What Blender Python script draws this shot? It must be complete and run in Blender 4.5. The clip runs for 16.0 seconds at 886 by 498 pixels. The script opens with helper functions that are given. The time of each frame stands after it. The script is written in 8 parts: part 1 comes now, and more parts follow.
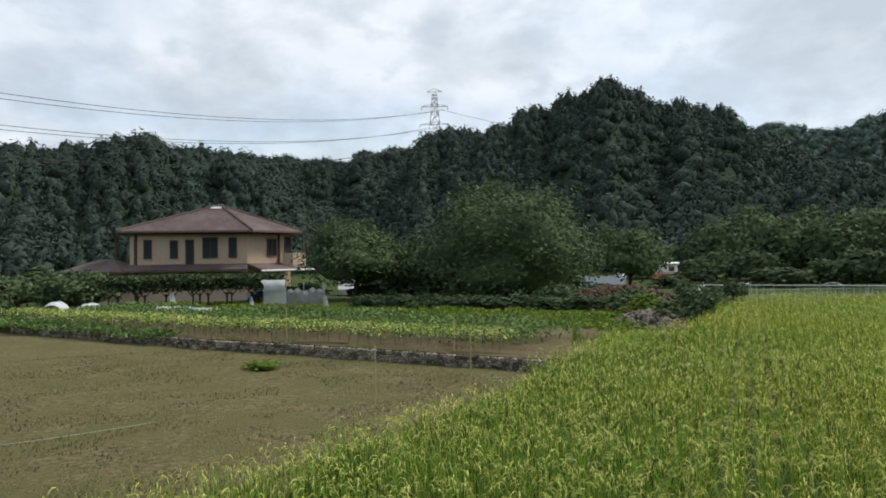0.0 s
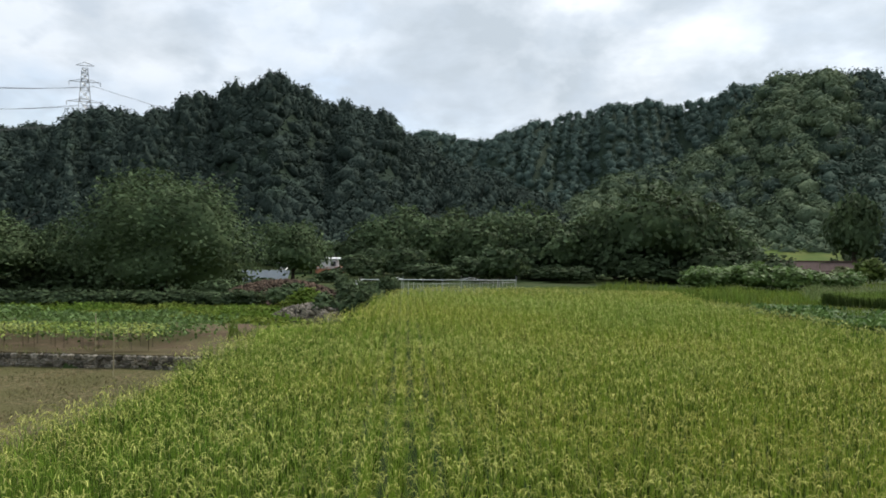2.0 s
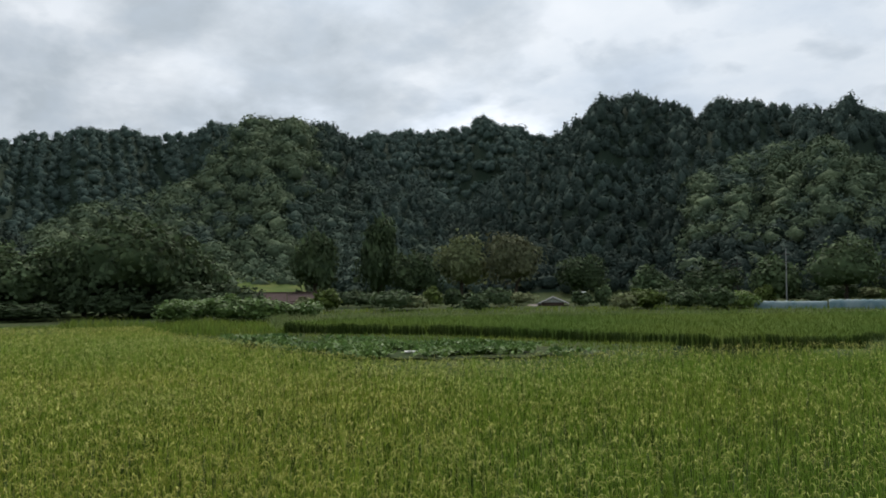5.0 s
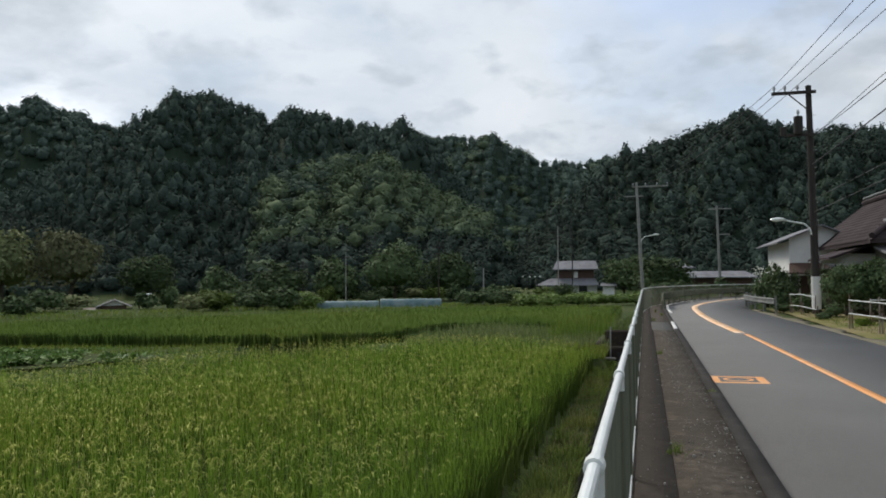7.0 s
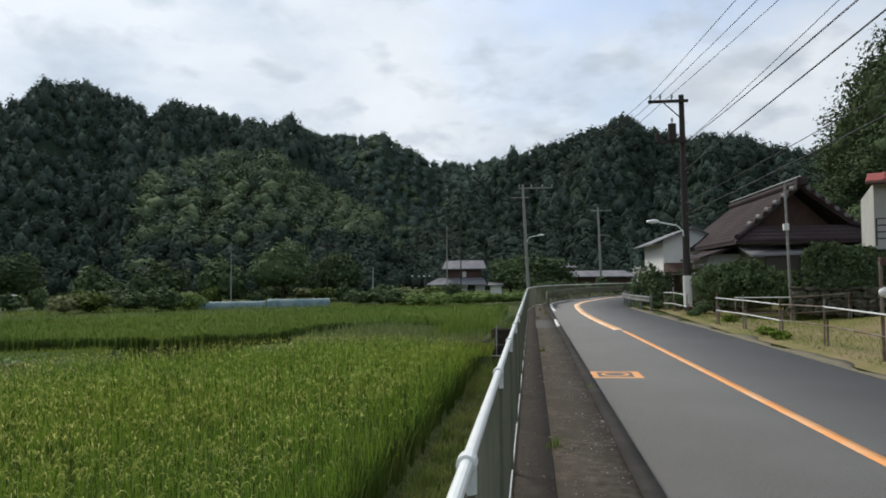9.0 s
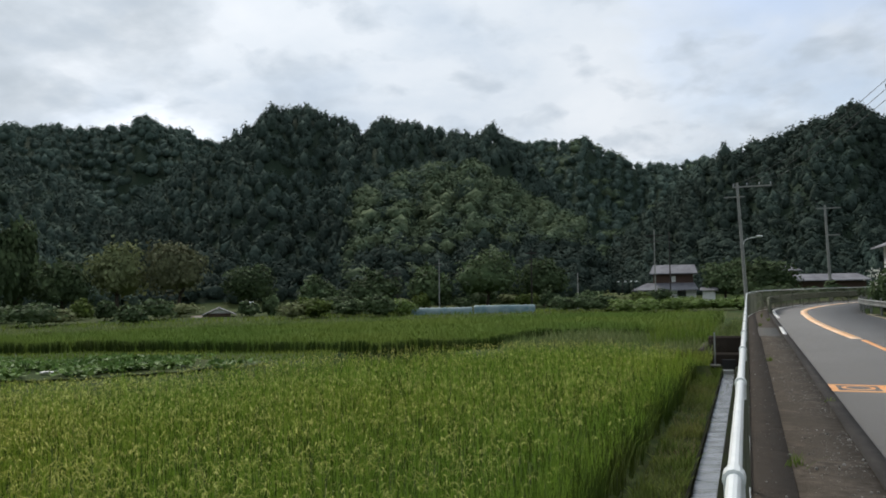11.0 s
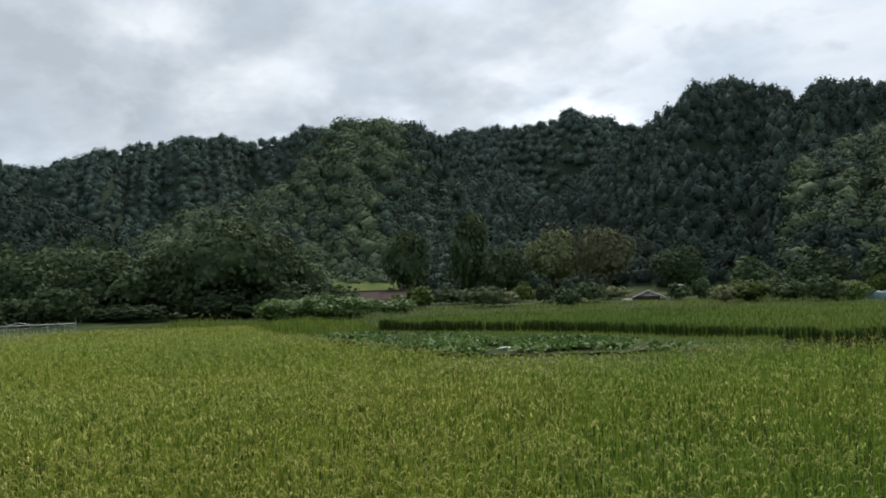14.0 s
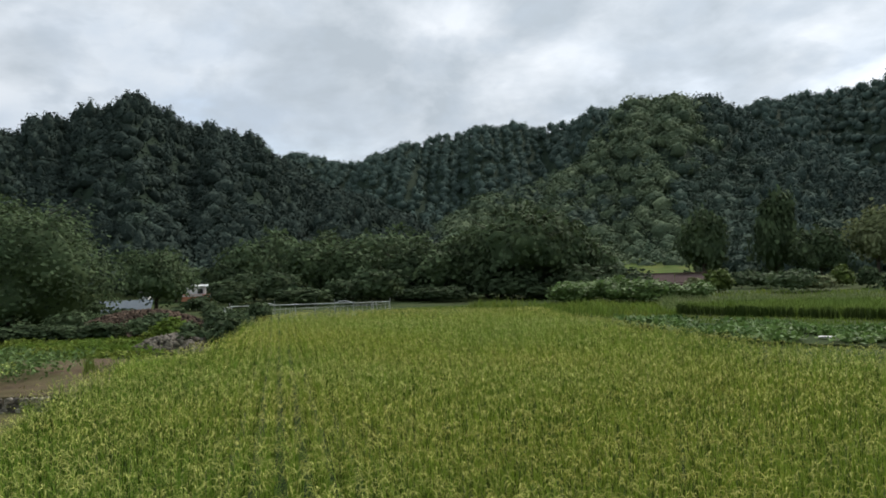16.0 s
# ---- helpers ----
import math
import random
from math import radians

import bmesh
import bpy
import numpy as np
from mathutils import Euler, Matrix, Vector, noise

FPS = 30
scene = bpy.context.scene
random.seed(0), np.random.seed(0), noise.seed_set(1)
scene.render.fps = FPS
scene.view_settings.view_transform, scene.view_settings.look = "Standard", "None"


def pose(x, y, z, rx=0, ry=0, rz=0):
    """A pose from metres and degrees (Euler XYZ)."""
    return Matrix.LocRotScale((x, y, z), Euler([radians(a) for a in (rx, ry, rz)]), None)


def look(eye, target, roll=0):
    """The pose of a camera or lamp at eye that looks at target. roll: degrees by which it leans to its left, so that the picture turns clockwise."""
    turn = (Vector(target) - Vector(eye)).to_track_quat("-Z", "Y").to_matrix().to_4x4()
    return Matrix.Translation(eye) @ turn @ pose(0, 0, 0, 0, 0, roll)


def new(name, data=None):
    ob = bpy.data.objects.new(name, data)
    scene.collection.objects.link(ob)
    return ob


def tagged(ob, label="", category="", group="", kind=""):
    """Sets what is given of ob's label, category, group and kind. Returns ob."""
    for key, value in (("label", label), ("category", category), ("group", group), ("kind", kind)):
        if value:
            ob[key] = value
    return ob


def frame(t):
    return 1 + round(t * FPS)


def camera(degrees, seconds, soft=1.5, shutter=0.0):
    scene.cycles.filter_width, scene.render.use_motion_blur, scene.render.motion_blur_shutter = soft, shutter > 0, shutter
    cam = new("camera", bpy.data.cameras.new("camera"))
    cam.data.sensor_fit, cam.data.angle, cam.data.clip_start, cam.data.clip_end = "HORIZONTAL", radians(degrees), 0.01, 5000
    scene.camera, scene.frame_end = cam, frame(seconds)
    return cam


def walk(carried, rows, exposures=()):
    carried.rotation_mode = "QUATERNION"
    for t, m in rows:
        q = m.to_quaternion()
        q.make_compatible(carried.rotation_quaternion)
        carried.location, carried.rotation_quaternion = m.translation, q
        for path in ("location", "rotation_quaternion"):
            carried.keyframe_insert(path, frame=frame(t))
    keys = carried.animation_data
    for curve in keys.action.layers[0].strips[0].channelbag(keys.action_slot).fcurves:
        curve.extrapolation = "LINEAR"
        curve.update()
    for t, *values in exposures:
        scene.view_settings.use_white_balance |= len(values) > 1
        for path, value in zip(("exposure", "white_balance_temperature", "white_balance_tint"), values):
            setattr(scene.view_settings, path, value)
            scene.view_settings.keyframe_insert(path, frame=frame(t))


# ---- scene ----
# ---- camera and walk: a phone held at arm's length, turned round on the spot ----
cam = camera(59.6, 16.0, soft=1.8)
ARM, EYE = 0.45, 1.55
TURNS = [  # seconds, yaw, pitch, roll
    (0.0, 107.18, 0.71, 0.85),
    (0.5, 101.72, 0.66, 0.40),
    (1.0, 94.28, 0.36, 0.12),
    (1.5, 88.17, 0.20, -0.24),
    (2.0, 82.80, 0.14, -0.16),
    (2.5, 75.59, 0.53, -0.17),
    (3.0, 68.37, 0.87, -0.12),
    (3.5, 62.34, 1.30, -0.17),
    (3.7, 59.99, 1.41, -0.10),
    (4.4, 52.28, 1.97, 0.25),
    (5.1, 44.36, 2.53, 0.60),
    (5.8, 34.45, 2.64, 0.65),
    (6.0, 31.16, 2.56, 0.59),
    (6.5, 21.68, 2.55, 0.57),
    (7.0, 14.65, 2.28, 0.51),
    (7.5, 9.47, 1.98, 0.66),
    (8.0, 6.10, 1.84, 0.76),
    (8.2, 5.66, 1.85, 0.68),
    (8.7, 5.69, 1.99, 0.60),
    (9.2, 7.60, 2.29, 0.70),
    (9.75, 11.20, 2.61, 0.85),
    (10.3, 15.63, 2.70, 0.87),
    (10.5, 17.30, 2.67, 0.83),
    (11.0, 21.47, 2.84, 1.06),
    (11.5, 25.89, 2.66, 1.21),
    (12.0, 30.76, 2.47, 1.07),
    (12.5, 35.90, 2.39, 0.96),
    (13.0, 41.58, 2.67, 1.19),
    (13.5, 46.97, 2.55, 1.43),
    (14.0, 52.27, 2.32, 1.65),
    (14.5, 59.52, 2.07, 1.76),
    (15.0, 65.63, 1.98, 1.77),
    (15.5, 70.32, 1.96, 1.67),
    (16.0, 73.49, 1.62, 1.58),
]
SWAY_T, SWAY_X = (0.0, 5.8, 6.6, 7.5, 8.2, 10.3, 16.0), (0.0, 0.013, 0.013, -0.007, -0.007, -0.036, -0.036)  # slight drift towards the rail
walk(cam, [(t, pose(-ARM * math.sin(radians(w)) + float(np.interp(t, SWAY_T, SWAY_X)), ARM * math.cos(radians(w)), EYE, 90 + p, r, w)) for t, w, p, r in TURNS],
     exposures=[(0, 0.48), (1.0, 0.46), (2.0, 0.50), (3.0, 0.46), (3.6, 0.20), (5.8, 0.12), (6.1, 0.10), (6.6, -0.22), (6.95, 0.06), (7.3, 0.14), (8.2, 0.22), (10.3, 0.16), (12.0, 0.14), (14.0, 0.22), (15.0, 0.30), (16.0, 0.28)])

# ---- world, sun ----
SUN_EL, SUN_AZ = 43.0, 42.0  # the sun stands behind thin cloud over the wooded hill
world = bpy.data.worlds.new("world")
scene.world = world
world.use_nodes = True
wn, wl = world.node_tree.nodes, world.node_tree.links
wn.clear()


def wnode(kind, **kw):
    n = wn.new(kind)
    for k, v in kw.items():
        n.inputs[k].default_value = v
    return n


def wmath(op, a, b=None):
    n = wn.new("ShaderNodeMath")
    n.operation = op
    for i, v in enumerate((a, b)):
        if v is None:
            continue
        if isinstance(v, (int, float)):
            n.inputs[i].default_value = v
        else:
            wl.new(v, n.inputs[i])
    return n.outputs[0]


sky = wn.new("ShaderNodeTexSky")
sky.sky_type, sky.sun_disc = "NISHITA", False
sky.sun_elevation, sky.sun_rotation = radians(SUN_EL), radians(-SUN_AZ)
sky.air_density, sky.dust_density = 1.0, 2.0
wtc = wn.new("ShaderNodeTexCoord")
wsep = wn.new("ShaderNodeSeparateXYZ")
wl.new(wtc.outputs["Generated"], wsep.inputs[0])
high = wmath("ADD", wmath("MAXIMUM", wsep.outputs[2], 0.0), 0.34)
wcomb = wn.new("ShaderNodeCombineXYZ")
wl.new(wmath("DIVIDE", wsep.outputs[0], high), wcomb.inputs[0])
wl.new(wmath("DIVIDE", wsep.outputs[1], high), wcomb.inputs[1])


def wnoise(scale, detail, rough, shift):
    m = wn.new("ShaderNodeMapping")
    m.inputs["Location"].default_value = shift
    wl.new(wcomb.outputs[0], m.inputs[0])
    n = wnode("ShaderNodeTexNoise", Scale=scale, Detail=detail, Roughness=rough, Distortion=0.15)
    wl.new(m.outputs[0], n.inputs["Vector"])
    return n.outputs[0]


def wramp(value, stops):
    r = wn.new("ShaderNodeValToRGB")
    e = r.color_ramp.elements
    for i, (p, c) in enumerate(stops):
        el = e[i] if i < 2 else e.new(p)
        el.position, el.color = p, (*c, 1)
    wl.new(value, r.inputs[0])
    return r.outputs[0]


def wmix(fac, a, b):
    m = wn.new("ShaderNodeMix")
    m.data_type = "RGBA"
    for sock, v in ((0, fac), (6, a), (7, b)):
        if isinstance(v, (int, float)):
            m.inputs[sock].default_value = v
        elif isinstance(v, tuple):
            m.inputs[sock].default_value = (*v, 1)
        else:
            wl.new(v, m.inputs[sock])
    return m.outputs[2]


cloud_tone = wramp(wnoise(2.0, 7, 0.55, (3.1, 1.7, 0)), [(0.33, (0.50, 0.58, 0.68)), (0.43, (0.61, 0.685, 0.775)), (0.52, (0.70, 0.76, 0.83)), (0.68, (0.785, 0.83, 0.885))])
gap_dir = wn.new("ShaderNodeVectorMath")
gap_dir.operation = "DOT_PRODUCT"
wl.new(wtc.outputs["Generated"], gap_dir.inputs[0])
gap_dir.inputs[1].default_value = (math.sin(radians(12)) * 0.94, math.cos(radians(12)) * 0.94, 0.342)
# a thin break in the cloud over the road
thin_gap = wmath("MULTIPLY", wmath("MAXIMUM", wmath("SUBTRACT", gap_dir.outputs["Value"], 0.93), 0.0), 1.4)
cover = wramp(wmath("SUBTRACT", wnoise(1.1, 6, 0.55, (7.3, 4.2, 2.0)), thin_gap), [(0.36, (0.25, 0.25, 0.25)), (0.52, (1.0, 1.0, 1.0))])
# thin cloud glows round the hidden sun
toward = wn.new("ShaderNodeVectorMath")
toward.operation = "DOT_PRODUCT"
wl.new(wtc.outputs["Generated"], toward.inputs[0])
toward.inputs[1].default_value = (-math.sin(radians(SUN_AZ)) * math.cos(radians(SUN_EL)), math.cos(radians(SUN_AZ)) * math.cos(radians(SUN_EL)), math.sin(radians(SUN_EL)))
glow = wmath("ADD", wmath("MULTIPLY", wmath("POWER", wmath("MAXIMUM", toward.outputs["Value"], 0.0), 3.0), 0.26), 0.84)
skyk = wn.new("ShaderNodeVectorMath")
skyk.operation = "SCALE"
wl.new(sky.outputs[0], skyk.inputs[0])
skyk.inputs["Scale"].default_value = 0.15
wbg = wnode("ShaderNodeBackground", Strength=1.0)
bank_dir = wn.new("ShaderNodeVectorMath")
bank_dir.operation = "DOT_PRODUCT"
wl.new(wtc.outputs["Generated"], bank_dir.inputs[0])
bank_dir.inputs[1].default_value = (-math.sin(radians(62)) * 0.98, math.cos(radians(62)) * 0.98, 0.19)
bank_near = wmath("MULTIPLY", wmath("MAXIMUM", wmath("SUBTRACT", bank_dir.outputs["Value"], 0.90), 0.0), 2.1)
clear_dir = wn.new("ShaderNodeVectorMath")
clear_dir.operation = "DOT_PRODUCT"
wl.new(wtc.outputs["Generated"], clear_dir.inputs[0])
clear_dir.inputs[1].default_value = (-math.sin(radians(20)) * 0.95, math.cos(radians(20)) * 0.95, 0.31)
bank_near = wmath("SUBTRACT", bank_near, wmath("MULTIPLY", wmath("MAXIMUM", wmath("SUBTRACT", clear_dir.outputs["Value"], 0.85), 0.0), 1.0))
puff = wramp(wmath("ADD", wnoise(3.4, 6, 0.55, (1.3, 5.1, 1.0)), bank_near), [(0.48, (0.0, 0.0, 0.0)), (0.76, (1.0, 1.0, 1.0))])
# small grey puffs under the sheet
small = wramp(wnoise(7.0, 5, 0.5, (4.7, 2.2, 6.0)), [(0.52, (0.0, 0.0, 0.0)), (0.68, (0.7, 0.7, 0.7))])
wl.new(wmix(small, wmix(puff, wmix(cover, skyk.outputs[0], cloud_tone), (0.44, 0.50, 0.56)), (0.48, 0.55, 0.63)), wbg.inputs[0])
wl.new(glow, wbg.inputs["Strength"])
wout = wn.new("ShaderNodeOutputWorld")
wl.new(wbg.outputs[0], wout.inputs[0])

sun = new("sun", bpy.data.lights.new("sun", "SUN"))
sun.data.energy, sun.data.angle, sun.data.color = 2.5, radians(16), (1.0, 0.95, 0.87)
sa, se = radians(SUN_AZ), radians(SUN_EL)
sun.matrix_world = look((-math.sin(sa) * math.cos(se) * 50, math.cos(sa) * math.cos(se) * 50, math.sin(se) * 50), (0, 0, 0))


# ---- materials ----
def mat(name, c1, c2, scale=4.0, rough=0.8, big=0.15, c3=None, bump=0.0, bscale=40.0, island=0.0, metal=0.0, thin=0.0, rnd=0.0, stretch=(1, 1, 1), spec=0.3, detail=4.0, relief=0.02):
    """Two-scale mottled surface: c1 to c2 by fine noise, c3 by coarse noise; island and rnd vary the value piece by piece."""
    m = bpy.data.materials.new(name)
    m.use_nodes = True
    nt = m.node_tree
    n, l = nt.nodes, nt.links
    b = n["Principled BSDF"]
    tc = n.new("ShaderNodeTexCoord")
    mp = n.new("ShaderNodeMapping")
    mp.inputs["Scale"].default_value = stretch
    l.new(tc.outputs["Object"], mp.inputs[0])

    def noi(s, d=4.0):
        t = n.new("ShaderNodeTexNoise")
        t.inputs["Scale"].default_value, t.inputs["Detail"].default_value, t.inputs["Roughness"].default_value = s, d, 0.6
        l.new(mp.outputs[0], t.inputs["Vector"])
        return t.outputs[0]

    def ramp(v, a, b_):
        r = n.new("ShaderNodeMapRange")
        r.inputs[1].default_value, r.inputs[2].default_value = a, b_
        l.new(v, r.inputs[0])
        return r.outputs[0]

    def mix(f, a, b_):
        x = n.new("ShaderNodeMix")
        x.data_type = "RGBA"
        l.new(f, x.inputs[0])
        for i, v in ((6, a), (7, b_)):
            if isinstance(v, tuple):
                x.inputs[i].default_value = (*v, 1)
            else:
                l.new(v, x.inputs[i])
        return x.outputs[2]

    col = mix(ramp(noi(scale, detail), 0.35, 0.65), c1, c2)
    if c3:
        col = mix(ramp(noi(big), 0.42, 0.62), col, c3)
    if island or rnd:
        src = n.new("ShaderNodeNewGeometry").outputs["Random Per Island"] if island else n.new("ShaderNodeObjectInfo").outputs["Random"]
        k = island or rnd
        r = n.new("ShaderNodeMapRange")
        r.inputs[3].default_value, r.inputs[4].default_value = 1 - k, 1 + k
        l.new(src, r.inputs[0])
        h = n.new("ShaderNodeHueSaturation")
        l.new(r.outputs[0], h.inputs["Value"])
        l.new(col, h.inputs["Color"])
        col = h.outputs[0]
    l.new(col, b.inputs["Base Color"])
    b.inputs["Roughness"].default_value, b.inputs["Metallic"].default_value = rough, metal
    b.inputs["Specular IOR Level"].default_value = spec
    if bump:
        u = n.new("ShaderNodeBump")
        u.inputs["Strength"].default_value, u.inputs["Distance"].default_value = bump, relief
        l.new(noi(bscale, 6), u.inputs["Height"])
        l.new(u.outputs[0], b.inputs["Normal"])
    if thin:
        tr = n.new("ShaderNodeBsdfTranslucent")
        l.new(col, tr.inputs[0])
        ms = n.new("ShaderNodeMixShader")
        ms.inputs[0].default_value = thin
        l.new(b.outputs[0], ms.inputs[1])
        l.new(tr.outputs[0], ms.inputs[2])
        l.new(ms.outputs[0], n["Material Output"].inputs[0])
    return m


M_EARTH = mat("valley_soil", (0.075, 0.082, 0.032), (0.042, 0.062, 0.020), 3, 0.95, 0.12, (0.034, 0.056, 0.017), 0.6, 30, spec=0.05)
M_ASPHALT = mat("asphalt", (0.066, 0.065, 0.062), (0.116, 0.113, 0.105), 38, 0.62, 0.45, (0.108, 0.106, 0.100), 0.7, 110, spec=0.42, detail=9)
M_CONC_DARK = mat("dark_concrete", (0.056, 0.045, 0.035), (0.140, 0.116, 0.090), 10, 0.9, 1.6, (0.074, 0.061, 0.047), 0.6, 70, spec=0.1, detail=8)
M_CONC_BLACK = mat("stained_concrete", (0.042, 0.033, 0.026), (0.069, 0.055, 0.043), 7, 0.9, 0.8, (0.044, 0.036, 0.029), 0.5, 90, spec=0.1)
M_CONC = mat("concrete", (0.30, 0.29, 0.27), (0.20, 0.195, 0.18), 5, 0.88, 0.6, (0.16, 0.155, 0.14), 0.3, 60)
M_ORANGE = mat("orange_road_paint", (0.78, 0.34, 0.10), (0.68, 0.30, 0.10), 25, 0.7, 1.2, (0.72, 0.40, 0.20), 0.2, 120)
M_PALE_ORANGE = mat("repainted_orange_line", (0.80, 0.50, 0.27), (0.74, 0.40, 0.18), 9, 0.7, 0.5, (0.82, 0.60, 0.42), 0.2, 120)
M_LINE = mat("white_road_paint", (0.72, 0.71, 0.68), (0.5, 0.5, 0.48), 22, 0.7, 1.0, (0.66, 0.65, 0.62), 0.2, 120)
M_RICE_FAR = mat("green_rice_leaf", (0.156, 0.235, 0.047), (0.122, 0.198, 0.038), 0.8, 0.75, 0.10, (0.185, 0.245, 0.049), island=0.10, thin=0.08, spec=0.05)
M_RICE = mat("rice_leaf", (0.236, 0.352, 0.047), (0.164, 0.284, 0.038), 0.8, 0.75, 0.10, (0.292, 0.376, 0.050), island=0.22, thin=0.10, spec=0.08)
M_EAR = mat("rice_ear", (0.540, 0.540, 0.160), (0.370, 0.415, 0.096), 1.5, 0.7, 0.12, (0.485, 0.460, 0.115), island=0.30, thin=0.10, spec=0.08)
# stem and stalk greens with the stand's inner shade put into them
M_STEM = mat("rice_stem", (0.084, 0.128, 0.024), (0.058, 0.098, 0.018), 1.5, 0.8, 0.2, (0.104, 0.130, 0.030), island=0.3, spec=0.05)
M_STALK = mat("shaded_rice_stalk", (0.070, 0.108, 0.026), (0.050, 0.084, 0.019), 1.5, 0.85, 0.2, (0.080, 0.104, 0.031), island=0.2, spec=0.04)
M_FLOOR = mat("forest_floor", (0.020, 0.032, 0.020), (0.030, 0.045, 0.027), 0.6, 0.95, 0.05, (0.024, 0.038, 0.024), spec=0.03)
# hill canopies: distance haze goes into the leaf colours, lifted and bluer
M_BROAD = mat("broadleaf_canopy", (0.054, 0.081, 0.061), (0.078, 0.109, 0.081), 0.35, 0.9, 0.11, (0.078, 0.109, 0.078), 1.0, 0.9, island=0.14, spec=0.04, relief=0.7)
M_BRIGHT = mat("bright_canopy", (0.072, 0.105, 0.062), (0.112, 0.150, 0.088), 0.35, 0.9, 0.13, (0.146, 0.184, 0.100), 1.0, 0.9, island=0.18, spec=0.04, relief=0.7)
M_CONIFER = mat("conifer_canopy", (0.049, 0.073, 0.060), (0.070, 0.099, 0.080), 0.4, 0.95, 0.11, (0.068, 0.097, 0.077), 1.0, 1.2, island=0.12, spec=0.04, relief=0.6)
M_HAZEWOOD = mat("blue_green_canopy", (0.064, 0.096, 0.079), (0.087, 0.125, 0.100), 0.3, 0.9, 0.09, (0.079, 0.115, 0.093), 1.0, 0.7, island=0.09, spec=0.04, relief=0.6)
# darker canopy: the shade of flanks and hill feet is in this colour
M_SHADEWOOD = mat("evergreen_canopy", (0.036, 0.053, 0.043), (0.052, 0.072, 0.057), 0.35, 0.95, 0.11, (0.050, 0.070, 0.055), 1.0, 1.0, island=0.12, spec=0.04, relief=0.7)
M_LEAF = mat("tree_leaf", (0.062, 0.096, 0.044), (0.112, 0.152, 0.070), 0.5, 0.75, 0.2, (0.076, 0.110, 0.050), island=0.5, thin=0.2, spec=0.06)
M_LEAF2 = mat("dark_tree_leaf", (0.049, 0.074, 0.036), (0.088, 0.119, 0.054), 0.5, 0.8, 0.2, (0.057, 0.083, 0.040), island=0.45, thin=0.18, spec=0.05)
M_LEAF3 = mat("light_tree_leaf", (0.079, 0.115, 0.027), (0.115, 0.151, 0.040), 0.5, 0.7, 0.2, (0.094, 0.130, 0.032), island=0.4, thin=0.3, spec=0.06)
M_PALE = mat("pale_tree_leaf", (0.155, 0.185, 0.085), (0.21, 0.235, 0.11), 0.5, 0.8, 0.2, (0.175, 0.195, 0.09), island=0.3, thin=0.2, spec=0.06)
M_BARK = mat("bark", (0.09, 0.07, 0.05), (0.05, 0.04, 0.03), 6, 0.95, bump=0.5, bscale=25)


# ---- mesh tools ----
def mesh_np(name, verts, faces, mats, midx=None, smooth=False):
    """A mesh from arrays: verts (n,3) and faces (m,4) or (m,3)."""
    verts, faces = np.asarray(verts, np.float32), np.asarray(faces, np.int32)
    me = bpy.data.meshes.new(name)
    if faces.shape[1] == 3:
        faces = np.concatenate([faces, faces[:, 2:]], 1)
    tri = faces[:, 2] == faces[:, 3]  # a quad that repeats its last corner is a triangle
    keep = np.ones(faces.shape, bool)
    keep[:, 3] = ~tri
    total = np.where(tri, 3, 4).astype(np.int32)
    me.vertices.add(len(verts))
    me.vertices.foreach_set("co", verts.ravel())
    loops = faces[keep]
    me.loops.add(len(loops))
    me.loops.foreach_set("vertex_index", loops)
    me.polygons.add(len(faces))
    me.polygons.foreach_set("loop_start", np.concatenate([[0], np.cumsum(total)[:-1]]).astype(np.int32))
    me.polygons.foreach_set("loop_total", total)
    for m in mats:
        me.materials.append(m)
    if midx is not None:
        me.polygons.foreach_set("material_index", np.asarray(midx, np.int32))
    if smooth:
        me.polygons.foreach_set("use_smooth", np.ones(len(faces), bool))
    me.update(calc_edges=True)
    me.validate()
    return me


def inside(px, py, poly):
    """Even-odd test of points in a polygon."""
    hit = np.zeros(len(px), bool)
    for (x0, y0), (x1, y1) in zip(poly, poly[1:] + poly[:1]):
        cross = ((y0 > py) != (y1 > py)) & (px < (x1 - x0) * (py - y0) / ((y1 - y0) or 1e-9) + x0)
        hit ^= cross
    return hit


def smooth01(v):
    v = np.clip(v, 0, 1)
    return v * v * (3 - 2 * v)


def wob(x, y, s, seed=0):
    """Cheap smooth noise in about -1..1 from a few sines."""
    x, y = x / s + seed * 1.7, y / s - seed * 2.3
    return (np.sin(x * 1.3 + 1.9 * np.sin(y * 0.7)) + np.sin(y * 1.7 + 1.3 * np.sin(x * 0.9 + 2)) + np.sin((x + y) * 2.3 + seed) * 0.6) / 2.6


# ---- the lie of the land ----
def polar(*places):
    """Plan points from azimuth in degrees and distance in metres round the standing place."""
    return [(-d * math.sin(radians(a)), d * math.cos(radians(a))) for a, d in places]


RICE_NEAR = [(-1.70, -6), (-1.64, 8), (-1.52, 15), (-1.42, 20.6)] + polar(
    (5.5, 21.3), (9.1, 23.2), (14, 23.8), (19.9, 22.0), (27.7, 20.5), (33.2, 19.5), (36.4, 18.0), (41.8, 17.1), (46.7, 17.0), (51, 17.6), (53, 19.0), (57.5, 21.8), (61, 24.4), (64.5, 28.4), (65.8, 32.6),
    (70, 33.0), (78, 34.0), (84, 34.4), (85.8, 32.7), (87.5, 30.4), (88.4, 25.4), (90.35, 20.9), (96.3, 16.6), (100, 14.2), (102.25, 11.7), (106.65, 10.0), (112, 8.8), (119, 7.4), (126.8, 6.7), (134, 6.3))
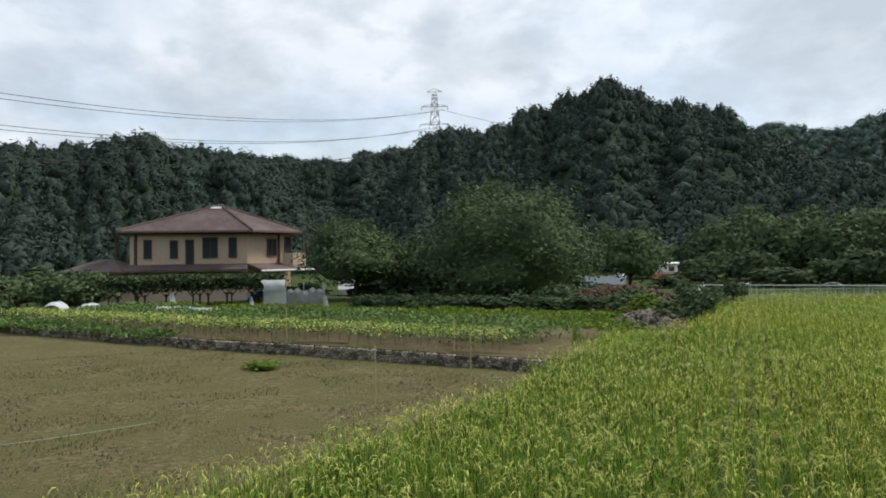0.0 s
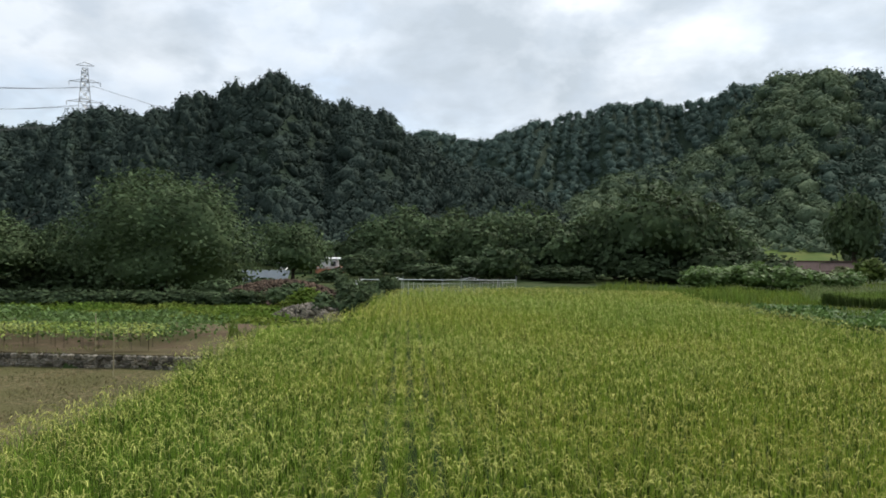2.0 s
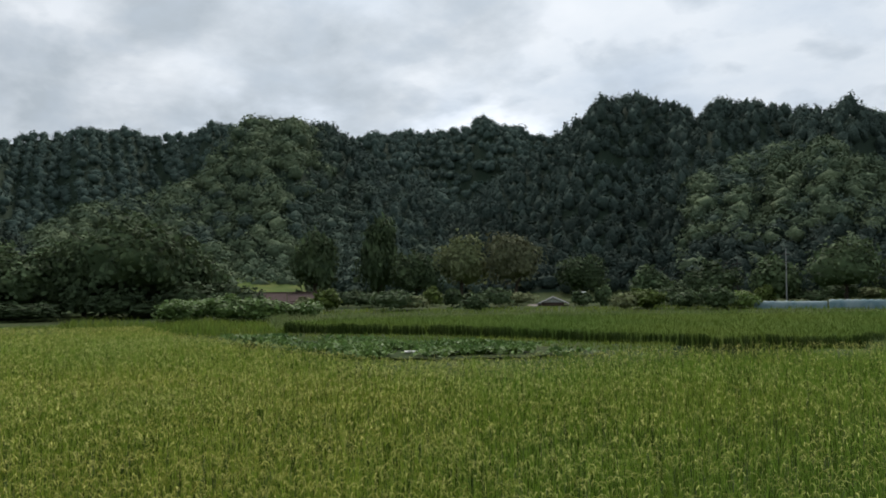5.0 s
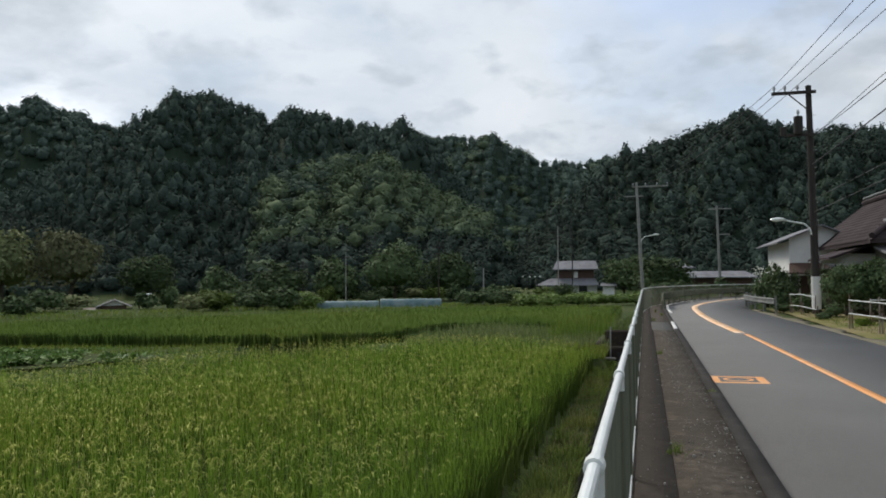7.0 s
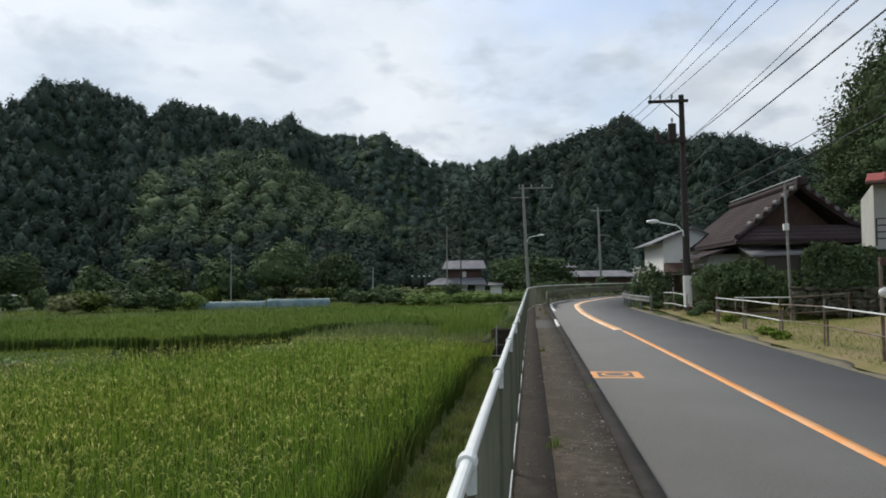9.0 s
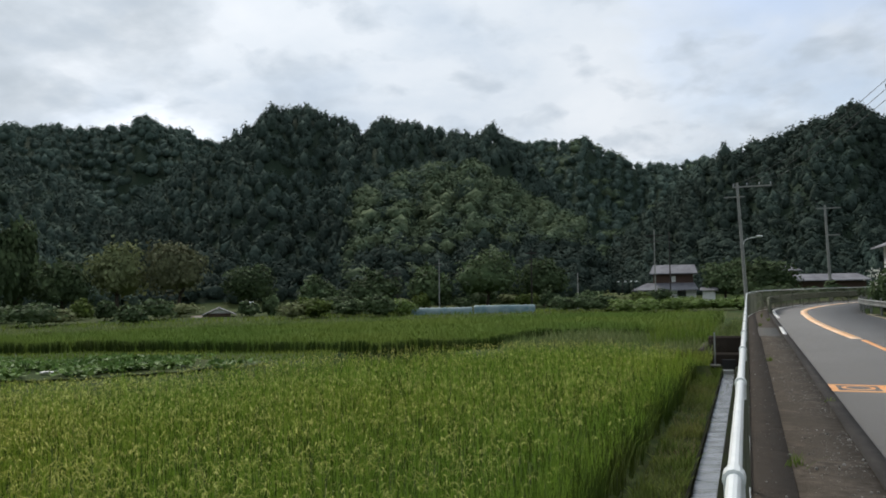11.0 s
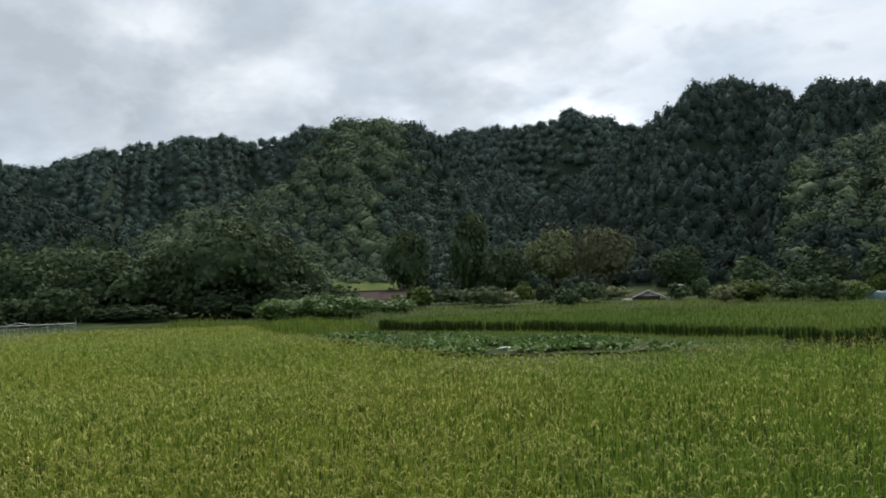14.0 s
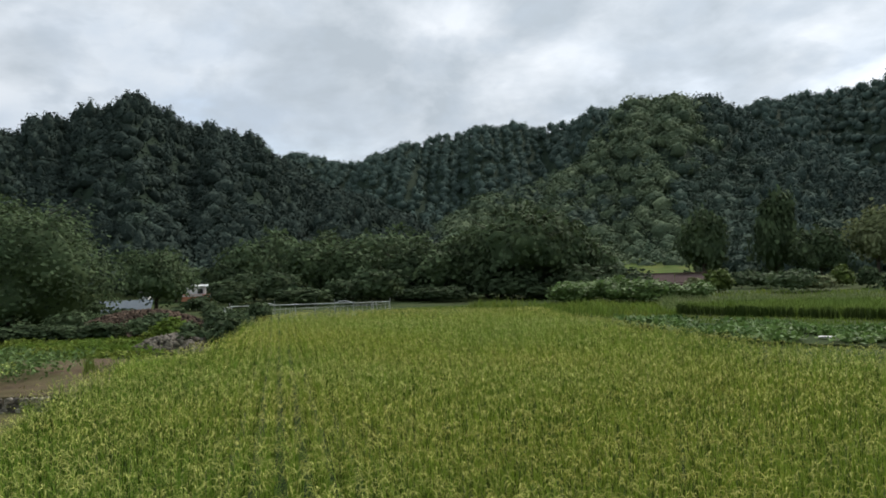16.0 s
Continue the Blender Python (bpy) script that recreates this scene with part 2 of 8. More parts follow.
RICE_FAR = polar((57, 35.4), (53.4, 33.9), (46, 31.8), (39, 28.9), (33, 27.0), (25.7, 25.9), (17.9, 27.1), (14, 31.4), (10.4, 32.4), (6.6, 31.9), (2.6, 34.3), (1.8, 49.9), (12, 48.6), (20.8, 44.6), (31, 42.2), (41, 41.2), (46.6, 40.0), (52, 39.4), (57, 36.9))
MELON = polar((61, 26.9), (57, 22.9), (52, 20.0), (46.7, 19.4), (41.8, 19.4), (36.4, 20.2), (34.5, 21.4), (36.4, 22.4), (41.8, 23.0), (46.7, 23.4), (52, 24.6), (57, 26.4), (61, 27.9))
BUND = polar((60, 20), (50, 17), (40, 17), (30, 18.5), (29, 27), (36, 30), (46, 33), (54, 36), (60, 40), (72, 48), (80, 44), (78, 34.5), (66, 33.5), (64, 26))
FALLOW = [(-4.9, -4.9), (-8.2, -4.0), (-11.5, -3.3), (-15.7, -2.4), (-18.2, -1.6), (-18.9, -4.2), (-20.8, -11.2), (-21.7, -15.4), (-23.9, -22.2), (-26.2, -30), (-1.5, -30), (-1.5, -6.5)]
CROPS = [(-18.8, -3.0), (-21.1, -11.2), (-22.0, -15.4), (-24.2, -22.2), (-26.5, -30), (-35, -28.5), (-31.5, -16), (-26.0, -3.2)]

# wooded ridges: azimuth and skyline elevation in degrees, distance of the crest, start of the slope, height of the trees
RIDGES = [
    ([(150, 6), (140, 7.4), (137, 7.7), (134, 7.9), (132.7, 8.6), (130.9, 8.8), (128.8, 9.0), (127.3, 8.6), (125.5, 8.2), (123.9, 8.4), (121.4, 7.9), (119, 5.5), (115, 2)], 210, 105, 9),
    ([(135, 5), (125, 7), (116.8, 7.5), (113.9, 7.3), (110.6, 8.1), (108, 8.2), (103, 7)], 420, 230, 9),
    ([(113, 3), (110, 6.5), (108.3, 9.4), (106.4, 10.0), (103.6, 9.5), (101.9, 9.8), (101.1, 10.7), (99.1, 11.5), (97.7, 12.0), (95.9, 12.3), (94.2, 12.4), (93.2, 11.8), (92.2, 11.1), (90.0, 11.1), (88.4, 10.6), (87.1, 9.8), (86, 9.0), (82, 7), (76, 4.5), (71, 2)], 235, 100, 11),
    ([(96, 6), (88, 8), (83.4, 8.8), (80, 8.4), (78.8, 8.5), (74.4, 10.0), (70.5, 10.7), (66, 10.4), (61, 11.5), (55, 10), (50, 8)], 430, 250, 10),
    ([(80, 0.5), (76.9, 1.7), (73.3, 4.0), (70, 5.5), (65.9, 6.8), (62.5, 8.0), (60.0, 12.1), (57.9, 12.4), (55, 11.5), (52.1, 10.6), (49, 8.5), (46, 6), (42, 3)], 255, 112, 10),
    ([(62, 8), (55, 11), (49.3, 10.9), (46.2, 11.3), (42.7, 11.9), (39.8, 11.4), (37, 10.7), (32, 9)], 400, 230, 10),
    ([(50, 2.5), (44, 6), (40, 8.6), (37.1, 10.8), (35.4, 12.0), (33.7, 12.8), (31.6, 13.3), (29.1, 13.0), (27.5, 12.1), (24.2, 12.1), (21.4, 12.0), (18.7, 11.4), (16.5, 10.9), (14, 8.4), (11, 5), (9, 1.6)], 250, 125, 10),
    ([(30, 5.5), (28, 7.2), (25, 8.6), (23, 9.5), (21, 9.9), (18.5, 9.3), (16, 7.8), (13, 6.2), (10.3, 4.6), (9, 1.8)], 190, 112, 9),
    ([(26, 8), (19, 10.4), (14.1, 10.8), (11.2, 10.6), (9.1, 9.6), (7.4, 8.7), (3.6, 8.7), (0, 8.5), (-5, 7.5)], 460, 260, 10),
    ([(11, 1), (9.6, 1.6), (8.3, 3.6), (4.9, 6.9), (2.4, 8.5), (0.7, 9.2), (-1.4, 10.1), (-3.9, 10.7), (-6.4, 11.2), (-9.9, 9.9), (-13.4, 9.3), (-18, 8.3), (-25, 8), (-40, 7)], 250, 130, 10),
    ([(-14, 0.3), (-18, 2.5), (-21, 6), (-24, 10), (-30, 14), (-45, 16), (-70, 16), (-110, 13), (-150, 10), (-178, 8)], 82, 34, 10),
]


def hills(az, r, ids=False):
    """Height of the wooded hills over the valley floor."""
    out, which = np.zeros_like(r), np.full(r.shape, -1)
    for n, (knots, crest, start, tree) in enumerate(RIDGES):
        ks = sorted(knots)
        ka, ke = np.array([k[0] for k in ks]), np.array([k[1] for k in ks])
        el = np.interp(az, ka, ke, left=-9, right=-9)
        edge = np.clip(np.minimum(az - ka[0], ka[-1] - az) / 2.5, 0, 1)
        crest_r = crest * (1 + 0.04 * np.sin(az * 0.35 + crest))
        top = (crest_r * np.tan(np.radians(np.maximum(el, 0))) + EYE - tree * 0.30) * edge
        up = np.clip((r - start) / (crest_r - start), 0, 1)
        h = top * (0.55 * up + 0.45 * smooth01(up))
        h = np.where(r > crest_r, top * np.clip(1 - (r - crest_r) / (crest_r * 0.55), 0, 1) ** 1.3, h)
        gully = 1 + (0.15 * np.sin(az * 0.8 + crest * 0.3 + 1.2 * np.sin(r * 0.03)) + 0.07 * np.sin(az * 2.3 + crest)) * np.sin(np.pi * up)
        which = np.where(h * gully > out, n, which)
        out = np.maximum(out, h * gully)
    return (out, which) if ids else out


def left_kerb(y):
    return np.interp(y, [-60, 40, 46, 54, 62.5, 71, 79, 88], [0.8, 0.8, 0.95, 2.3, 5.2, 10, 17, 30])


def right_kerb(y):
    return np.interp(y, [-60, 12, 25, 34, 40, 47, 54, 60, 67.5, 76, 82], [5.05, 5.05, 4.95, 4.75, 4.72, 5.3, 7.2, 10.5, 16, 25, 35])


def ground_z(x, y):
    """Height of the ground sheet."""
    x, y = np.asarray(x, float), np.asarray(y, float)
    r = np.hypot(x, y)
    az = np.degrees(np.arctan2(-x, y))
    z = -1.25 + 0.08 * wob(x, y, 9)
    z = np.where(inside(x.ravel(), y.ravel(), FALLOW).reshape(x.shape), -1.45, z)
    z = np.where((x < -1.3) & (y < -5.5) & (x > -20 + 0.25 * (y + 5)), -1.45, z)
    low_bund = np.interp(r, [22.5, 30, 40], [-0.36, -0.60, -0.64])
    z = np.where(inside(x.ravel(), y.ravel(), BUND).reshape(x.shape), low_bund + 0.03 * wob(x, y, 3), z)
    z = np.where(inside(x.ravel(), y.ravel(), RICE_NEAR).reshape(x.shape), -0.85, z)
    z = np.where(inside(x.ravel(), y.ravel(), RICE_FAR).reshape(x.shape), -0.62, z)
    z = np.where(inside(x.ravel(), y.ravel(), MELON).reshape(x.shape), -0.36, z)
    z = np.where(inside(x.ravel(), y.ravel(), CROPS).reshape(x.shape), -0.95, z)
    # strip of weeds beside the channel and up to the far paddy
    z = np.where((x > -9) & (x < -0.95) & (y > 21) & (y < 34) & (z < -1), -0.55, z)
    z = np.where((x > -1.15) & (x < -0.2) & (y < 60), -1.05, z)
    # the road bank and the land on its far side
    lk = left_kerb(y) - 1.05
    rk = right_kerb(y)
    z = np.where(x > lk, -0.12, z)
    side = np.clip((x - rk) / 0.5, 0, 1)
    land = 0.02 + 0.5 * smooth01((x - rk - 3.3) / 4) + 0.05 * wob(x, y, 2.0)
    z = np.where(x > rk, -0.12 * (1 - side) + land * side, z)
    return z + hills(az, r)


rings = np.concatenate([np.arange(0.6, 12, 0.5), np.arange(12, 62, 0.8), np.geomspace(62, 700, 70), [1200, 2500]])
aa = np.linspace(0, 2 * np.pi, 421)[:-1]
gr, ga = np.meshgrid(rings, aa, indexing="ij")
gx, gy = -gr * np.sin(ga), gr * np.cos(ga)
gz = ground_z(gx, gy)
gz[-1], gz[-2] = -2, -2
na = len(aa)
ii, jj = np.meshgrid(np.arange(len(rings) - 1), np.arange(na), indexing="ij")
ii, jj = ii.ravel(), jj.ravel()
quads = np.stack([ii * na + jj, ii * na + (jj + 1) % na, (ii + 1) * na + (jj + 1) % na, (ii + 1) * na + jj], -1)[:, ::-1]
verts = np.stack([gx.ravel(), gy.ravel(), gz.ravel()], -1)
cap = np.concatenate([verts, [[0, 0, -0.12]]])
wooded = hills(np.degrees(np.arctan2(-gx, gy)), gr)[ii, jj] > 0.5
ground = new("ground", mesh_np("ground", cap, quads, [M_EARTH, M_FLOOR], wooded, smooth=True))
tagged(ground, "valley floor of weedy soil rising into wooded hills", "ground", kind="structure")


def strip_mesh(name, left, right, z0, z1, m):
    """A slab between two edge lines, with thickness."""
    n = len(left)
    v = [(x, y, z1) for x, y in left] + [(x, y, z1) for x, y in right] + [(x, y, z0) for x, y in left] + [(x, y, z0) for x, y in right]
    f = []
    for i in range(n - 1):
        f += [(i, n + i, n + i + 1, i + 1), (2 * n + i, i, i + 1, 2 * n + i + 1), (n + i, 3 * n + i, 3 * n + i + 1, n + i + 1)]
    return mesh_np(name, v, f, [m])


ys = np.concatenate([np.arange(-40, 36, 2.0), np.arange(36, 84, 1.0)])
road = new("road", strip_mesh("road", [(float(left_kerb(y)), y) for y in ys], [(float(right_kerb(y)), y) for y in ys], -0.3, 0.0, M_ASPHALT))
tagged(road, "grey asphalt village road bending away", "road", kind="structure")
walkway = new("pavement", strip_mesh("pavement", [(float(left_kerb(y)) - 0.71, y) for y in ys], [(float(left_kerb(y)) - 0.13, y) for y in ys], -1.1, 0.035, M_CONC_DARK))
tagged(walkway, "narrow weathered concrete roadside walkway strewn with grit", "pavement", kind="structure")
channel_lid = new("pavement", strip_mesh("pavement", [(float(left_kerb(y)) - 1.12, y) for y in ys], [(float(left_kerb(y)) - 0.714, y) for y in ys], -1.1, 0.031, mat("stained_walkway_concrete", (0.047, 0.038, 0.030), (0.078, 0.064, 0.050), 9, 0.9, 0.9, (0.060, 0.050, 0.040), 0.5, 90, spec=0.1, detail=8)))
tagged(channel_lid, "darker stained concrete strip along the fence foot", "pavement", kind="structure")


# ---- rice ----
def blades(base, h, lean, droop, width, az, segs, low=0.0, split=0.0, power=1.8):
    """Tapered arching leaf strips as arrays of verts and quads."""
    n = len(h)
    s = np.array([low, split, 1.0]) if split else np.linspace(low, 1, segs + 1)
    d = np.stack([np.cos(az), np.sin(az)], -1)
    side = np.stack([-np.sin(az), np.cos(az)], -1)
    out = np.zeros((n, segs + 1, 2, 3))
    for i, t in enumerate(s):
        c = base[:, :2] + d * (h * lean * t ** power)[:, None]
        z = base[:, 2] + h * (t - droop * t ** 3)
        w = width * (1 - 0.85 * t ** 1.6) * 0.5
        for k, sg in enumerate((-1, 1)):
            out[:, i, k, :2] = c + side * (w * sg)[:, None]
            out[:, i, k, 2] = z
    idx = np.arange(n)[:, None] * (segs + 1) * 2 + (np.arange(segs) * 2)[None]
    f = np.stack([idx, idx + 1, idx + 3, idx + 2], -1).reshape(-1, 4)
    return out.reshape(-1, 3), f


def ears(base, h, bow, width, az, roll, segs):
    """Drooping seed heads: slim strips that rise and bend over like a hook, each turned by roll about its own line."""
    n = len(h)
    d = np.stack([np.cos(az), np.sin(az)], -1)
    side = np.stack([-np.sin(az), np.cos(az)], -1)
    out = np.zeros((n, segs + 1, 2, 3))
    for i, t in enumerate(np.linspace(0, 1, segs + 1)):
        a = (0.18 + t * 0.72) * np.pi
        c = base[:, :2] + d * (bow * (1 - np.cos(a)))[:, None]
        z = base[:, 2] + h - bow * 1.5 * (1 - np.sin(a))
        w = width * (0.45 + 0.75 * np.sin(np.pi * min(t + 0.12, 1.0)) ** 0.8) * 0.5
        flat, up = w * np.cos(roll), w * np.sin(roll)
        for k, sg in enumerate((-1, 1)):
            out[:, i, k, :2] = c + side * (flat * sg)[:, None] - d * (up * sg * math.cos(a))[:, None]
            out[:, i, k, 2] = z + sg * up * math.sin(a)
    idx = np.arange(n)[:, None] * (segs + 1) * 2 + (np.arange(segs) * 2)[None]
    f = np.stack([idx, idx + 1, idx + 3, idx + 2], -1).reshape(-1, 4)
    return out.reshape(-1, 3), f


def rice_field(name, poly, floor, height, label, bands, leaf=M_RICE, pitch=(0.14, 0.26), edge=(10, 0.012), even=False, stalk=M_STEM):
    """Rows of rice tufts, finer near the walkway. bands: (near, far, leaves, leaf width, low end, ears, ear segments, ear width); edge: extra full-length leaves on the outermost tufts and their width."""
    rng = np.random.default_rng(len(name) * 7 + int(abs(poly[0][0]) * 10))
    c, s = math.cos(radians(175.5)), math.sin(radians(175.5))
    u, v = np.meshgrid(np.arange(-60, 60, pitch[0]), np.arange(-60, 60, pitch[1]))
    u, v = u.ravel() + rng.normal(0, 0.03, u.size), v.ravel() + rng.normal(0, 0.014, v.size)
    x, y = u * c - v * s, u * s + v * c
    k = inside(x, y, poly)
    x, y = x[k], y[k]
    r = np.hypot(x, y)
    rim = np.zeros(len(x), bool)
    for k in range(8):
        rim |= ~inside(x + 0.42 * math.cos(k * 0.785), y + 0.42 * math.sin(k * 0.785), poly)
    V, F, I, off = [], [], [], 0

    def add(vv, ff, idx):
        nonlocal off
        V.append(vv), F.append(ff + off), I.append(idx)
        off += len(vv)

    for a, b, nl, wid, low, ne, eseg, ewid in bands:
        q = (r >= a) & (r < b) & (rng.random(len(r)) > 0.02)
        hx, hy = x[q], y[q]
        vig = 1 + 0.03 * rng.normal(size=len(hx)) + 0.035 * wob(hx, hy, 2.2) - 0.03 * rim[q]
        leafy = np.clip(0.5 + 0.5 * wob(hx, hy, 0.55, 3) + 0.3 * rng.normal(size=len(hx)), 0, 1)
        for count, kind in ((nl, 0), (ne, 1), (edge[0], 2)):
            pick = rim[q] if kind == 2 else np.ones(len(hx), bool)
            n = int(pick.sum()) * count
            if not n:
                continue
            bx, by = np.repeat(hx[pick], count) + rng.normal(0, 0.022, n), np.repeat(hy[pick], count) + rng.normal(0, 0.022, n)
            tuft, lf = np.repeat(vig[pick], count), np.repeat(leafy[pick], count)
            b3 = np.stack([bx, by, np.full(n, floor)], -1)
            az = rng.uniform(0, 6.28, n)
            if kind == 1:
                ripe = 0.45 + 0.55 * smooth01((np.degrees(np.arctan2(-b3[:, 0], b3[:, 1])) - 22) / 40)  # greener towards the road's bend
                keep = rng.random(n) < (1.15 - 0.45 * lf) * ripe * np.repeat(1 - 0.75 * rim[q][pick], count)
                b3, az, tuft = b3[keep], az[keep], tuft[keep]
                n = len(az)
                h = height * tuft * rng.uniform(0.91, 1.03, n)
                spread = rng.uniform(0.0, 0.11, n)
                b3[:, 0] += np.cos(az) * spread
                b3[:, 1] += np.sin(az) * spread
                vv, ff = ears(b3, h, rng.uniform(0.026, 0.056, n), ewid * rng.uniform(0.42, 0.85, n), az + rng.normal(0, 0.4, n), rng.uniform(-1.3, 1.3, n), eseg)
                add(vv, ff, np.full(len(ff), 1))
            else:
                h = height * tuft * np.where(rng.random(n) < (1.0 if even else 0.36), rng.uniform(0.97, 1.08, n), rng.uniform(0.74, 0.95, n)) * (0.95 + 0.09 * lf)
                lean = rng.uniform(0.25, 0.6, n) * (0.25 if kind == 2 else 1.0) if even else np.minimum(rng.gamma(1.8, 0.09, n), 0.4) * (1.2 if kind == 2 else 1.0)
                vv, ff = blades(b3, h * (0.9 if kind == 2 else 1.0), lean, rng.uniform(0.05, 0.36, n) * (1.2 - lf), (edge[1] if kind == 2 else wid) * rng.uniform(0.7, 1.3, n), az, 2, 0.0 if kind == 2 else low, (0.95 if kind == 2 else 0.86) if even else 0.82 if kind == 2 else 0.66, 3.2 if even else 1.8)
                # edge and some inner leaves: lower lengths darkened, shade put into colour
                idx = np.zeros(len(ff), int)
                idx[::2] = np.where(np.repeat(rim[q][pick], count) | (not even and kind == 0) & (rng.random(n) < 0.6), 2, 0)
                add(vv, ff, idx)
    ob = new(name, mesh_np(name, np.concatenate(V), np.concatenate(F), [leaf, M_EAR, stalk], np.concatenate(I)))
    return tagged(ob, label, "rice", kind="stuff")


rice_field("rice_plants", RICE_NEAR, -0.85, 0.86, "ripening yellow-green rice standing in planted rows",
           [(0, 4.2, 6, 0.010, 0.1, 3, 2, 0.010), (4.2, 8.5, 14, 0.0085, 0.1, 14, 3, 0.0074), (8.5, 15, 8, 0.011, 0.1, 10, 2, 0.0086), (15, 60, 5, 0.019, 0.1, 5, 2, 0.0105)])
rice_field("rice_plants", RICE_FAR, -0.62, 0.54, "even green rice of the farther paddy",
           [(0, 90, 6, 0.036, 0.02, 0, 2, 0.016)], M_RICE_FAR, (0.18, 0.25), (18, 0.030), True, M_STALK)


# ---- woods ----
def icosa():
    bm = bmesh.new()
    bmesh.ops.create_icosphere(bm, subdivisions=1, radius=1)
    v = np.array([p.co[:] for p in bm.verts])
    f = np.array([[p.index for p in q.verts] for q in bm.faces])
    bm.free()
    return v, f


ICO_V, ICO_F = icosa()


def leaf_quads(rng, p, nrm, size, loose=0.33):
    """Small bent leaf-spray faces at points p facing roughly along nrm."""
    n = len(p)
    nn = nrm + rng.normal(0, loose, (n, 3))
    nn /= np.linalg.norm(nn, axis=1, keepdims=True)
    t = np.cross(nn, rng.normal(size=(n, 3)))
    t /= np.linalg.norm(t, axis=1, keepdims=True)
    b = np.cross(nn, t)
    s = (size * rng.uniform(0.6, 1.35, n))[:, None]
    q = np.stack([p - t * s, p - b * s * 0.7 - nn * s * 0.25, p + t * s, p + b * s * 0.7 - nn * s * 0.25], 1)
    return q.reshape(-1, 3), np.arange(n * 4).reshape(-1, 4)


def scatter(name, label, pts, heights, widths, crowns, material, seed):
    """One mesh of many crowns standing at pts."""
    rng = np.random.default_rng(seed)
    V, F, off = [], [], 0
    for p, h, w in zip(pts, heights, widths):
        cv, cf = crowns[rng.integers(len(crowns))]
        a = rng.uniform(0, 6.28)
        c, s = math.cos(a), math.sin(a)
        v = np.empty_like(cv)
        v[:, 0] = (cv[:, 0] * c - cv[:, 1] * s) * w + p[0]
        v[:, 1] = (cv[:, 0] * s + cv[:, 1] * c) * w + p[1]
        v[:, 2] = cv[:, 2] * h + p[2]
        V.append(v), F.append(cf + off)
        off += len(v)
    ob = new(name, mesh_np(name, np.concatenate(V), np.concatenate(F), [material], smooth=True))
    return tagged(ob, label, "forest", kind="stuff")


def ball(subdivisions):
    bm = bmesh.new()
    bmesh.ops.create_icosphere(bm, subdivisions=subdivisions, radius=1)
    v = np.array([p.co[:] for p in bm.verts])
    f = np.array([[p.index for p in q.verts] for q in bm.faces])
    bm.free()
    return v, f


def crown_mass(seed, lumps, subdivisions, sprays, size, ang=0.72, loose=0.2, taper=0.0, depth=0.03, skirt=0.25):
    """Unit crown, about 0.92 wide and high: one lumpy leafy mass with ragged sprays on it. taper draws it to a cone."""
    rng = np.random.default_rng(seed)
    v, f = ball(subdivisions)
    c = rng.normal(size=(lumps, 3))
    c[:, 2] = np.abs(c[:, 2]) - skirt
    c /= np.linalg.norm(c, axis=1, keepdims=True)
    amp = rng.uniform(0.45, 1.0, lumps)

    def swell(d):
        return (amp * np.sqrt(np.clip(1 - (np.arccos(np.clip(d @ c.T, -1, 1)) / ang) ** 2, 0, 1))).max(1)

    def place(d, rad):
        p = d * rad[:, None] + np.array([0, 0, 0.45])
        k = 1 - taper * np.clip(p[:, 2], 0, 1) ** 1.2
        p[:, :2] *= k[:, None]
        return p

    p = place(v, (0.22 + 0.17 * swell(v)) * (1 + 0.05 * rng.normal(size=len(v))))
    f = f[v[f].mean(1)[:, 2] > -0.45 - skirt]
    d = rng.normal(size=(sprays, 3))
    d[:, 2] = np.where(d[:, 2] < -0.05 - skirt, -d[:, 2], d[:, 2])
    d /= np.linalg.norm(d, axis=1, keepdims=True)
    sp = place(d, 0.28 + 0.20 * swell(d) + depth * rng.normal(size=sprays))
    near = c[np.argmax(d @ c.T, axis=1)]
    nv = d * 1.5 - near * 0.5 + np.array([0, 0, 0.3])
    q, qf = leaf_quads(rng, sp, nv / np.linalg.norm(nv, axis=1, keepdims=True), size, loose)
    return np.concatenate([p, q]), np.concatenate([np.concatenate([f, f[:, 2:]], 1), qf + len(p)])


NEAR_BROAD = [crown_mass(40 + i, 13, 1, 96, 0.050, 0.5, 0.30, 0.0, 0.022) for i in range(10)]
FAR_BROAD = [crown_mass(80 + i, 10, 1, 54, 0.060, 0.55, 0.30, 0.0, 0.020) for i in range(10)]
FAR_CONIFER = [crown_mass(60 + i, 12, 1, 64, 0.048, 0.42, 0.32, 0.5, 0.022) for i in range(8)]
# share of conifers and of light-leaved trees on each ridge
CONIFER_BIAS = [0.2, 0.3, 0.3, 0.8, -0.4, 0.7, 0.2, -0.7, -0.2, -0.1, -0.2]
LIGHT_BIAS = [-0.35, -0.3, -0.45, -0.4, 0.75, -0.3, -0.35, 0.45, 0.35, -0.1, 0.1]

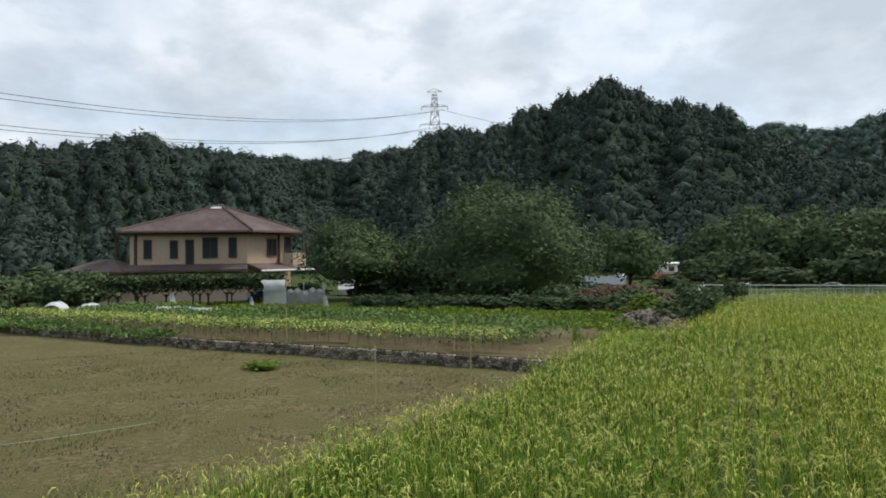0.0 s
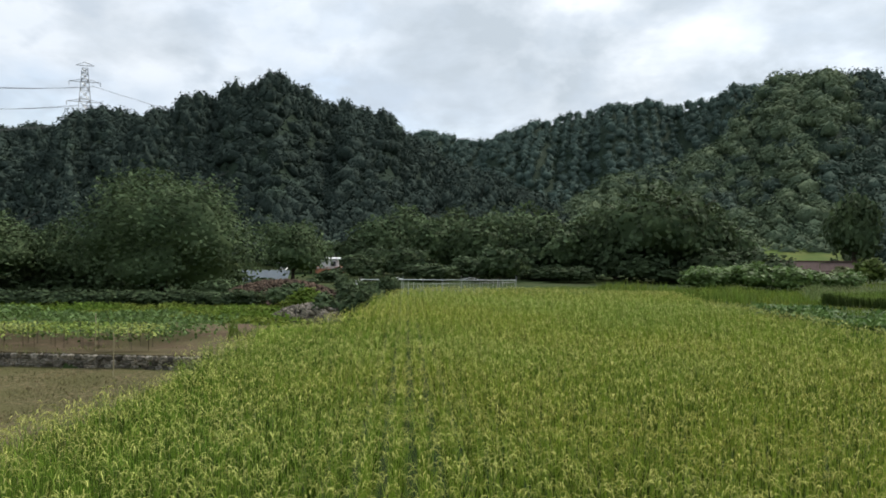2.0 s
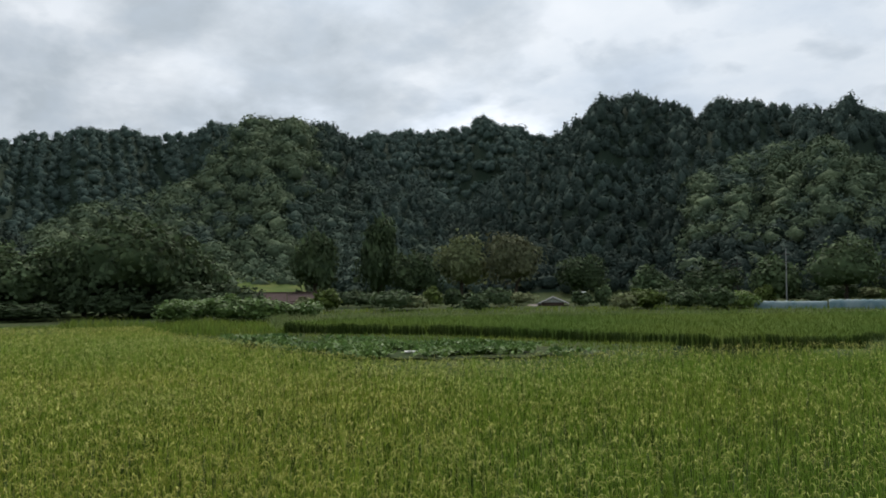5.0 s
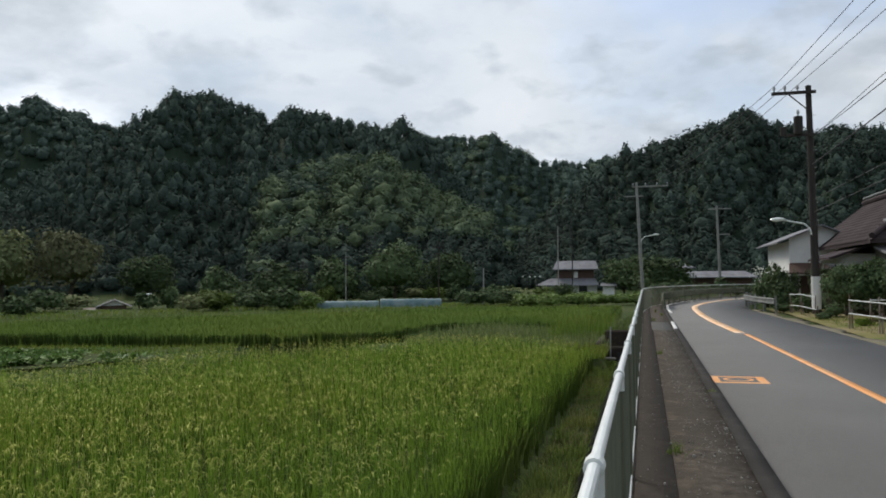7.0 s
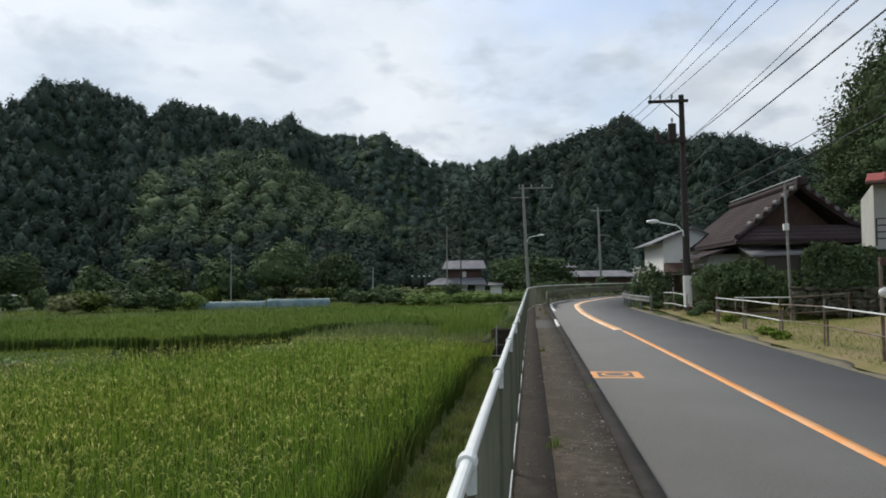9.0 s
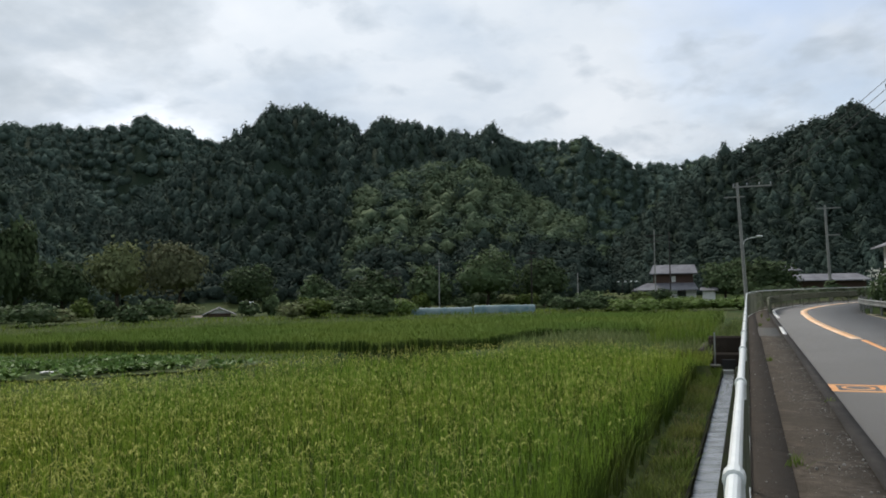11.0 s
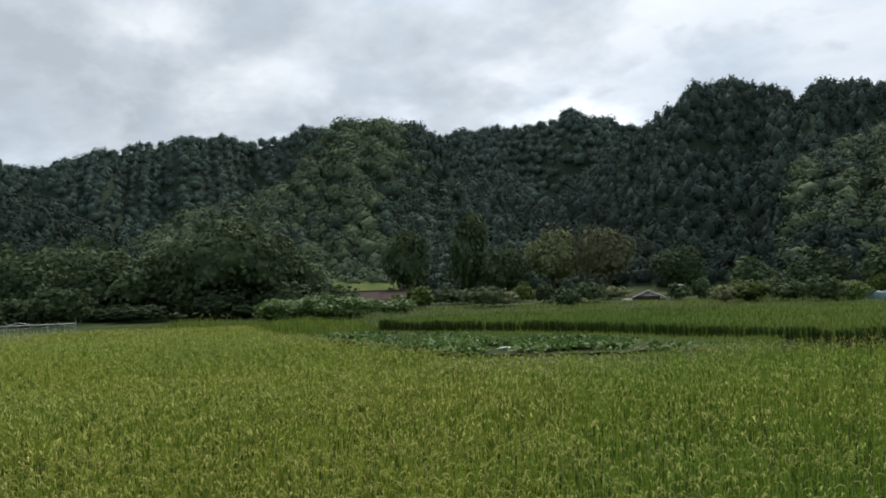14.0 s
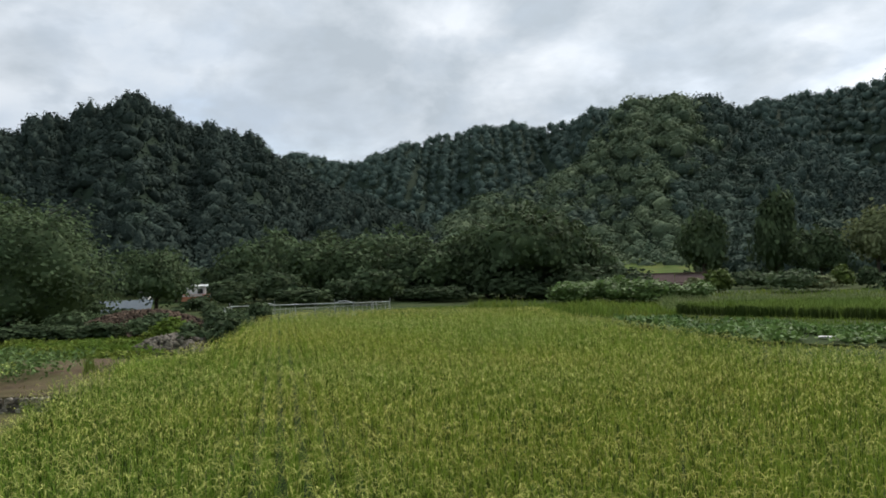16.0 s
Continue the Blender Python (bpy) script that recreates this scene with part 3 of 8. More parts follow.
rng = np.random.default_rng(5)
# keys evergreen and cedar: trees that get the canopy darkened for shade
woods = {"blue": [], "broad": [], "bright": [], "conifer": [], "evergreen": [], "cedar": []}
for r0, r1, step in ((92, 150, 3.4), (150, 215, 3.7), (215, 300, 4.3), (300, 480, 5.3)):
    for row, r in enumerate(np.arange(r0, r1, step * 0.9)):
        gap = math.degrees(step / r)
        az = np.arange(-24.5 + 0.5 * gap * (row % 2), 138, gap)
        az = az + rng.normal(0, 0.17 * gap, len(az))
        r_ = r + rng.normal(0, step * 0.17, len(az))
        x, y = -r_ * np.sin(np.radians(az)), r_ * np.cos(np.radians(az))
        z = ground_z(x, y)
        hh, which = hills(az, r_, True)
        ahead = np.max([hills(az, np.full(len(az), q)) / q for q in np.linspace(90, max(r - 15, 91), 14)], axis=0)
        seen = (hh > 0.8) & ((hh + 6) / r_ > ahead)
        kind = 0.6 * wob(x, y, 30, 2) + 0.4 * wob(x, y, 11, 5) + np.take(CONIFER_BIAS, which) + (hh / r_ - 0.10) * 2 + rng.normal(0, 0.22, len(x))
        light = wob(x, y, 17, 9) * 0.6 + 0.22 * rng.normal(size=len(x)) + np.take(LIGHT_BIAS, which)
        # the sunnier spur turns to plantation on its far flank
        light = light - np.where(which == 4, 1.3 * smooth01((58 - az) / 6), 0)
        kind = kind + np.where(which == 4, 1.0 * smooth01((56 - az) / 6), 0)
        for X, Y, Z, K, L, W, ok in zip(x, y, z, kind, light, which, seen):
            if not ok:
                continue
            # farther ridges take the canopy colour with the haze in it
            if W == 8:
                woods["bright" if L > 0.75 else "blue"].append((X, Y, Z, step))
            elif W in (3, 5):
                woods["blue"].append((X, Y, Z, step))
            # low slopes lie in shade, put in by the darkened canopy
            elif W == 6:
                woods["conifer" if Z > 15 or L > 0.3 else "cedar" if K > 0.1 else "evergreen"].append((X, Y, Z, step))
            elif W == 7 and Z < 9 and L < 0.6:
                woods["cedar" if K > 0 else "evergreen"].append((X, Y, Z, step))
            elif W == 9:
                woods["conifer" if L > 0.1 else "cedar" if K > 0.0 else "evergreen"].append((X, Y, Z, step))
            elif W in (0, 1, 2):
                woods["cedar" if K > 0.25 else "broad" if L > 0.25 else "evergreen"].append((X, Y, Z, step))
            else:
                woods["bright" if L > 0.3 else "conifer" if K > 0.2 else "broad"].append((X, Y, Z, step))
for k, crowns, m, label in (("blue", FAR_BROAD[:4] + FAR_CONIFER, M_HAZEWOOD, "woods on the farther ridges, haze put in as blue-green leaf colour"), ("broad", FAR_BROAD, M_BROAD, "dark green broadleaf woods covering the hills"), ("bright", FAR_BROAD, M_BRIGHT, "lighter green broadleaf trees in the hill woods"), ("conifer", FAR_CONIFER, M_CONIFER, "cedar plantation on the hillsides"), ("evergreen", FAR_BROAD, M_SHADEWOOD, "very dark woods on the house hill and hill feet, shade in the colour"), ("cedar", FAR_CONIFER, M_SHADEWOOD, "very dark conifers on the house hill and hill feet, shade in the colour")):
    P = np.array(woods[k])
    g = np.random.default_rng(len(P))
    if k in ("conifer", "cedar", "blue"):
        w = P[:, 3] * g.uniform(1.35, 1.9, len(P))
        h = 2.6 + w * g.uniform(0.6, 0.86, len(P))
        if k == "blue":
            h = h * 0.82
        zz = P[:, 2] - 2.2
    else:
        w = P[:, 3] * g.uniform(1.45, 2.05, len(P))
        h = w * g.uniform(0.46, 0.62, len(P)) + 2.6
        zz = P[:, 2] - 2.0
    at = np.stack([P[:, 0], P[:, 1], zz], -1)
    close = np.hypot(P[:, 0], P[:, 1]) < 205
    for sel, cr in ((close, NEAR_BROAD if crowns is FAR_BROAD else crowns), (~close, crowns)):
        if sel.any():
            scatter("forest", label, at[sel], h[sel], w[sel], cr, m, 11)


# ---- helpers for things ----
def part(name, bm, material, parent=None, label=""):
    """Links a bmesh as one mesh object under a thing or part."""
    me = bpy.data.meshes.new(name)
    bm.to_mesh(me)
    bm.free()
    me.materials.append(material)
    ob = new(name, me)
    ob.parent = parent
    return tagged(ob, label)


def part_np(name, v, f, material, parent=None, label="", smooth=False):
    ob = new(name, mesh_np(name, v, f, [material], smooth=smooth))
    ob.parent = parent
    return tagged(ob, label)


def thing(name, m, label, category, group=""):
    ob = new(name)
    ob.empty_display_size = 0.2
    ob.matrix_basis = m
    return tagged(ob, label, category, group)


def box(bm, x0, x1, y0, y1, z0, z1, bevel=0.0):
    made = bmesh.ops.create_cube(bm, size=1, matrix=Matrix.LocRotScale(((x0 + x1) / 2, (y0 + y1) / 2, (z0 + z1) / 2), None, (x1 - x0, y1 - y0, z1 - z0)))
    if bevel:
        edges = list({e for v in made["verts"] for e in v.link_edges})
        bmesh.ops.bevel(bm, geom=edges, offset=bevel, segments=1, affect="EDGES")


def boxed(x0, x1, y0, y1, z0, z1, bevel=0.0):
    bm = bmesh.new()
    box(bm, x0, x1, y0, y1, z0, z1, bevel)
    return bm


def tube(bm, a, b, r0, r1=None, n=8):
    """A round bar from a to b."""
    a, b = Vector(a), Vector(b)
    d = b - a
    m = Matrix.Translation((a + b) / 2) @ d.to_track_quat("Z", "Y").to_matrix().to_4x4()
    bmesh.ops.create_cone(bm, cap_ends=True, segments=n, radius1=r0, radius2=r0 if r1 is None else r1, depth=d.length, matrix=m)


def tubed(*bars, n=8):
    bm = bmesh.new()
    for bar in bars:
        tube(bm, *bar, n=n)
    return bm


def sheet(points, faces):
    bm = bmesh.new()
    vs = [bm.verts.new(p) for p in points]
    for f in faces:
        bm.faces.new([vs[i] for i in f])
    return bm


def slab(corners, thick):
    """A plate of given thickness under a polygon of corners."""
    bm = bmesh.new()
    top = [bm.verts.new(p) for p in corners]
    low = [bm.verts.new((p[0], p[1], p[2] - thick)) for p in corners]
    bm.faces.new(top)
    bm.faces.new(low[::-1])
    n = len(corners)
    for i in range(n):
        bm.faces.new((top[i], low[i], low[(i + 1) % n], top[(i + 1) % n]))
    bmesh.ops.recalc_face_normals(bm, faces=bm.faces)
    return bm


def wire(name, a, b, sag, r, material, parent=None, n=14):
    """A hanging cable from a to b."""
    pts = []
    for i in range(n + 1):
        t = i / n
        p = Vector(a).lerp(Vector(b), t)
        pts.append((p.x, p.y, p.z - 4 * sag * t * (1 - t)))
    d = (Vector(b) - Vector(a)).normalized()
    s = d.cross(Vector((0, 0, 1))).normalized() if abs(d.z) < 0.99 else Vector((1, 0, 0))
    u = s.cross(d)
    V = [tuple(Vector(p) + (s * math.cos(k * 1.2566) + u * math.sin(k * 1.2566)) * r) for p in pts for k in range(5)]
    F = [(5 * i + k, 5 * i + (k + 1) % 5, 5 * i + 5 + (k + 1) % 5, 5 * i + 5 + k) for i in range(n) for k in range(5)]
    return part_np(name, V, F, material, parent)


def gz(x, y):
    return float(ground_z(np.array([x]), np.array([y]))[0])


# more materials
M_WHITE_PAINT = mat("white_pipe_paint", (0.80, 0.82, 0.80), (0.68, 0.71, 0.69), 12, 0.35, 0.8, (0.74, 0.77, 0.75), spec=0.5)
M_NET = mat("galvanised_net", (0.150, 0.157, 0.106), (0.115, 0.123, 0.085), 5, 0.75, metal=0.1)
M_STEEL = mat("galvanised_steel", (0.42, 0.43, 0.43), (0.33, 0.34, 0.34), 9, 0.45, metal=0.5)
M_RUST = mat("rusty_pipe", (0.106, 0.066, 0.046), (0.172, 0.119, 0.086), 9, 0.8, 2.0, (0.231, 0.205, 0.178))
M_POLE = mat("dark_pole", (0.032, 0.028, 0.026), (0.05, 0.043, 0.039), 5, 0.85, stretch=(1, 1, 0.2))
M_GREYPOLE = mat("grey_concrete_pole", (0.30, 0.30, 0.28), (0.24, 0.24, 0.23), 4, 0.85)
M_CABLE = mat("black_cable", (0.03, 0.03, 0.032), (0.04, 0.04, 0.042), 3, 0.6)
M_BEIGE = mat("beige_render", (0.52, 0.40, 0.29), (0.47, 0.36, 0.26), 3, 0.9, 0.4, (0.50, 0.385, 0.275), 0.2, 30)
M_TRIM = mat("dark_brown_timber", (0.075, 0.045, 0.035), (0.10, 0.06, 0.045), 8, 0.7, stretch=(1, 1, 0.3))
M_ROOF = mat("brown_roof_sheet", (0.119, 0.082, 0.074), (0.082, 0.061, 0.059), 2.2, 0.75, 0.5, (0.143, 0.108, 0.100), 0.3, 12, stretch=(1, 1, 0.4), spec=0.15)
M_TILE = mat("brown_roof_tile", (0.038, 0.028, 0.030), (0.052, 0.039, 0.041), 3, 0.85, 0.4, (0.056, 0.043, 0.045), 0.3, 10, rnd=0.05, spec=0.1)
M_GREYTILE = mat("grey_roof_tile", (0.182, 0.182, 0.196), (0.128, 0.128, 0.142), 2, 0.8, 0.4, (0.223, 0.223, 0.236), spec=0.12)
M_WHITEWALL = mat("white_plaster", (0.74, 0.74, 0.72), (0.64, 0.64, 0.62), 2, 0.85, 0.4, (0.70, 0.70, 0.68))
M_REDROOF = mat("red_sheet_roof", (0.30, 0.060, 0.045), (0.22, 0.050, 0.040), 3, 0.7, 0.6, (0.26, 0.075, 0.06), spec=0.15)
M_GLASS = bpy.data.materials.new("window_glass")
M_GLASS.use_nodes = True
_g = M_GLASS.node_tree.nodes["Principled BSDF"]
_g.inputs["Base Color"].default_value, _g.inputs["Roughness"].default_value, _g.inputs["Specular IOR Level"].default_value = (0.035, 0.04, 0.045, 1), 0.06, 0.6
M_PLASTIC = mat("clouded_plastic_film", (0.30, 0.31, 0.30), (0.40, 0.42, 0.41), 3, 0.4, 1.2, (0.22, 0.23, 0.22), thin=0.5)
M_FILM = mat("greyed_film", (0.46, 0.47, 0.45), (0.36, 0.37, 0.35), 3, 0.5, 1.0, (0.52, 0.53, 0.51), thin=0.25)
M_TARP = mat("white_tarpaulin", (0.592, 0.608, 0.608), (0.496, 0.512, 0.512), 3, 0.5, 1.0, (0.560, 0.576, 0.576), thin=0.2)
M_BLUE = mat("blue_tarpaulin", (0.03, 0.09, 0.32), (0.04, 0.11, 0.38), 4, 0.5)
M_STONE = mat("field_stone", (0.388, 0.338, 0.269), (0.175, 0.150, 0.119), 7, 0.9, 2.0, (0.125, 0.115, 0.080), 0.6, 25, rnd=0.6, spec=0.1)
M_SOIL = mat("brown_bed_soil", (0.150, 0.108, 0.068), (0.090, 0.070, 0.042), 5, 0.95, 0.5, (0.105, 0.095, 0.045), 0.8, 18, spec=0.05, detail=8)
M_FALLOW = mat("mown_fallow", (0.200, 0.156, 0.086), (0.066, 0.074, 0.027), 9.0, 0.95, 0.7, (0.112, 0.106, 0.045), 1.0, 24, spec=0.05, detail=10, relief=0.05)
M_DRY = mat("dry_grass", (0.26, 0.22, 0.12), (0.18, 0.19, 0.075), 1.5, 0.9, 0.4, (0.15, 0.18, 0.06), island=0.35, thin=0.3, spec=0.1)
M_GRASS = mat("fresh_grass", (0.13, 0.20, 0.032), (0.09, 0.155, 0.024), 1.2, 0.8, 0.3, (0.17, 0.21, 0.04), island=0.35, thin=0.3, spec=0.06)
M_WEED = mat("pale_weed_leaf", (0.165, 0.215, 0.075), (0.115, 0.165, 0.052), 1.2, 0.8, 0.3, (0.185, 0.215, 0.090), island=0.35, thin=0.25, spec=0.06)
M_CROP = mat("crop_leaf", (0.094, 0.161, 0.046), (0.144, 0.213, 0.064), 1.5, 0.6, 0.3, (0.109, 0.172, 0.051), island=0.4, thin=0.22, spec=0.08)
M_BEAN = mat("yellowing_bean_leaf", (0.330, 0.400, 0.095), (0.190, 0.285, 0.066), 2.5, 0.6, 0.5, (0.390, 0.425, 0.130), island=0.4, thin=0.25, spec=0.08)
M_MELON = mat("gourd_leaf", (0.104, 0.182, 0.047), (0.182, 0.271, 0.076), 2.0, 0.6, 0.3, (0.073, 0.138, 0.036), island=0.4, thin=0.2, spec=0.08)
M_MULCH = mat("pale_mulch_film", (0.372, 0.384, 0.360), (0.300, 0.312, 0.294), 4, 0.4)
M_PETAL = mat("white_petal", (0.72, 0.72, 0.66), (0.62, 0.64, 0.56), 4, 0.6, island=0.15, thin=0.3)
M_CAR = mat("white_car_paint", (0.78, 0.79, 0.79), (0.74, 0.75, 0.75), 2, 0.25, spec=0.6)
M_RUBBER = mat("tyre_rubber", (0.02, 0.02, 0.02), (0.03, 0.03, 0.03), 9, 0.9)
M_TUNNEL = mat("blue_green_net_film", (0.14, 0.25, 0.27), (0.24, 0.34, 0.35), 1.2, 0.5, 0.6, (0.30, 0.39, 0.40), thin=0.3)
M_BLUEROOF = mat("blue_grey_sheet", (0.105, 0.13, 0.145), (0.08, 0.10, 0.115), 2, 0.85)
M_BRICKY = mat("orange_panel", (0.55, 0.22, 0.12), (0.48, 0.20, 0.12), 3, 0.7)
M_RUBBLE = mat("reddish_rubble", (0.085, 0.056, 0.040), (0.040, 0.032, 0.024), 5, 0.95, 1.0, (0.115, 0.08, 0.055), island=0.6, spec=0.1)

# water with a moving-looking ripple relief, at rest
M_WATER = bpy.data.materials.new("channel_water")
M_WATER.use_nodes = True
_n, _l = M_WATER.node_tree.nodes, M_WATER.node_tree.links
_b = _n["Principled BSDF"]
_b.inputs["Base Color"].default_value, _b.inputs["Roughness"].default_value, _b.inputs["Specular IOR Level"].default_value = (0.20, 0.21, 0.21, 1), 0.12, 0.9
_t = _n.new("ShaderNodeTexNoise")
_t.inputs["Scale"].default_value, _t.inputs["Detail"].default_value = 14, 5
_u = _n.new("ShaderNodeBump")
_u.inputs["Strength"].default_value, _u.inputs["Distance"].default_value = 0.7, 0.02
_c = _n.new("ShaderNodeTexCoord")
_l.new(_c.outputs["Object"], _t.inputs["Vector"])
_l.new(_t.outputs[0], _u.inputs["Height"])
_l.new(_u.outputs[0], _b.inputs["Normal"])


# ---- road paint, kerb, channel ----
def ribbon(points, width, z, name, material, label):
    """A strip of paint along a line, lying just over the surface."""
    pts = [Vector((*p, 0)) for p in points]
    L, R = [], []
    for i, p in enumerate(pts):
        d = (pts[min(i + 1, len(pts) - 1)] - pts[max(i - 1, 0)]).normalized()
        s = Vector((-d.y, d.x, 0)) * (width[i] if isinstance(width, list) else width) / 2
        L.append((p + s)[:2]), R.append((p - s)[:2])
    ob = new(name, strip_mesh(name, L, R, z - 0.003, z, material))
    return tagged(ob, label, "road marking", kind="structure")


def bend(line, step=1.0):
    """Points along a smooth curve through a few knots (y, x)."""
    ky, kx = np.array([k[0] for k in line], float), np.array([k[1] for k in line], float)
    yy = np.arange(ky[0], ky[-1], step)
    m = np.gradient(kx, ky)
    i = np.clip(np.searchsorted(ky, yy, "right") - 1, 0, len(ky) - 2)
    h = ky[i + 1] - ky[i]
    t = (yy - ky[i]) / h
    xx = (2 * t**3 - 3 * t**2 + 1) * kx[i] + (t**3 - 2 * t**2 + t) * h * m[i] + (-2 * t**3 + 3 * t**2) * kx[i + 1] + (t**3 - t**2) * h * m[i + 1]
    return [(float(a), float(b)) for a, b in zip(xx, yy)]


ribbon(bend([(-40, 2.9), (7, 2.8), (14.4, 2.69), (23.9, 2.5)]), 0.14, 0.005, "centre_line", M_ORANGE, "worn orange centre line painted on asphalt")
ribbon(bend([(23.3, 2.42), (29, 2.2), (36, 2.15), (45.7, 2.65), (52, 3.9), (58.5, 5.9), (64, 8.4), (74, 15)]), 0.30, 0.006, "centre_line", M_PALE_ORANGE, "broad repainted orange centre line round the bend")
ribbon(bend([(36, 0.98), (42, 0.98), (46, 1.1), (50, 1.75), (54, 2.55), (58, 3.7)]), 0.13, 0.005, "edge_line", M_LINE, "white edge line beside the kerb in the bend")
kerb_ys = list(np.arange(-40, 84, 1.0))
kerb = new("kerb", strip_mesh("kerb", [(float(left_kerb(y)) - 0.13, y) for y in kerb_ys], [(float(left_kerb(y)) + 0.02, y) for y in kerb_ys], -0.2, 0.055, mat("kerb_concrete", (0.036, 0.033, 0.031), (0.058, 0.053, 0.048), 8, 0.9, 0.8, (0.030, 0.028, 0.026), 0.4, 60, spec=0.1)))
tagged(kerb, "low dark stained concrete kerb", "kerb", kind="structure")
ribbon([(0.73, 24.2), (0.75, 28.0)], 0.11, 0.061, "edge_line", M_LINE, "short worn white line painted on the kerb")
ribbon([(0.33, 23.7), (0.33, 27.9)], 0.56, 0.040, "concrete_patch", mat("patch_concrete", (0.105, 0.102, 0.096), (0.145, 0.140, 0.130), 7, 0.9, 0.8, (0.120, 0.115, 0.105), 0.4, 60, spec=0.1), "paler concrete patch in the walkway")
# orange square with a ring inside
mark = thing("road_mark", pose(1.22, 12.92, 0), "orange painted square with a dark ring on the road", "road marking")
part("border", boxed(-0.40, 0.40, -0.40, 0.40, 0.001, 0.005), M_ORANGE, mark)
part("inner_square", boxed(-0.27, 0.27, -0.27, 0.27, 0.0055, 0.008), M_ASPHALT, mark, "dark inner square")
_bm = bmesh.new()
bmesh.ops.create_circle(_bm, cap_ends=True, segments=32, radius=0.22, matrix=Matrix.Translation((0, 0, 0.0095)))
part("ring", _bm, M_ORANGE, mark)
_bm = bmesh.new()
bmesh.ops.create_circle(_bm, cap_ends=True, segments=32, radius=0.16, matrix=Matrix.Translation((0, 0, 0.011)))
part("disc", _bm, M_ASPHALT, mark, "dark disc")

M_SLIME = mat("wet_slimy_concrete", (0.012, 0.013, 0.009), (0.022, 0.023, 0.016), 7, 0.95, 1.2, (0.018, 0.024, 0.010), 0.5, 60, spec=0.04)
channel = thing("water_channel", pose(0, 0, 0), "concrete irrigation channel with running water below the fence", "channel")
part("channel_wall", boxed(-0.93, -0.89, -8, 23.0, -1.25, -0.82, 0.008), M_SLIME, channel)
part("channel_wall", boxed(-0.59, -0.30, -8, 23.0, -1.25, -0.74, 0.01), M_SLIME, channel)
_v = [(x, y, -0.90 + 0.006 * math.sin(y * 5.3 + x * 11) + 0.005 * math.sin(y * 13.7 - x * 6 + 2 * math.sin(y))) for y in np.arange(-8, 22.6, 0.1) for x in (-0.89, -0.79, -0.69, -0.59)]
_nn = len(_v) // 4
part_np("water", _v, [(4 * i + j, 4 * i + j + 1, 4 * i + j + 5, 4 * i + j + 4) for i in range(_nn - 1) for j in range(3)], M_WATER, channel, "rippling grey water", smooth=True)
weir = thing("weir_box", pose(0, 0, 0), "dark concrete sluice box at the end of the channel", "sluice")
part("front_wall", boxed(-1.60, -0.40, 23.4, 23.6, -1.2, -0.42, 0.05), M_CONC_BLACK, weir)
part("side_wall", boxed(-1.60, -1.42, 23.61, 27.0, -1.2, -0.36, 0.05), M_CONC_BLACK, weir)
part("back_wall", boxed(-1.41, -0.36, 26.0, 26.2, -1.2, -0.12, 0.05), M_CONC_BLACK, weir)
part("gate_plate", boxed(-0.92, -0.58, 22.9, 22.94, -1.0, -0.55), M_CABLE, weir, "black gate plate")
part("fall", boxed(-0.90, -0.62, 22.62, 22.72, -0.95, -0.80, 0.02), M_TARP, weir, "white falling water")
part("spindle", tubed(((-1.12, 23.3, -0.9), (-1.11, 23.3, 0.16), 0.022)), M_STEEL, weir)
part("footplate", boxed(-1.3, -0.96, 23.05, 23.35, -0.78, -0.72, 0.02), M_CONC, weir, "pale slab under the spindle")
for _k, (_x, _y) in enumerate([(-1.48, 22.9), (-1.36, 22.7), (-1.42, 22.5)]):
    _bm = bmesh.new()
    bmesh.ops.create_icosphere(_bm, subdivisions=1, radius=0.1, matrix=Matrix.Translation((_x, _y, -0.80)) @ Matrix.Diagonal((1.0, 1.3, 0.6, 1)))
    _st = thing("boulder", pose(0, 0, 0), "pale stone lying at the sluice", "stone", "stones at the sluice")
    part("stone_body", _bm, M_WHITEWALL, _st)


# ---- pipe fence by the walkway ----
def net_panel(length, height, pitch=0.06, r=0.0022):
    """Chain-link wires as thin square bars in the plane y (along) and z."""
    V, F = [], []

    def bar(y0, z0, y1, z1, dx):
        dy, dz = y1 - y0, z1 - z0
        n = math.hypot(dy, dz)
        py, pz = -dz / n * r, dy / n * r
        b = len(V)
        for y, z in ((y0, z0), (y1, z1)):
            V.extend([(dx, y + py, z + pz), (dx + r, y, z), (dx, y - py, z - pz), (dx - r, y, z)])
        F.extend([(b + k, b + (k + 1) % 4, b + 4 + (k + 1) % 4, b + 4 + k) for k in range(4)])

    k = -height
    while k < length:
        y0, y1 = max(k, 0), min(k + height, length)
        if y1 - y0 > 0.02:
            bar(y0, y0 - k, y1, y1 - k, 0.002)
            bar(y0, height - (y0 - k), y1, height - (y1 - k), -0.002)
        k += pitch
    return V, F


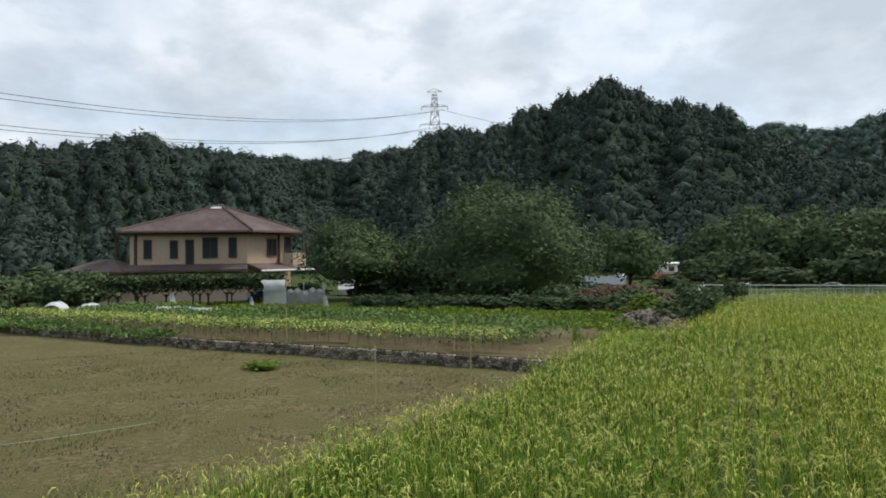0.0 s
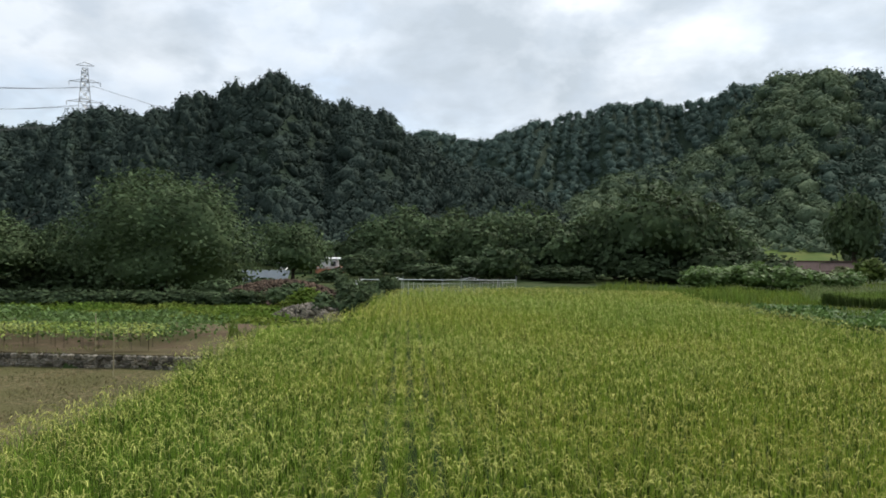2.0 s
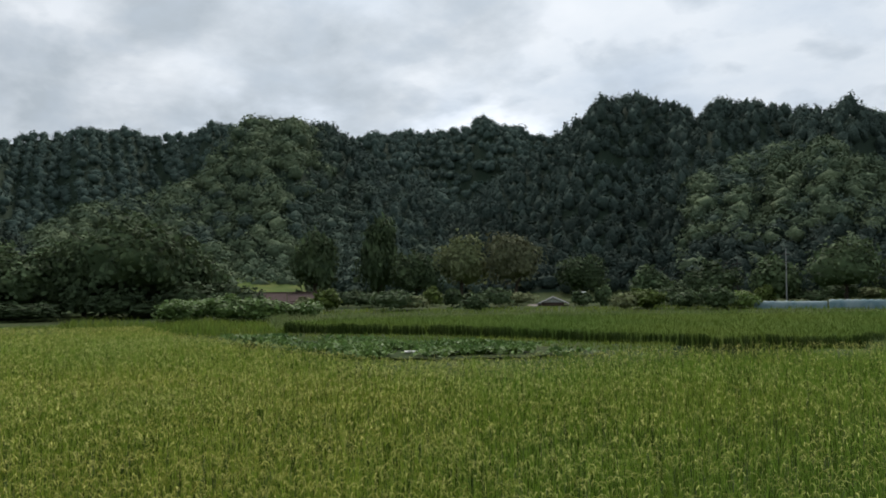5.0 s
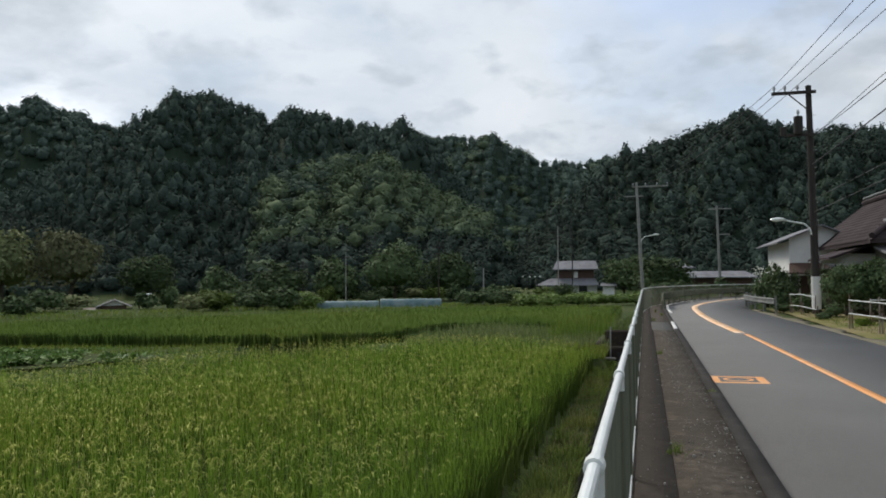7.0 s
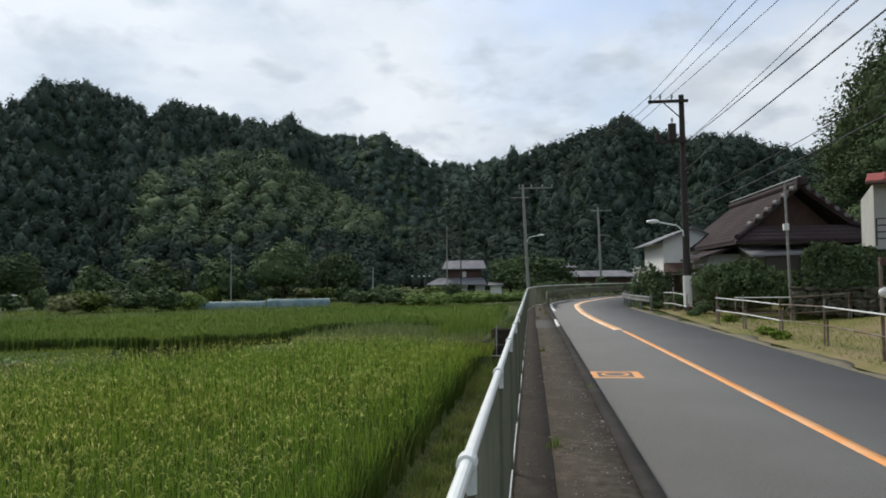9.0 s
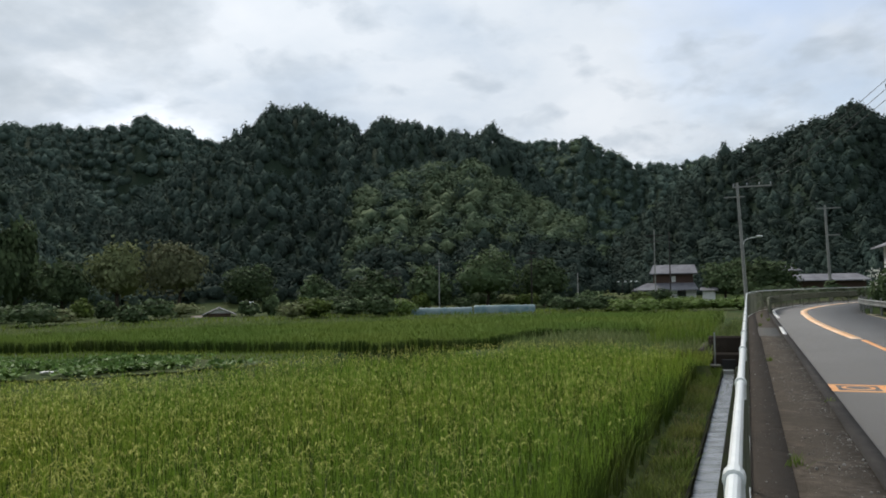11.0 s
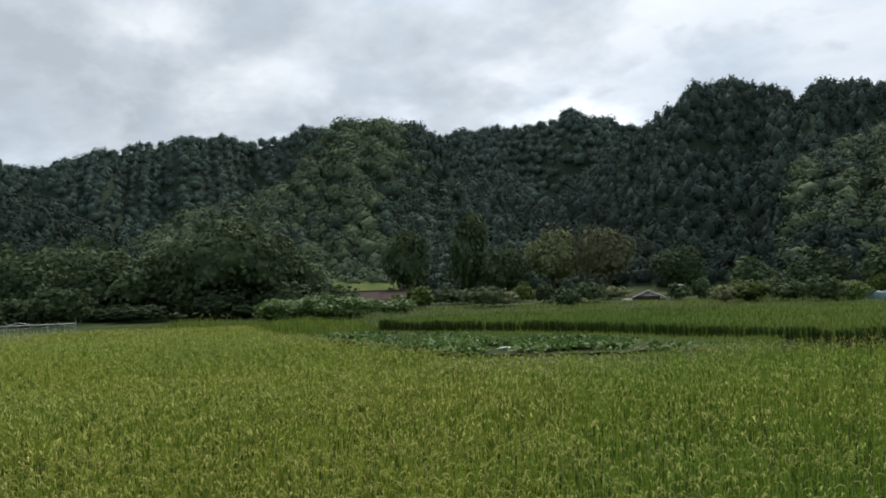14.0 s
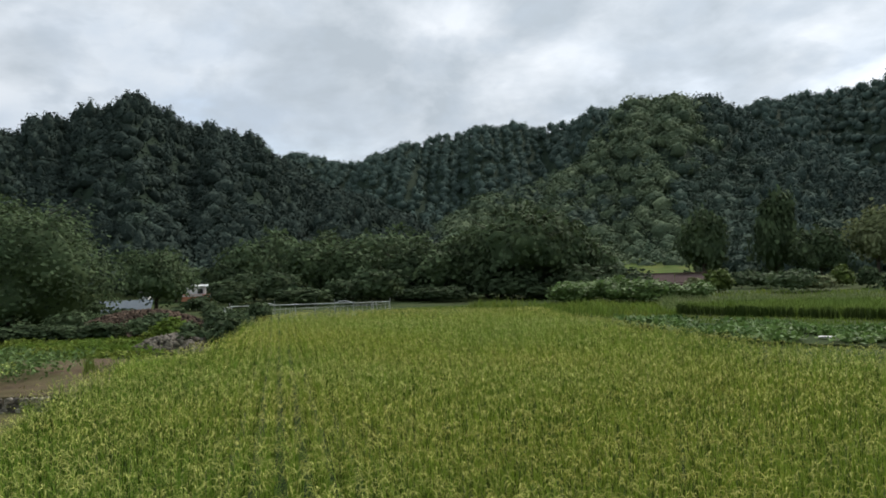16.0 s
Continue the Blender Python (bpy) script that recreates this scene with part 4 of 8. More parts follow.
def pipe_fence():
    ob = thing("pipe_fence", pose(0, 0, 0), "white steel pipe fence with grey wire net along the walkway", "fence")
    straight = [(-0.25, 0.55 + 2 * k) for k in range(-4, 18)]
    bent = [(-0.22, 36.55), (-0.12, 38.55), (0.02, 40.5), (0.2, 42.5), (0.5, 44.5), (0.95, 46.4), (1.5, 48.3), (2.2, 50.2), (2.9, 52), (3.8, 53.8), (4.8, 55.6), (5.9, 57.3), (7.1, 59), (8.4, 60.6)]
    bent = [p for p in bent if p[1] > straight[-1][1] + 0.5]
    posts = straight + bent
    rail0 = collar0 = post0 = net0 = None
    V, F = net_panel(1.94, 0.98)
    net_me = mesh_np("net", V, F, [M_NET])
    post_me = tubed(((0, 0, -0.25), (0, 0, 1.03), 0.022))
    post_ob = part("post", post_me, M_NET, ob)
    cbm = tubed(((0, -0.03, 1.05), (0, 0.03, 1.05), 0.029), n=12)
    tube(cbm, (0, 0, 0.97), (0, 0, 1.05), 0.027, n=10)
    collar_ob = part("collar", cbm, M_WHITE_PAINT, ob, "white clamp collar on the rail")
    for i, (x, y) in enumerate(posts):
        if i:
            for src in (post_ob, collar_ob):
                o = new(src.name.split(".")[0], src.data)
                o.parent = ob
                o.location = (x, y, 0)
        else:
            post_ob.location = collar_ob.location = (x, y, 0)
        if i + 1 < len(posts):
            x1, y1 = posts[i + 1]
            part("rail", tubed(((x, y, 1.05), (x1, y1, 1.05), 0.019), n=12), M_WHITE_PAINT, ob)
            part("bottom_wire", tubed(((x + 0.012, y, 0.055), (x1 + 0.012, y1, 0.055), 0.006), n=5), M_WHITE_PAINT, ob)
            o = new("net", net_me)
            o.parent = ob
            o.location = (x, y, 0.045)
            o.rotation_euler = (0, 0, -math.atan2(x1 - x, y1 - y))


pipe_fence()

M_DULLRAIL = mat("weathered_rail_paint", (0.22, 0.23, 0.22), (0.14, 0.15, 0.14), 3, 0.8, 0.6, (0.26, 0.26, 0.25), spec=0.15)
# far guard rail on the inside of the bend
rail = thing("guard_rail", pose(0, 0, 0), "weathered grey-white guard rail on the inside of the bend", "guard rail")
gp = bend([(36, 5.2), (38.5, 4.98), (42, 4.85), (45, 5.05), (48, 5.75), (52, 7.1), (57, 9.2), (62, 12)], 2.0)
for (x0, y0), (x1, y1) in zip(gp, gp[1:]):
    _bm = bmesh.new()
    for dz, rr in ((0.42, 0.055), (0.50, 0.035), (0.58, 0.055)):
        tube(_bm, (x0, y0, dz), (x1, y1, dz), rr, n=8)
    part("beam", _bm, M_DULLRAIL, rail)
    part("post", tubed(((x0 + 0.06, y0, -0.1), (x0 + 0.06, y0, 0.74), 0.045)), M_DULLRAIL, rail)
outer = thing("guard_rail", pose(0, 0, 0), "grey guard rail on the outside of the bend", "guard rail")
gp = bend([(40, 0.75), (46, 0.9), (50, 1.6), (54, 2.4), (58, 3.6), (62, 5.2), (67, 8)], 2.0)
for (x0, y0), (x1, y1) in zip(gp, gp[1:]):
    _bm = bmesh.new()
    for dz in (0.42, 0.55, 0.68):
        tube(_bm, (x0, y0, dz), (x1, y1, dz), 0.06, n=6)
    part("beam", _bm, M_NET, outer)
    part("post", tubed(((x0, y0, -0.1), (x0, y0, 0.75), 0.05)), M_NET, outer)


# ---- plants ----
def flat_leaves(name, rng_seed, x, y, z0, height, per, size, material, label, category, up=0.7, spread=0.25, parent=None):
    """Leafy low plants: per leaves at each of the plant places."""
    g = np.random.default_rng(rng_seed)
    n = len(x) * per
    px, py = np.repeat(x, per) + g.normal(0, spread, n), np.repeat(y, per) + g.normal(0, spread, n)
    pz = np.repeat(z0, per) + np.repeat(height, per) * np.sqrt(g.random(n))
    nrm = g.normal(0, 0.45, (n, 3)) + np.array([0, 0, up])
    v, f = leaf_quads(g, np.stack([px, py, pz], -1), nrm / np.linalg.norm(nrm, axis=1, keepdims=True), size)
    ob = new(name, mesh_np(name, v, f, [material]))
    if parent is None:
        return tagged(ob, label, category, kind="stuff")
    ob.parent = parent
    return ob


def grass_patch(name, seed, x, y, z, h, width, material, label, segs=2, lean=0.25):
    g = np.random.default_rng(seed)
    n = len(x)
    v, f = blades(np.stack([x, y, z], -1), h * g.uniform(0.5, 1.2, n), g.gamma(2, lean / 2, n), g.uniform(0, 0.3, n), width * g.uniform(0.6, 1.3, n), g.uniform(0, 6.28, n), segs)
    return tagged(new(name, mesh_np(name, v, f, [material])), label, "grass", kind="stuff")


def scatter_in(seed, poly, count):
    g = np.random.default_rng(seed)
    xs, ys_ = [p[0] for p in poly], [p[1] for p in poly]
    x, y = g.uniform(min(xs), max(xs), count * 4), g.uniform(min(ys_), max(ys_), count * 4)
    k = inside(x, y, poly)
    return x[k][:count], y[k][:count]


def limb_mesh(seed, height, crown_low, width, r0):
    """Tapered trunk with forked limbs, base at 0."""
    g = random.Random(seed)
    bm = bmesh.new()
    p, r = Vector((0, 0, -0.4)), r0
    steps = 5
    for i in range(steps):
        q = p + Vector((g.uniform(-0.06, 0.06) * height * 0.5, g.uniform(-0.06, 0.06) * height * 0.5, (height * 0.72 + 0.4) / steps))
        tube(bm, p, q, r, r * 0.82, n=8)
        if i >= 1:
            for _ in range(3):
                a = g.uniform(0, 6.28)
                reach = width * g.uniform(0.22, 0.38)
                m1 = q + Vector((math.cos(a) * reach * 0.5, math.sin(a) * reach * 0.5, reach * 0.35))
                e = m1 + Vector((math.cos(a + g.uniform(-0.5, 0.5)) * reach * 0.5, math.sin(a) * reach * 0.5, reach * 0.3))
                tube(bm, q, m1, r * 0.42, r * 0.25, n=6)
                tube(bm, m1, e, r * 0.25, r * 0.08, n=5)
        p, r = q, r * 0.82
    return bm


def tree(x, y, top, width, material, label, seed, leaf=0.25, lumps=16, per=120, low=0.12, flat=0.8, name="tree", group="", z=None):
    """One tree: trunk with limbs and a crown of many leaf sprays. top: height of its tip above the road's level."""
    z = gz(x, y) if z is None else z
    h = top - z
    ob = thing(name, pose(x, y, z, 0, 0, seed * 37 % 360), label, "tree", group)
    part("trunk", limb_mesh(seed, h, low, width, 0.03 * h + 0.04), M_BARK, ob)
    cv, cf = crown_mass(seed, lumps, 3, lumps * per * 3 // 5, leaf / width * 1.15, 0.42 if lumps > 15 else 0.5, 0.5, 0.0, 0.05, 0.75)
    cv[:, 2] /= np.percentile(cv[:, 2], 99)
    cv = cv * np.array([width, width, h * (1 - low)]) + np.array([0, 0, h * low])
    part_np("crown", cv, cf, material, ob)
    return ob


def bush(x, y, height, width, material, label, seed, leaf=0.14, lumps=7, per=60, name="bush", z=None, group=""):
    z = gz(x, y) if z is None else z
    ob = thing(name, pose(x, y, z), label, "bush", group)
    part("stem", tubed(((0, 0, -0.2), (0.05 * width, 0, height * 0.5), 0.03, 0.015), ((0, 0, -0.2), (-0.15 * width, 0.1 * width, height * 0.5), 0.025, 0.012), n=6), M_BARK, ob)
    cv, cf = crown_mass(seed, lumps + 3, 2, lumps * per * 3 // 4, leaf / width * 1.2, 0.5, 0.5, 0.0, 0.05, 0.6)
    cv = cv * np.array([width, width, height * 1.15]) - np.array([0, 0, 0.12 * height])
    part_np("foliage", cv, cf, material, ob)
    return ob


# yard trees beside the beige house
tree(-47.3, -10.3, 6.0, 12.4, M_LEAF, "broad dark green walnut tree with a rounded crown", 3, 0.115, 40, 620, -0.12)
tree(-50.4, -22.0, 4.3, 9.0, M_LEAF, "low spreading dark green orchard tree", 4, 0.115, 28, 480, 0.04)
tree(-53.0, -18.2, 3.2, 6.0, M_LEAF2, "dark green orchard tree between larger ones", 5, 0.14, 16, 260, 0.0)
tree(-60.3, -3.8, 3.7, 6.2, M_LEAF, "small persimmon tree with light leaf tips", 6, 0.13, 17, 300, 0.02)
tree(-56.0, -12.5, 3.0, 6.0, M_LEAF2, "dark orchard tree behind the walnut", 7, 0.14, 14, 240, 0.0)
tree(-52.0, -16.0, 2.3, 5.0, M_LEAF2, "low dark fruit tree at the yard's edge", 8, 0.14, 14, 240, 0.0)

# entries nearer than 60 m are added bushes filling the shade under trees
for i, (az, d, h, w) in enumerate([(112.0, 66, 2.0, 4.5), (109.5, 64, 2.4, 5), (107.0, 62, 2.6, 5.5), (104.5, 63, 2.6, 5.5), (102.0, 62, 2.4, 5), (99.8, 63, 2.2, 4.5), (98.2, 66, 1.6, 4), (91.0, 68, 1.2, 3), (119.0, 57, 1.3, 4), (117.0, 58, 1.2, 3.6), (112.6, 56, 1.1, 3.4), (110.6, 55, 1.3, 4), (108.0, 54, 1.4, 4), (105.5, 54, 1.4, 4), (103.0, 54, 1.3, 4), (100.6, 54, 1.2, 3.6), (98.6, 56, 1.0, 3.2), (95.4, 57, 0.9, 3), (93.0, 56, 0.9, 3)]):
    bush(-d * math.sin(radians(az)), d * math.cos(radians(az)), h, w, M_LEAF2, "dark undergrowth by the orchard trees, some added for the shade under them", 250 + i, 0.2, 9, 110, group="orchard undergrowth")

# forest edge behind the near paddy: azimuth, skyline elevation, distance, width
EDGE = [(92.5, 1.0, 98, 8), (89.0, 0.9, 88, 6.5), (87.3, 2.1, 90, 9), (85.3, 3.2, 92, 10), (83.3, 2.4, 86, 8), (81.8, 3.1, 92, 10), (80.2, 2.2, 84, 8), (78.9, 2.7, 90, 9), (77.3, 3.3, 92, 10), (75.9, 2.0, 82, 8.5), (74.6, 2.6, 88, 9), (73.2, 2.1, 80, 8),
        (71.8, 3.0, 88, 10), (70.3, 3.0, 80, 9), (69.2, 4.0, 78, 9), (67.3, 4.5, 74, 10.5), (65.6, 3.9, 77, 8.5), (64.0, 3.0, 80, 7.5), (62.8, 2.0, 84, 6), (61.9, 0.9, 86, 4)]
for i, (az, el, d, w) in enumerate(EDGE):
    x, y = -d * math.sin(radians(az)), d * math.cos(radians(az))
    m, lab = [(M_LEAF2, "dark broadleaf tree at the edge of the wood"), (M_LEAF, "broadleaf tree with mid-green crown at the wood's edge")][0 if i % 4 == 1 else 1]
    if i in (14, 15, 16):
        m, lab = M_LEAF2, "tall very dark evergreen tree by the paddy"
    tree(x, y, EYE + d * math.tan(radians(el)), w, m, lab, 20 + i, 0.24, 16, 190, 0.0, group="trees at the wood's edge")
for i, az in enumerate(np.arange(60, 89, 1.7)):
    d = 76 + 5 * math.sin(i * 2.1)
    if 66 < az < 70:
        d = 71
    bush(-d * math.sin(radians(az)), d * math.cos(radians(az)), 2.6 + 1.2 * math.sin(i * 1.3), 6.0, M_LEAF2, "dense dark undergrowth shrub at the wood's edge", 60 + i, 0.24, 9, 110, group="undergrowth shrubs")

# pale trees and shrubs beyond the far paddy
tree(-76.5, 78.5, 8.0, 8.5, M_PALE, "pale yellowing broad tree beyond the fields", 90, 0.25, 15, 190, 0.08, 0.6)
M_PALETREE = mat("greyed_tree_leaf", (0.105, 0.118, 0.062), (0.150, 0.158, 0.085), 0.5, 0.8, 0.2, (0.118, 0.126, 0.066), island=0.4, thin=0.2, spec=0.06)
tree(-70.5, 83.0, 8.0, 9.5, M_PALETREE, "pale green spreading tree beyond the fields", 91, 0.25, 16, 200, 0.08, 0.6)
tree(-64.0, 90.0, 5.0, 8.0, M_LEAF2, "dark shade tree beyond the fields", 92, 0.25, 14, 190, 0.05)
tree(-88.0, 62.0, 8.5, 7.5, M_LEAF2, "tall dark cedar-like tree behind the shed", 93, 0.25, 14, 190, 0.0)
tree(-84.0, 70.0, 10.5, 7.0, M_LEAF2, "tall dark tree behind the shed", 94, 0.25, 14, 190, 0.0)
for i in range(34):
    az = 4.5 + i * 1.55
    d = 84 + 8 * math.sin(i * 1.7) if az > 24 else 92 + 6 * math.sin(i * 1.7)
    if 35.5 < az < 39.6:
        continue
    if 13.5 < az < 22.5:
        d += 14
    x, y = -d * math.sin(radians(az)), d * math.cos(radians(az))
    k = i % 5
    bush(x, y, 1.5 + 1.1 * abs(math.sin(i * 1.9)), 4.0 + 1.5 * math.sin(i * 0.9), (M_LEAF, M_LEAF2, M_LEAF3, M_PALE, M_LEAF)[k], ("rounded green hedge shrub beyond the paddies", "dark hedge shrub beyond the paddies", "rounded green hedge shrub beyond the paddies", "light green overgrown shrub beyond the paddies", "dark hedge shrub beyond the paddies")[k], 120 + i, 0.2, 8, 100, group="hedge shrubs beyond the paddies")
for i, (az, d, top, w) in enumerate([(26.5, 96, 3.6, 7), (18.2, 104, 6.2, 11), (14.2, 108, 5.0, 8), (30.5, 100, 3.2, 6), (-1.0, 96, 4.0, 8), (1.5, 118, 4.8, 9), (47.5, 106, 5.5, 8), (22.5, 102, 4.2, 7)]):
    tree(-d * math.sin(radians(az)), d * math.cos(radians(az)), top, w, (M_LEAF2, M_LEAF)[i % 2], ("dark tree at the foot of the hill", "green tree at the foot of the hill")[i % 2], 160 + i, 0.25, 14, 170, 0.0)

# wooded slope on the far side of the road
for i, (az, el, d, w) in enumerate([(-18.2, 7.0, 70, 8), (-19.4, 9.5, 66, 8), (-20.4, 12.2, 62, 8), (-21.6, 14.6, 60, 9), (-22.9, 16.5, 58, 9), (-24.2, 18, 57, 9), (-20.0, 6.5, 52, 7), (-21.8, 9.0, 50, 8), (-23.6, 11, 49, 8), (-17.0, 4.6, 72, 8), (-25.5, 14, 50, 9), (-14.5, 3.6, 90, 8), (-12.2, 3.2, 96, 8), (-22.6, 6.4, 42, 6), (-24.6, 7.5, 40, 6), (-20.2, 4.9, 44, 5)]):
    az -= 2.3
    tree(-d * math.sin(radians(az)), d * math.cos(radians(az)), EYE + d * math.tan(radians(el * 0.93)), w, (M_LEAF if i in (13, 15) else M_LEAF2), "tree on the wooded slope behind the houses", 200 + i, 0.11, 24, 360, 0.03, group="trees on the roadside slope")


# ---- fields on the house side ----
def field_sheet(name, poly, z, material, label, step=0.7, rough=0.03):
    """A gently uneven field surface over a polygon."""
    xs, ys_ = [p[0] for p in poly], [p[1] for p in poly]
    ax, ay = np.arange(min(xs), max(xs) + step, step), np.arange(min(ys_), max(ys_) + step, step)
    X, Y = np.meshgrid(ax, ay, indexing="ij")
    Z = z + rough * wob(X, Y, 0.9, 4)
    n = len(ay)
    i, j = np.meshgrid(np.arange(len(ax) - 1), np.arange(n - 1), indexing="ij")
    i, j = i.ravel(), j.ravel()
    k = inside(ax[i] + step / 2, ay[j] + step / 2, poly)
    i, j = i[k], j[k]
    f = np.stack([i * n + j, (i + 1) * n + j, (i + 1) * n + j + 1, i * n + j + 1], -1)
    ob = new(name, mesh_np(name, np.stack([X.ravel(), Y.ravel(), Z.ravel()], -1), f, [material], smooth=True))
    return tagged(ob, label, "field", kind="structure")


FALLOW_BIG = [(-2.0, -4.2), (-4.9, -3.6), (-8.2, -2.7), (-11.5, -2.0), (-15.7, -1.1), (-18.6, -0.4), (-18.95, -4.2), (-20.9, -11.2), (-21.8, -15.4), (-24.0, -22.2), (-26.3, -30.5), (-1.2, -30.5)]
field_sheet("fallow_field", FALLOW_BIG, -1.2, M_FALLOW, "mown brown-green fallow field", 0.5, 0.025)
CROP_BIG = [(-19.4, -2.0), (-19.7, -4.2), (-21.6, -11.2), (-22.5, -15.4), (-24.8, -22.2), (-27.2, -30.5), (-35.4, -28.8), (-32, -16), (-26.4, -2.6)]
field_sheet("crop_bed", CROP_BIG, -0.91, M_SOIL, "bare brown soil of the vegetable terrace", 0.5, 0.03)
field_sheet("gourd_bed", MELON, -0.30, M_EARTH, "low soil bed of the gourd patch", 0.5, 0.03)

x, y = scatter_in(301, FALLOW_BIG, 90000)
near = (np.hypot(x, y) < 26) & (wob(x, y, 0.5, 3) + 0.5 * wob(x, y, 2.3, 5) > -0.2)
grass_patch("fallow_grass", 302, x[near], y[near], np.full(near.sum(), -1.205), 0.05, 0.02, mat("mown_stubble", (0.22, 0.165, 0.088), (0.085, 0.100, 0.034), 1.1, 0.9, 0.3, (0.12, 0.115, 0.05), island=0.5, thin=0.3, spec=0.05), "short mown grass and stubble on the fallow field", 1, 0.9)
x, y = scatter_in(303, [(-4.0, -4.2), (-8, -3.4), (-12, -2.4), (-20, -0.9), (-20.4, -2.6), (-12, -4.4), (-8, -5.4), (-4.0, -6.2)], 5000)
grass_patch("edge_grass", 304, x, y, np.full(len(x), -1.21), 0.22, 0.025, M_GRASS, "green grass at the paddy's edge", 2)

# strip of weeds between paddy and channel
g = np.random.default_rng(305)
M_BANK = mat("bank_grass_blade", (0.150, 0.200, 0.042), (0.090, 0.138, 0.032), 1.4, 0.85, 0.5, (0.190, 0.200, 0.058), island=0.5, thin=0.25, spec=0.05)
x, y = g.uniform(-1.50, -0.945, 15000), g.uniform(-6, 23, 15000)
clump = wob(x, y, 0.32, 2) + 0.6 * wob(x, y, 1.1, 5)
keep = g.random(15000) < 0.55 + 0.6 * clump
x, y, clump = x[keep], y[keep], clump[keep]
grass_patch("bank_grass", 306, x, y, np.full(len(x), -0.89), np.clip(0.17 + 0.14 * clump, 0.05, 0.42), 0.012, M_BANK, "rough clumpy green grass on the channel bank", 2, 0.55)
x, y = g.uniform(-1.5, -1.0, 4500), g.uniform(-6, 23, 4500)
grass_patch("bank_grass", 307, x, y, np.full(len(x), -0.89), 0.12, 0.012, M_DRY, "dry straw among the bank grass", 2, 0.9)
bank = new("bank", strip_mesh("bank", [(-1.95, v) for v in np.arange(-8, 24, 1.0)], [(-0.932, v) for v in np.arange(-8, 24, 1.0)], -1.3, -0.88, M_EARTH))
tagged(bank, "earth bank between paddy and channel", "bank", kind="structure")

# tall weeds between the two paddies
WEEDS = polar((17, 24.2), (14, 24.4), (9, 23.9), (5, 22.4), (3.0, 24.5), (2.6, 34), (6.6, 31.5), (10.4, 32), (14, 31), (17.5, 27))
x, y = scatter_in(308, WEEDS, 9000)
grass_patch("tall_weeds", 309, x, y, np.full(len(x), -0.75), 0.60 + 0.2 * wob(x, y, 1.1, 4), 0.04, M_WEED, "tall light green weeds between the paddies", 2, 0.35)
x, y = scatter_in(310, [(-1.4, 27), (-3.2, 26), (-3.6, 33), (-1.4, 36)], 2600)
grass_patch("tall_weeds", 311, x, y, np.full(len(x), -0.75), 0.9, 0.03, M_GRASS, "tall grassy weeds beside the fence", 2, 0.3)
for seed, poly, count, tall, m in ((341, [(-2.0, 20.6), (-1.15, 20.6), (-1.0, 22.4), (-1.62, 23.7), (-2.8, 23.7)], 1500, 0.22, M_GRASS), (343, [(-1.38, 27.2), (-0.4, 27.2), (-0.3, 40), (-1.0, 40)], 1600, 0.55, M_WEED), (345, [(-3.6, 36), (-0.8, 36), (-0.5, 52), (-3.4, 52)], 3200, 0.48, M_WEED)):
    x, y = scatter_in(seed, poly, count)
    grass_patch("tall_weeds", seed + 1, x, y, ground_z(x, y), tall + 0.35 * tall * wob(x, y, 0.8, 4), 0.03, m, "rough weeds on the ground by the sluice and fence", 2, 0.4)
# grassy bund round the gourds, verge beside and beyond them
x, y = scatter_in(312, BUND, 26000)
free = ~inside(x, y, RICE_NEAR) & ~inside(x, y, RICE_FAR) & ~inside(x, y, MELON)
x, y = x[free], y[free]
grass_patch("verge_grass", 313, x, y, ground_z(x, y), 0.13 + 0.05 * wob(x, y, 2.5, 2), 0.03, M_GRASS, "short pale grass on the bund round the gourds", 1, 0.5)
x, y = scatter_in(314, polar((58, 38.0), (52, 39.9), (46.6, 40.5), (41, 41.7), (31, 42.7), (20.8, 45.1), (12, 49.1), (1.8, 50.4), (1.8, 54), (12, 54), (22, 53), (31, 52), (41, 52), (48, 52), (58, 50)), 15000)
grass_patch("verge_grass", 315, x, y, np.full(len(x), -0.95), 0.74 + 0.10 * wob(x, y, 2.2, 6), 0.05, M_WEED, "tall grass beyond the far paddy", 2, 0.4)
x, y = scatter_in(319, polar((56, 62), (40, 64), (22, 64), (4, 64), (4, 92), (22, 92), (40, 86), (56, 80)), 9000)
grass_patch("verge_grass", 329, x, y, ground_z(x, y) - 0.05, 0.34 + 0.14 * wob(x, y, 3, 7), 0.10, M_GRASS, "rough grass and weeds at the foot of the hedges", 2, 0.4)

x, y = scatter_in(333, polar((56, 37), (60, 33), (66, 35), (72, 42), (70, 52), (64, 62), (55, 60), (53, 46)), 9000)
grass_patch("verge_grass", 334, x, y, ground_z(x, y) - 0.03, 0.5 + 0.22 * wob(x, y, 2.0, 8), 0.055, M_GRASS, "rough tall weeds round the kudzu mounds", 2, 0.45)

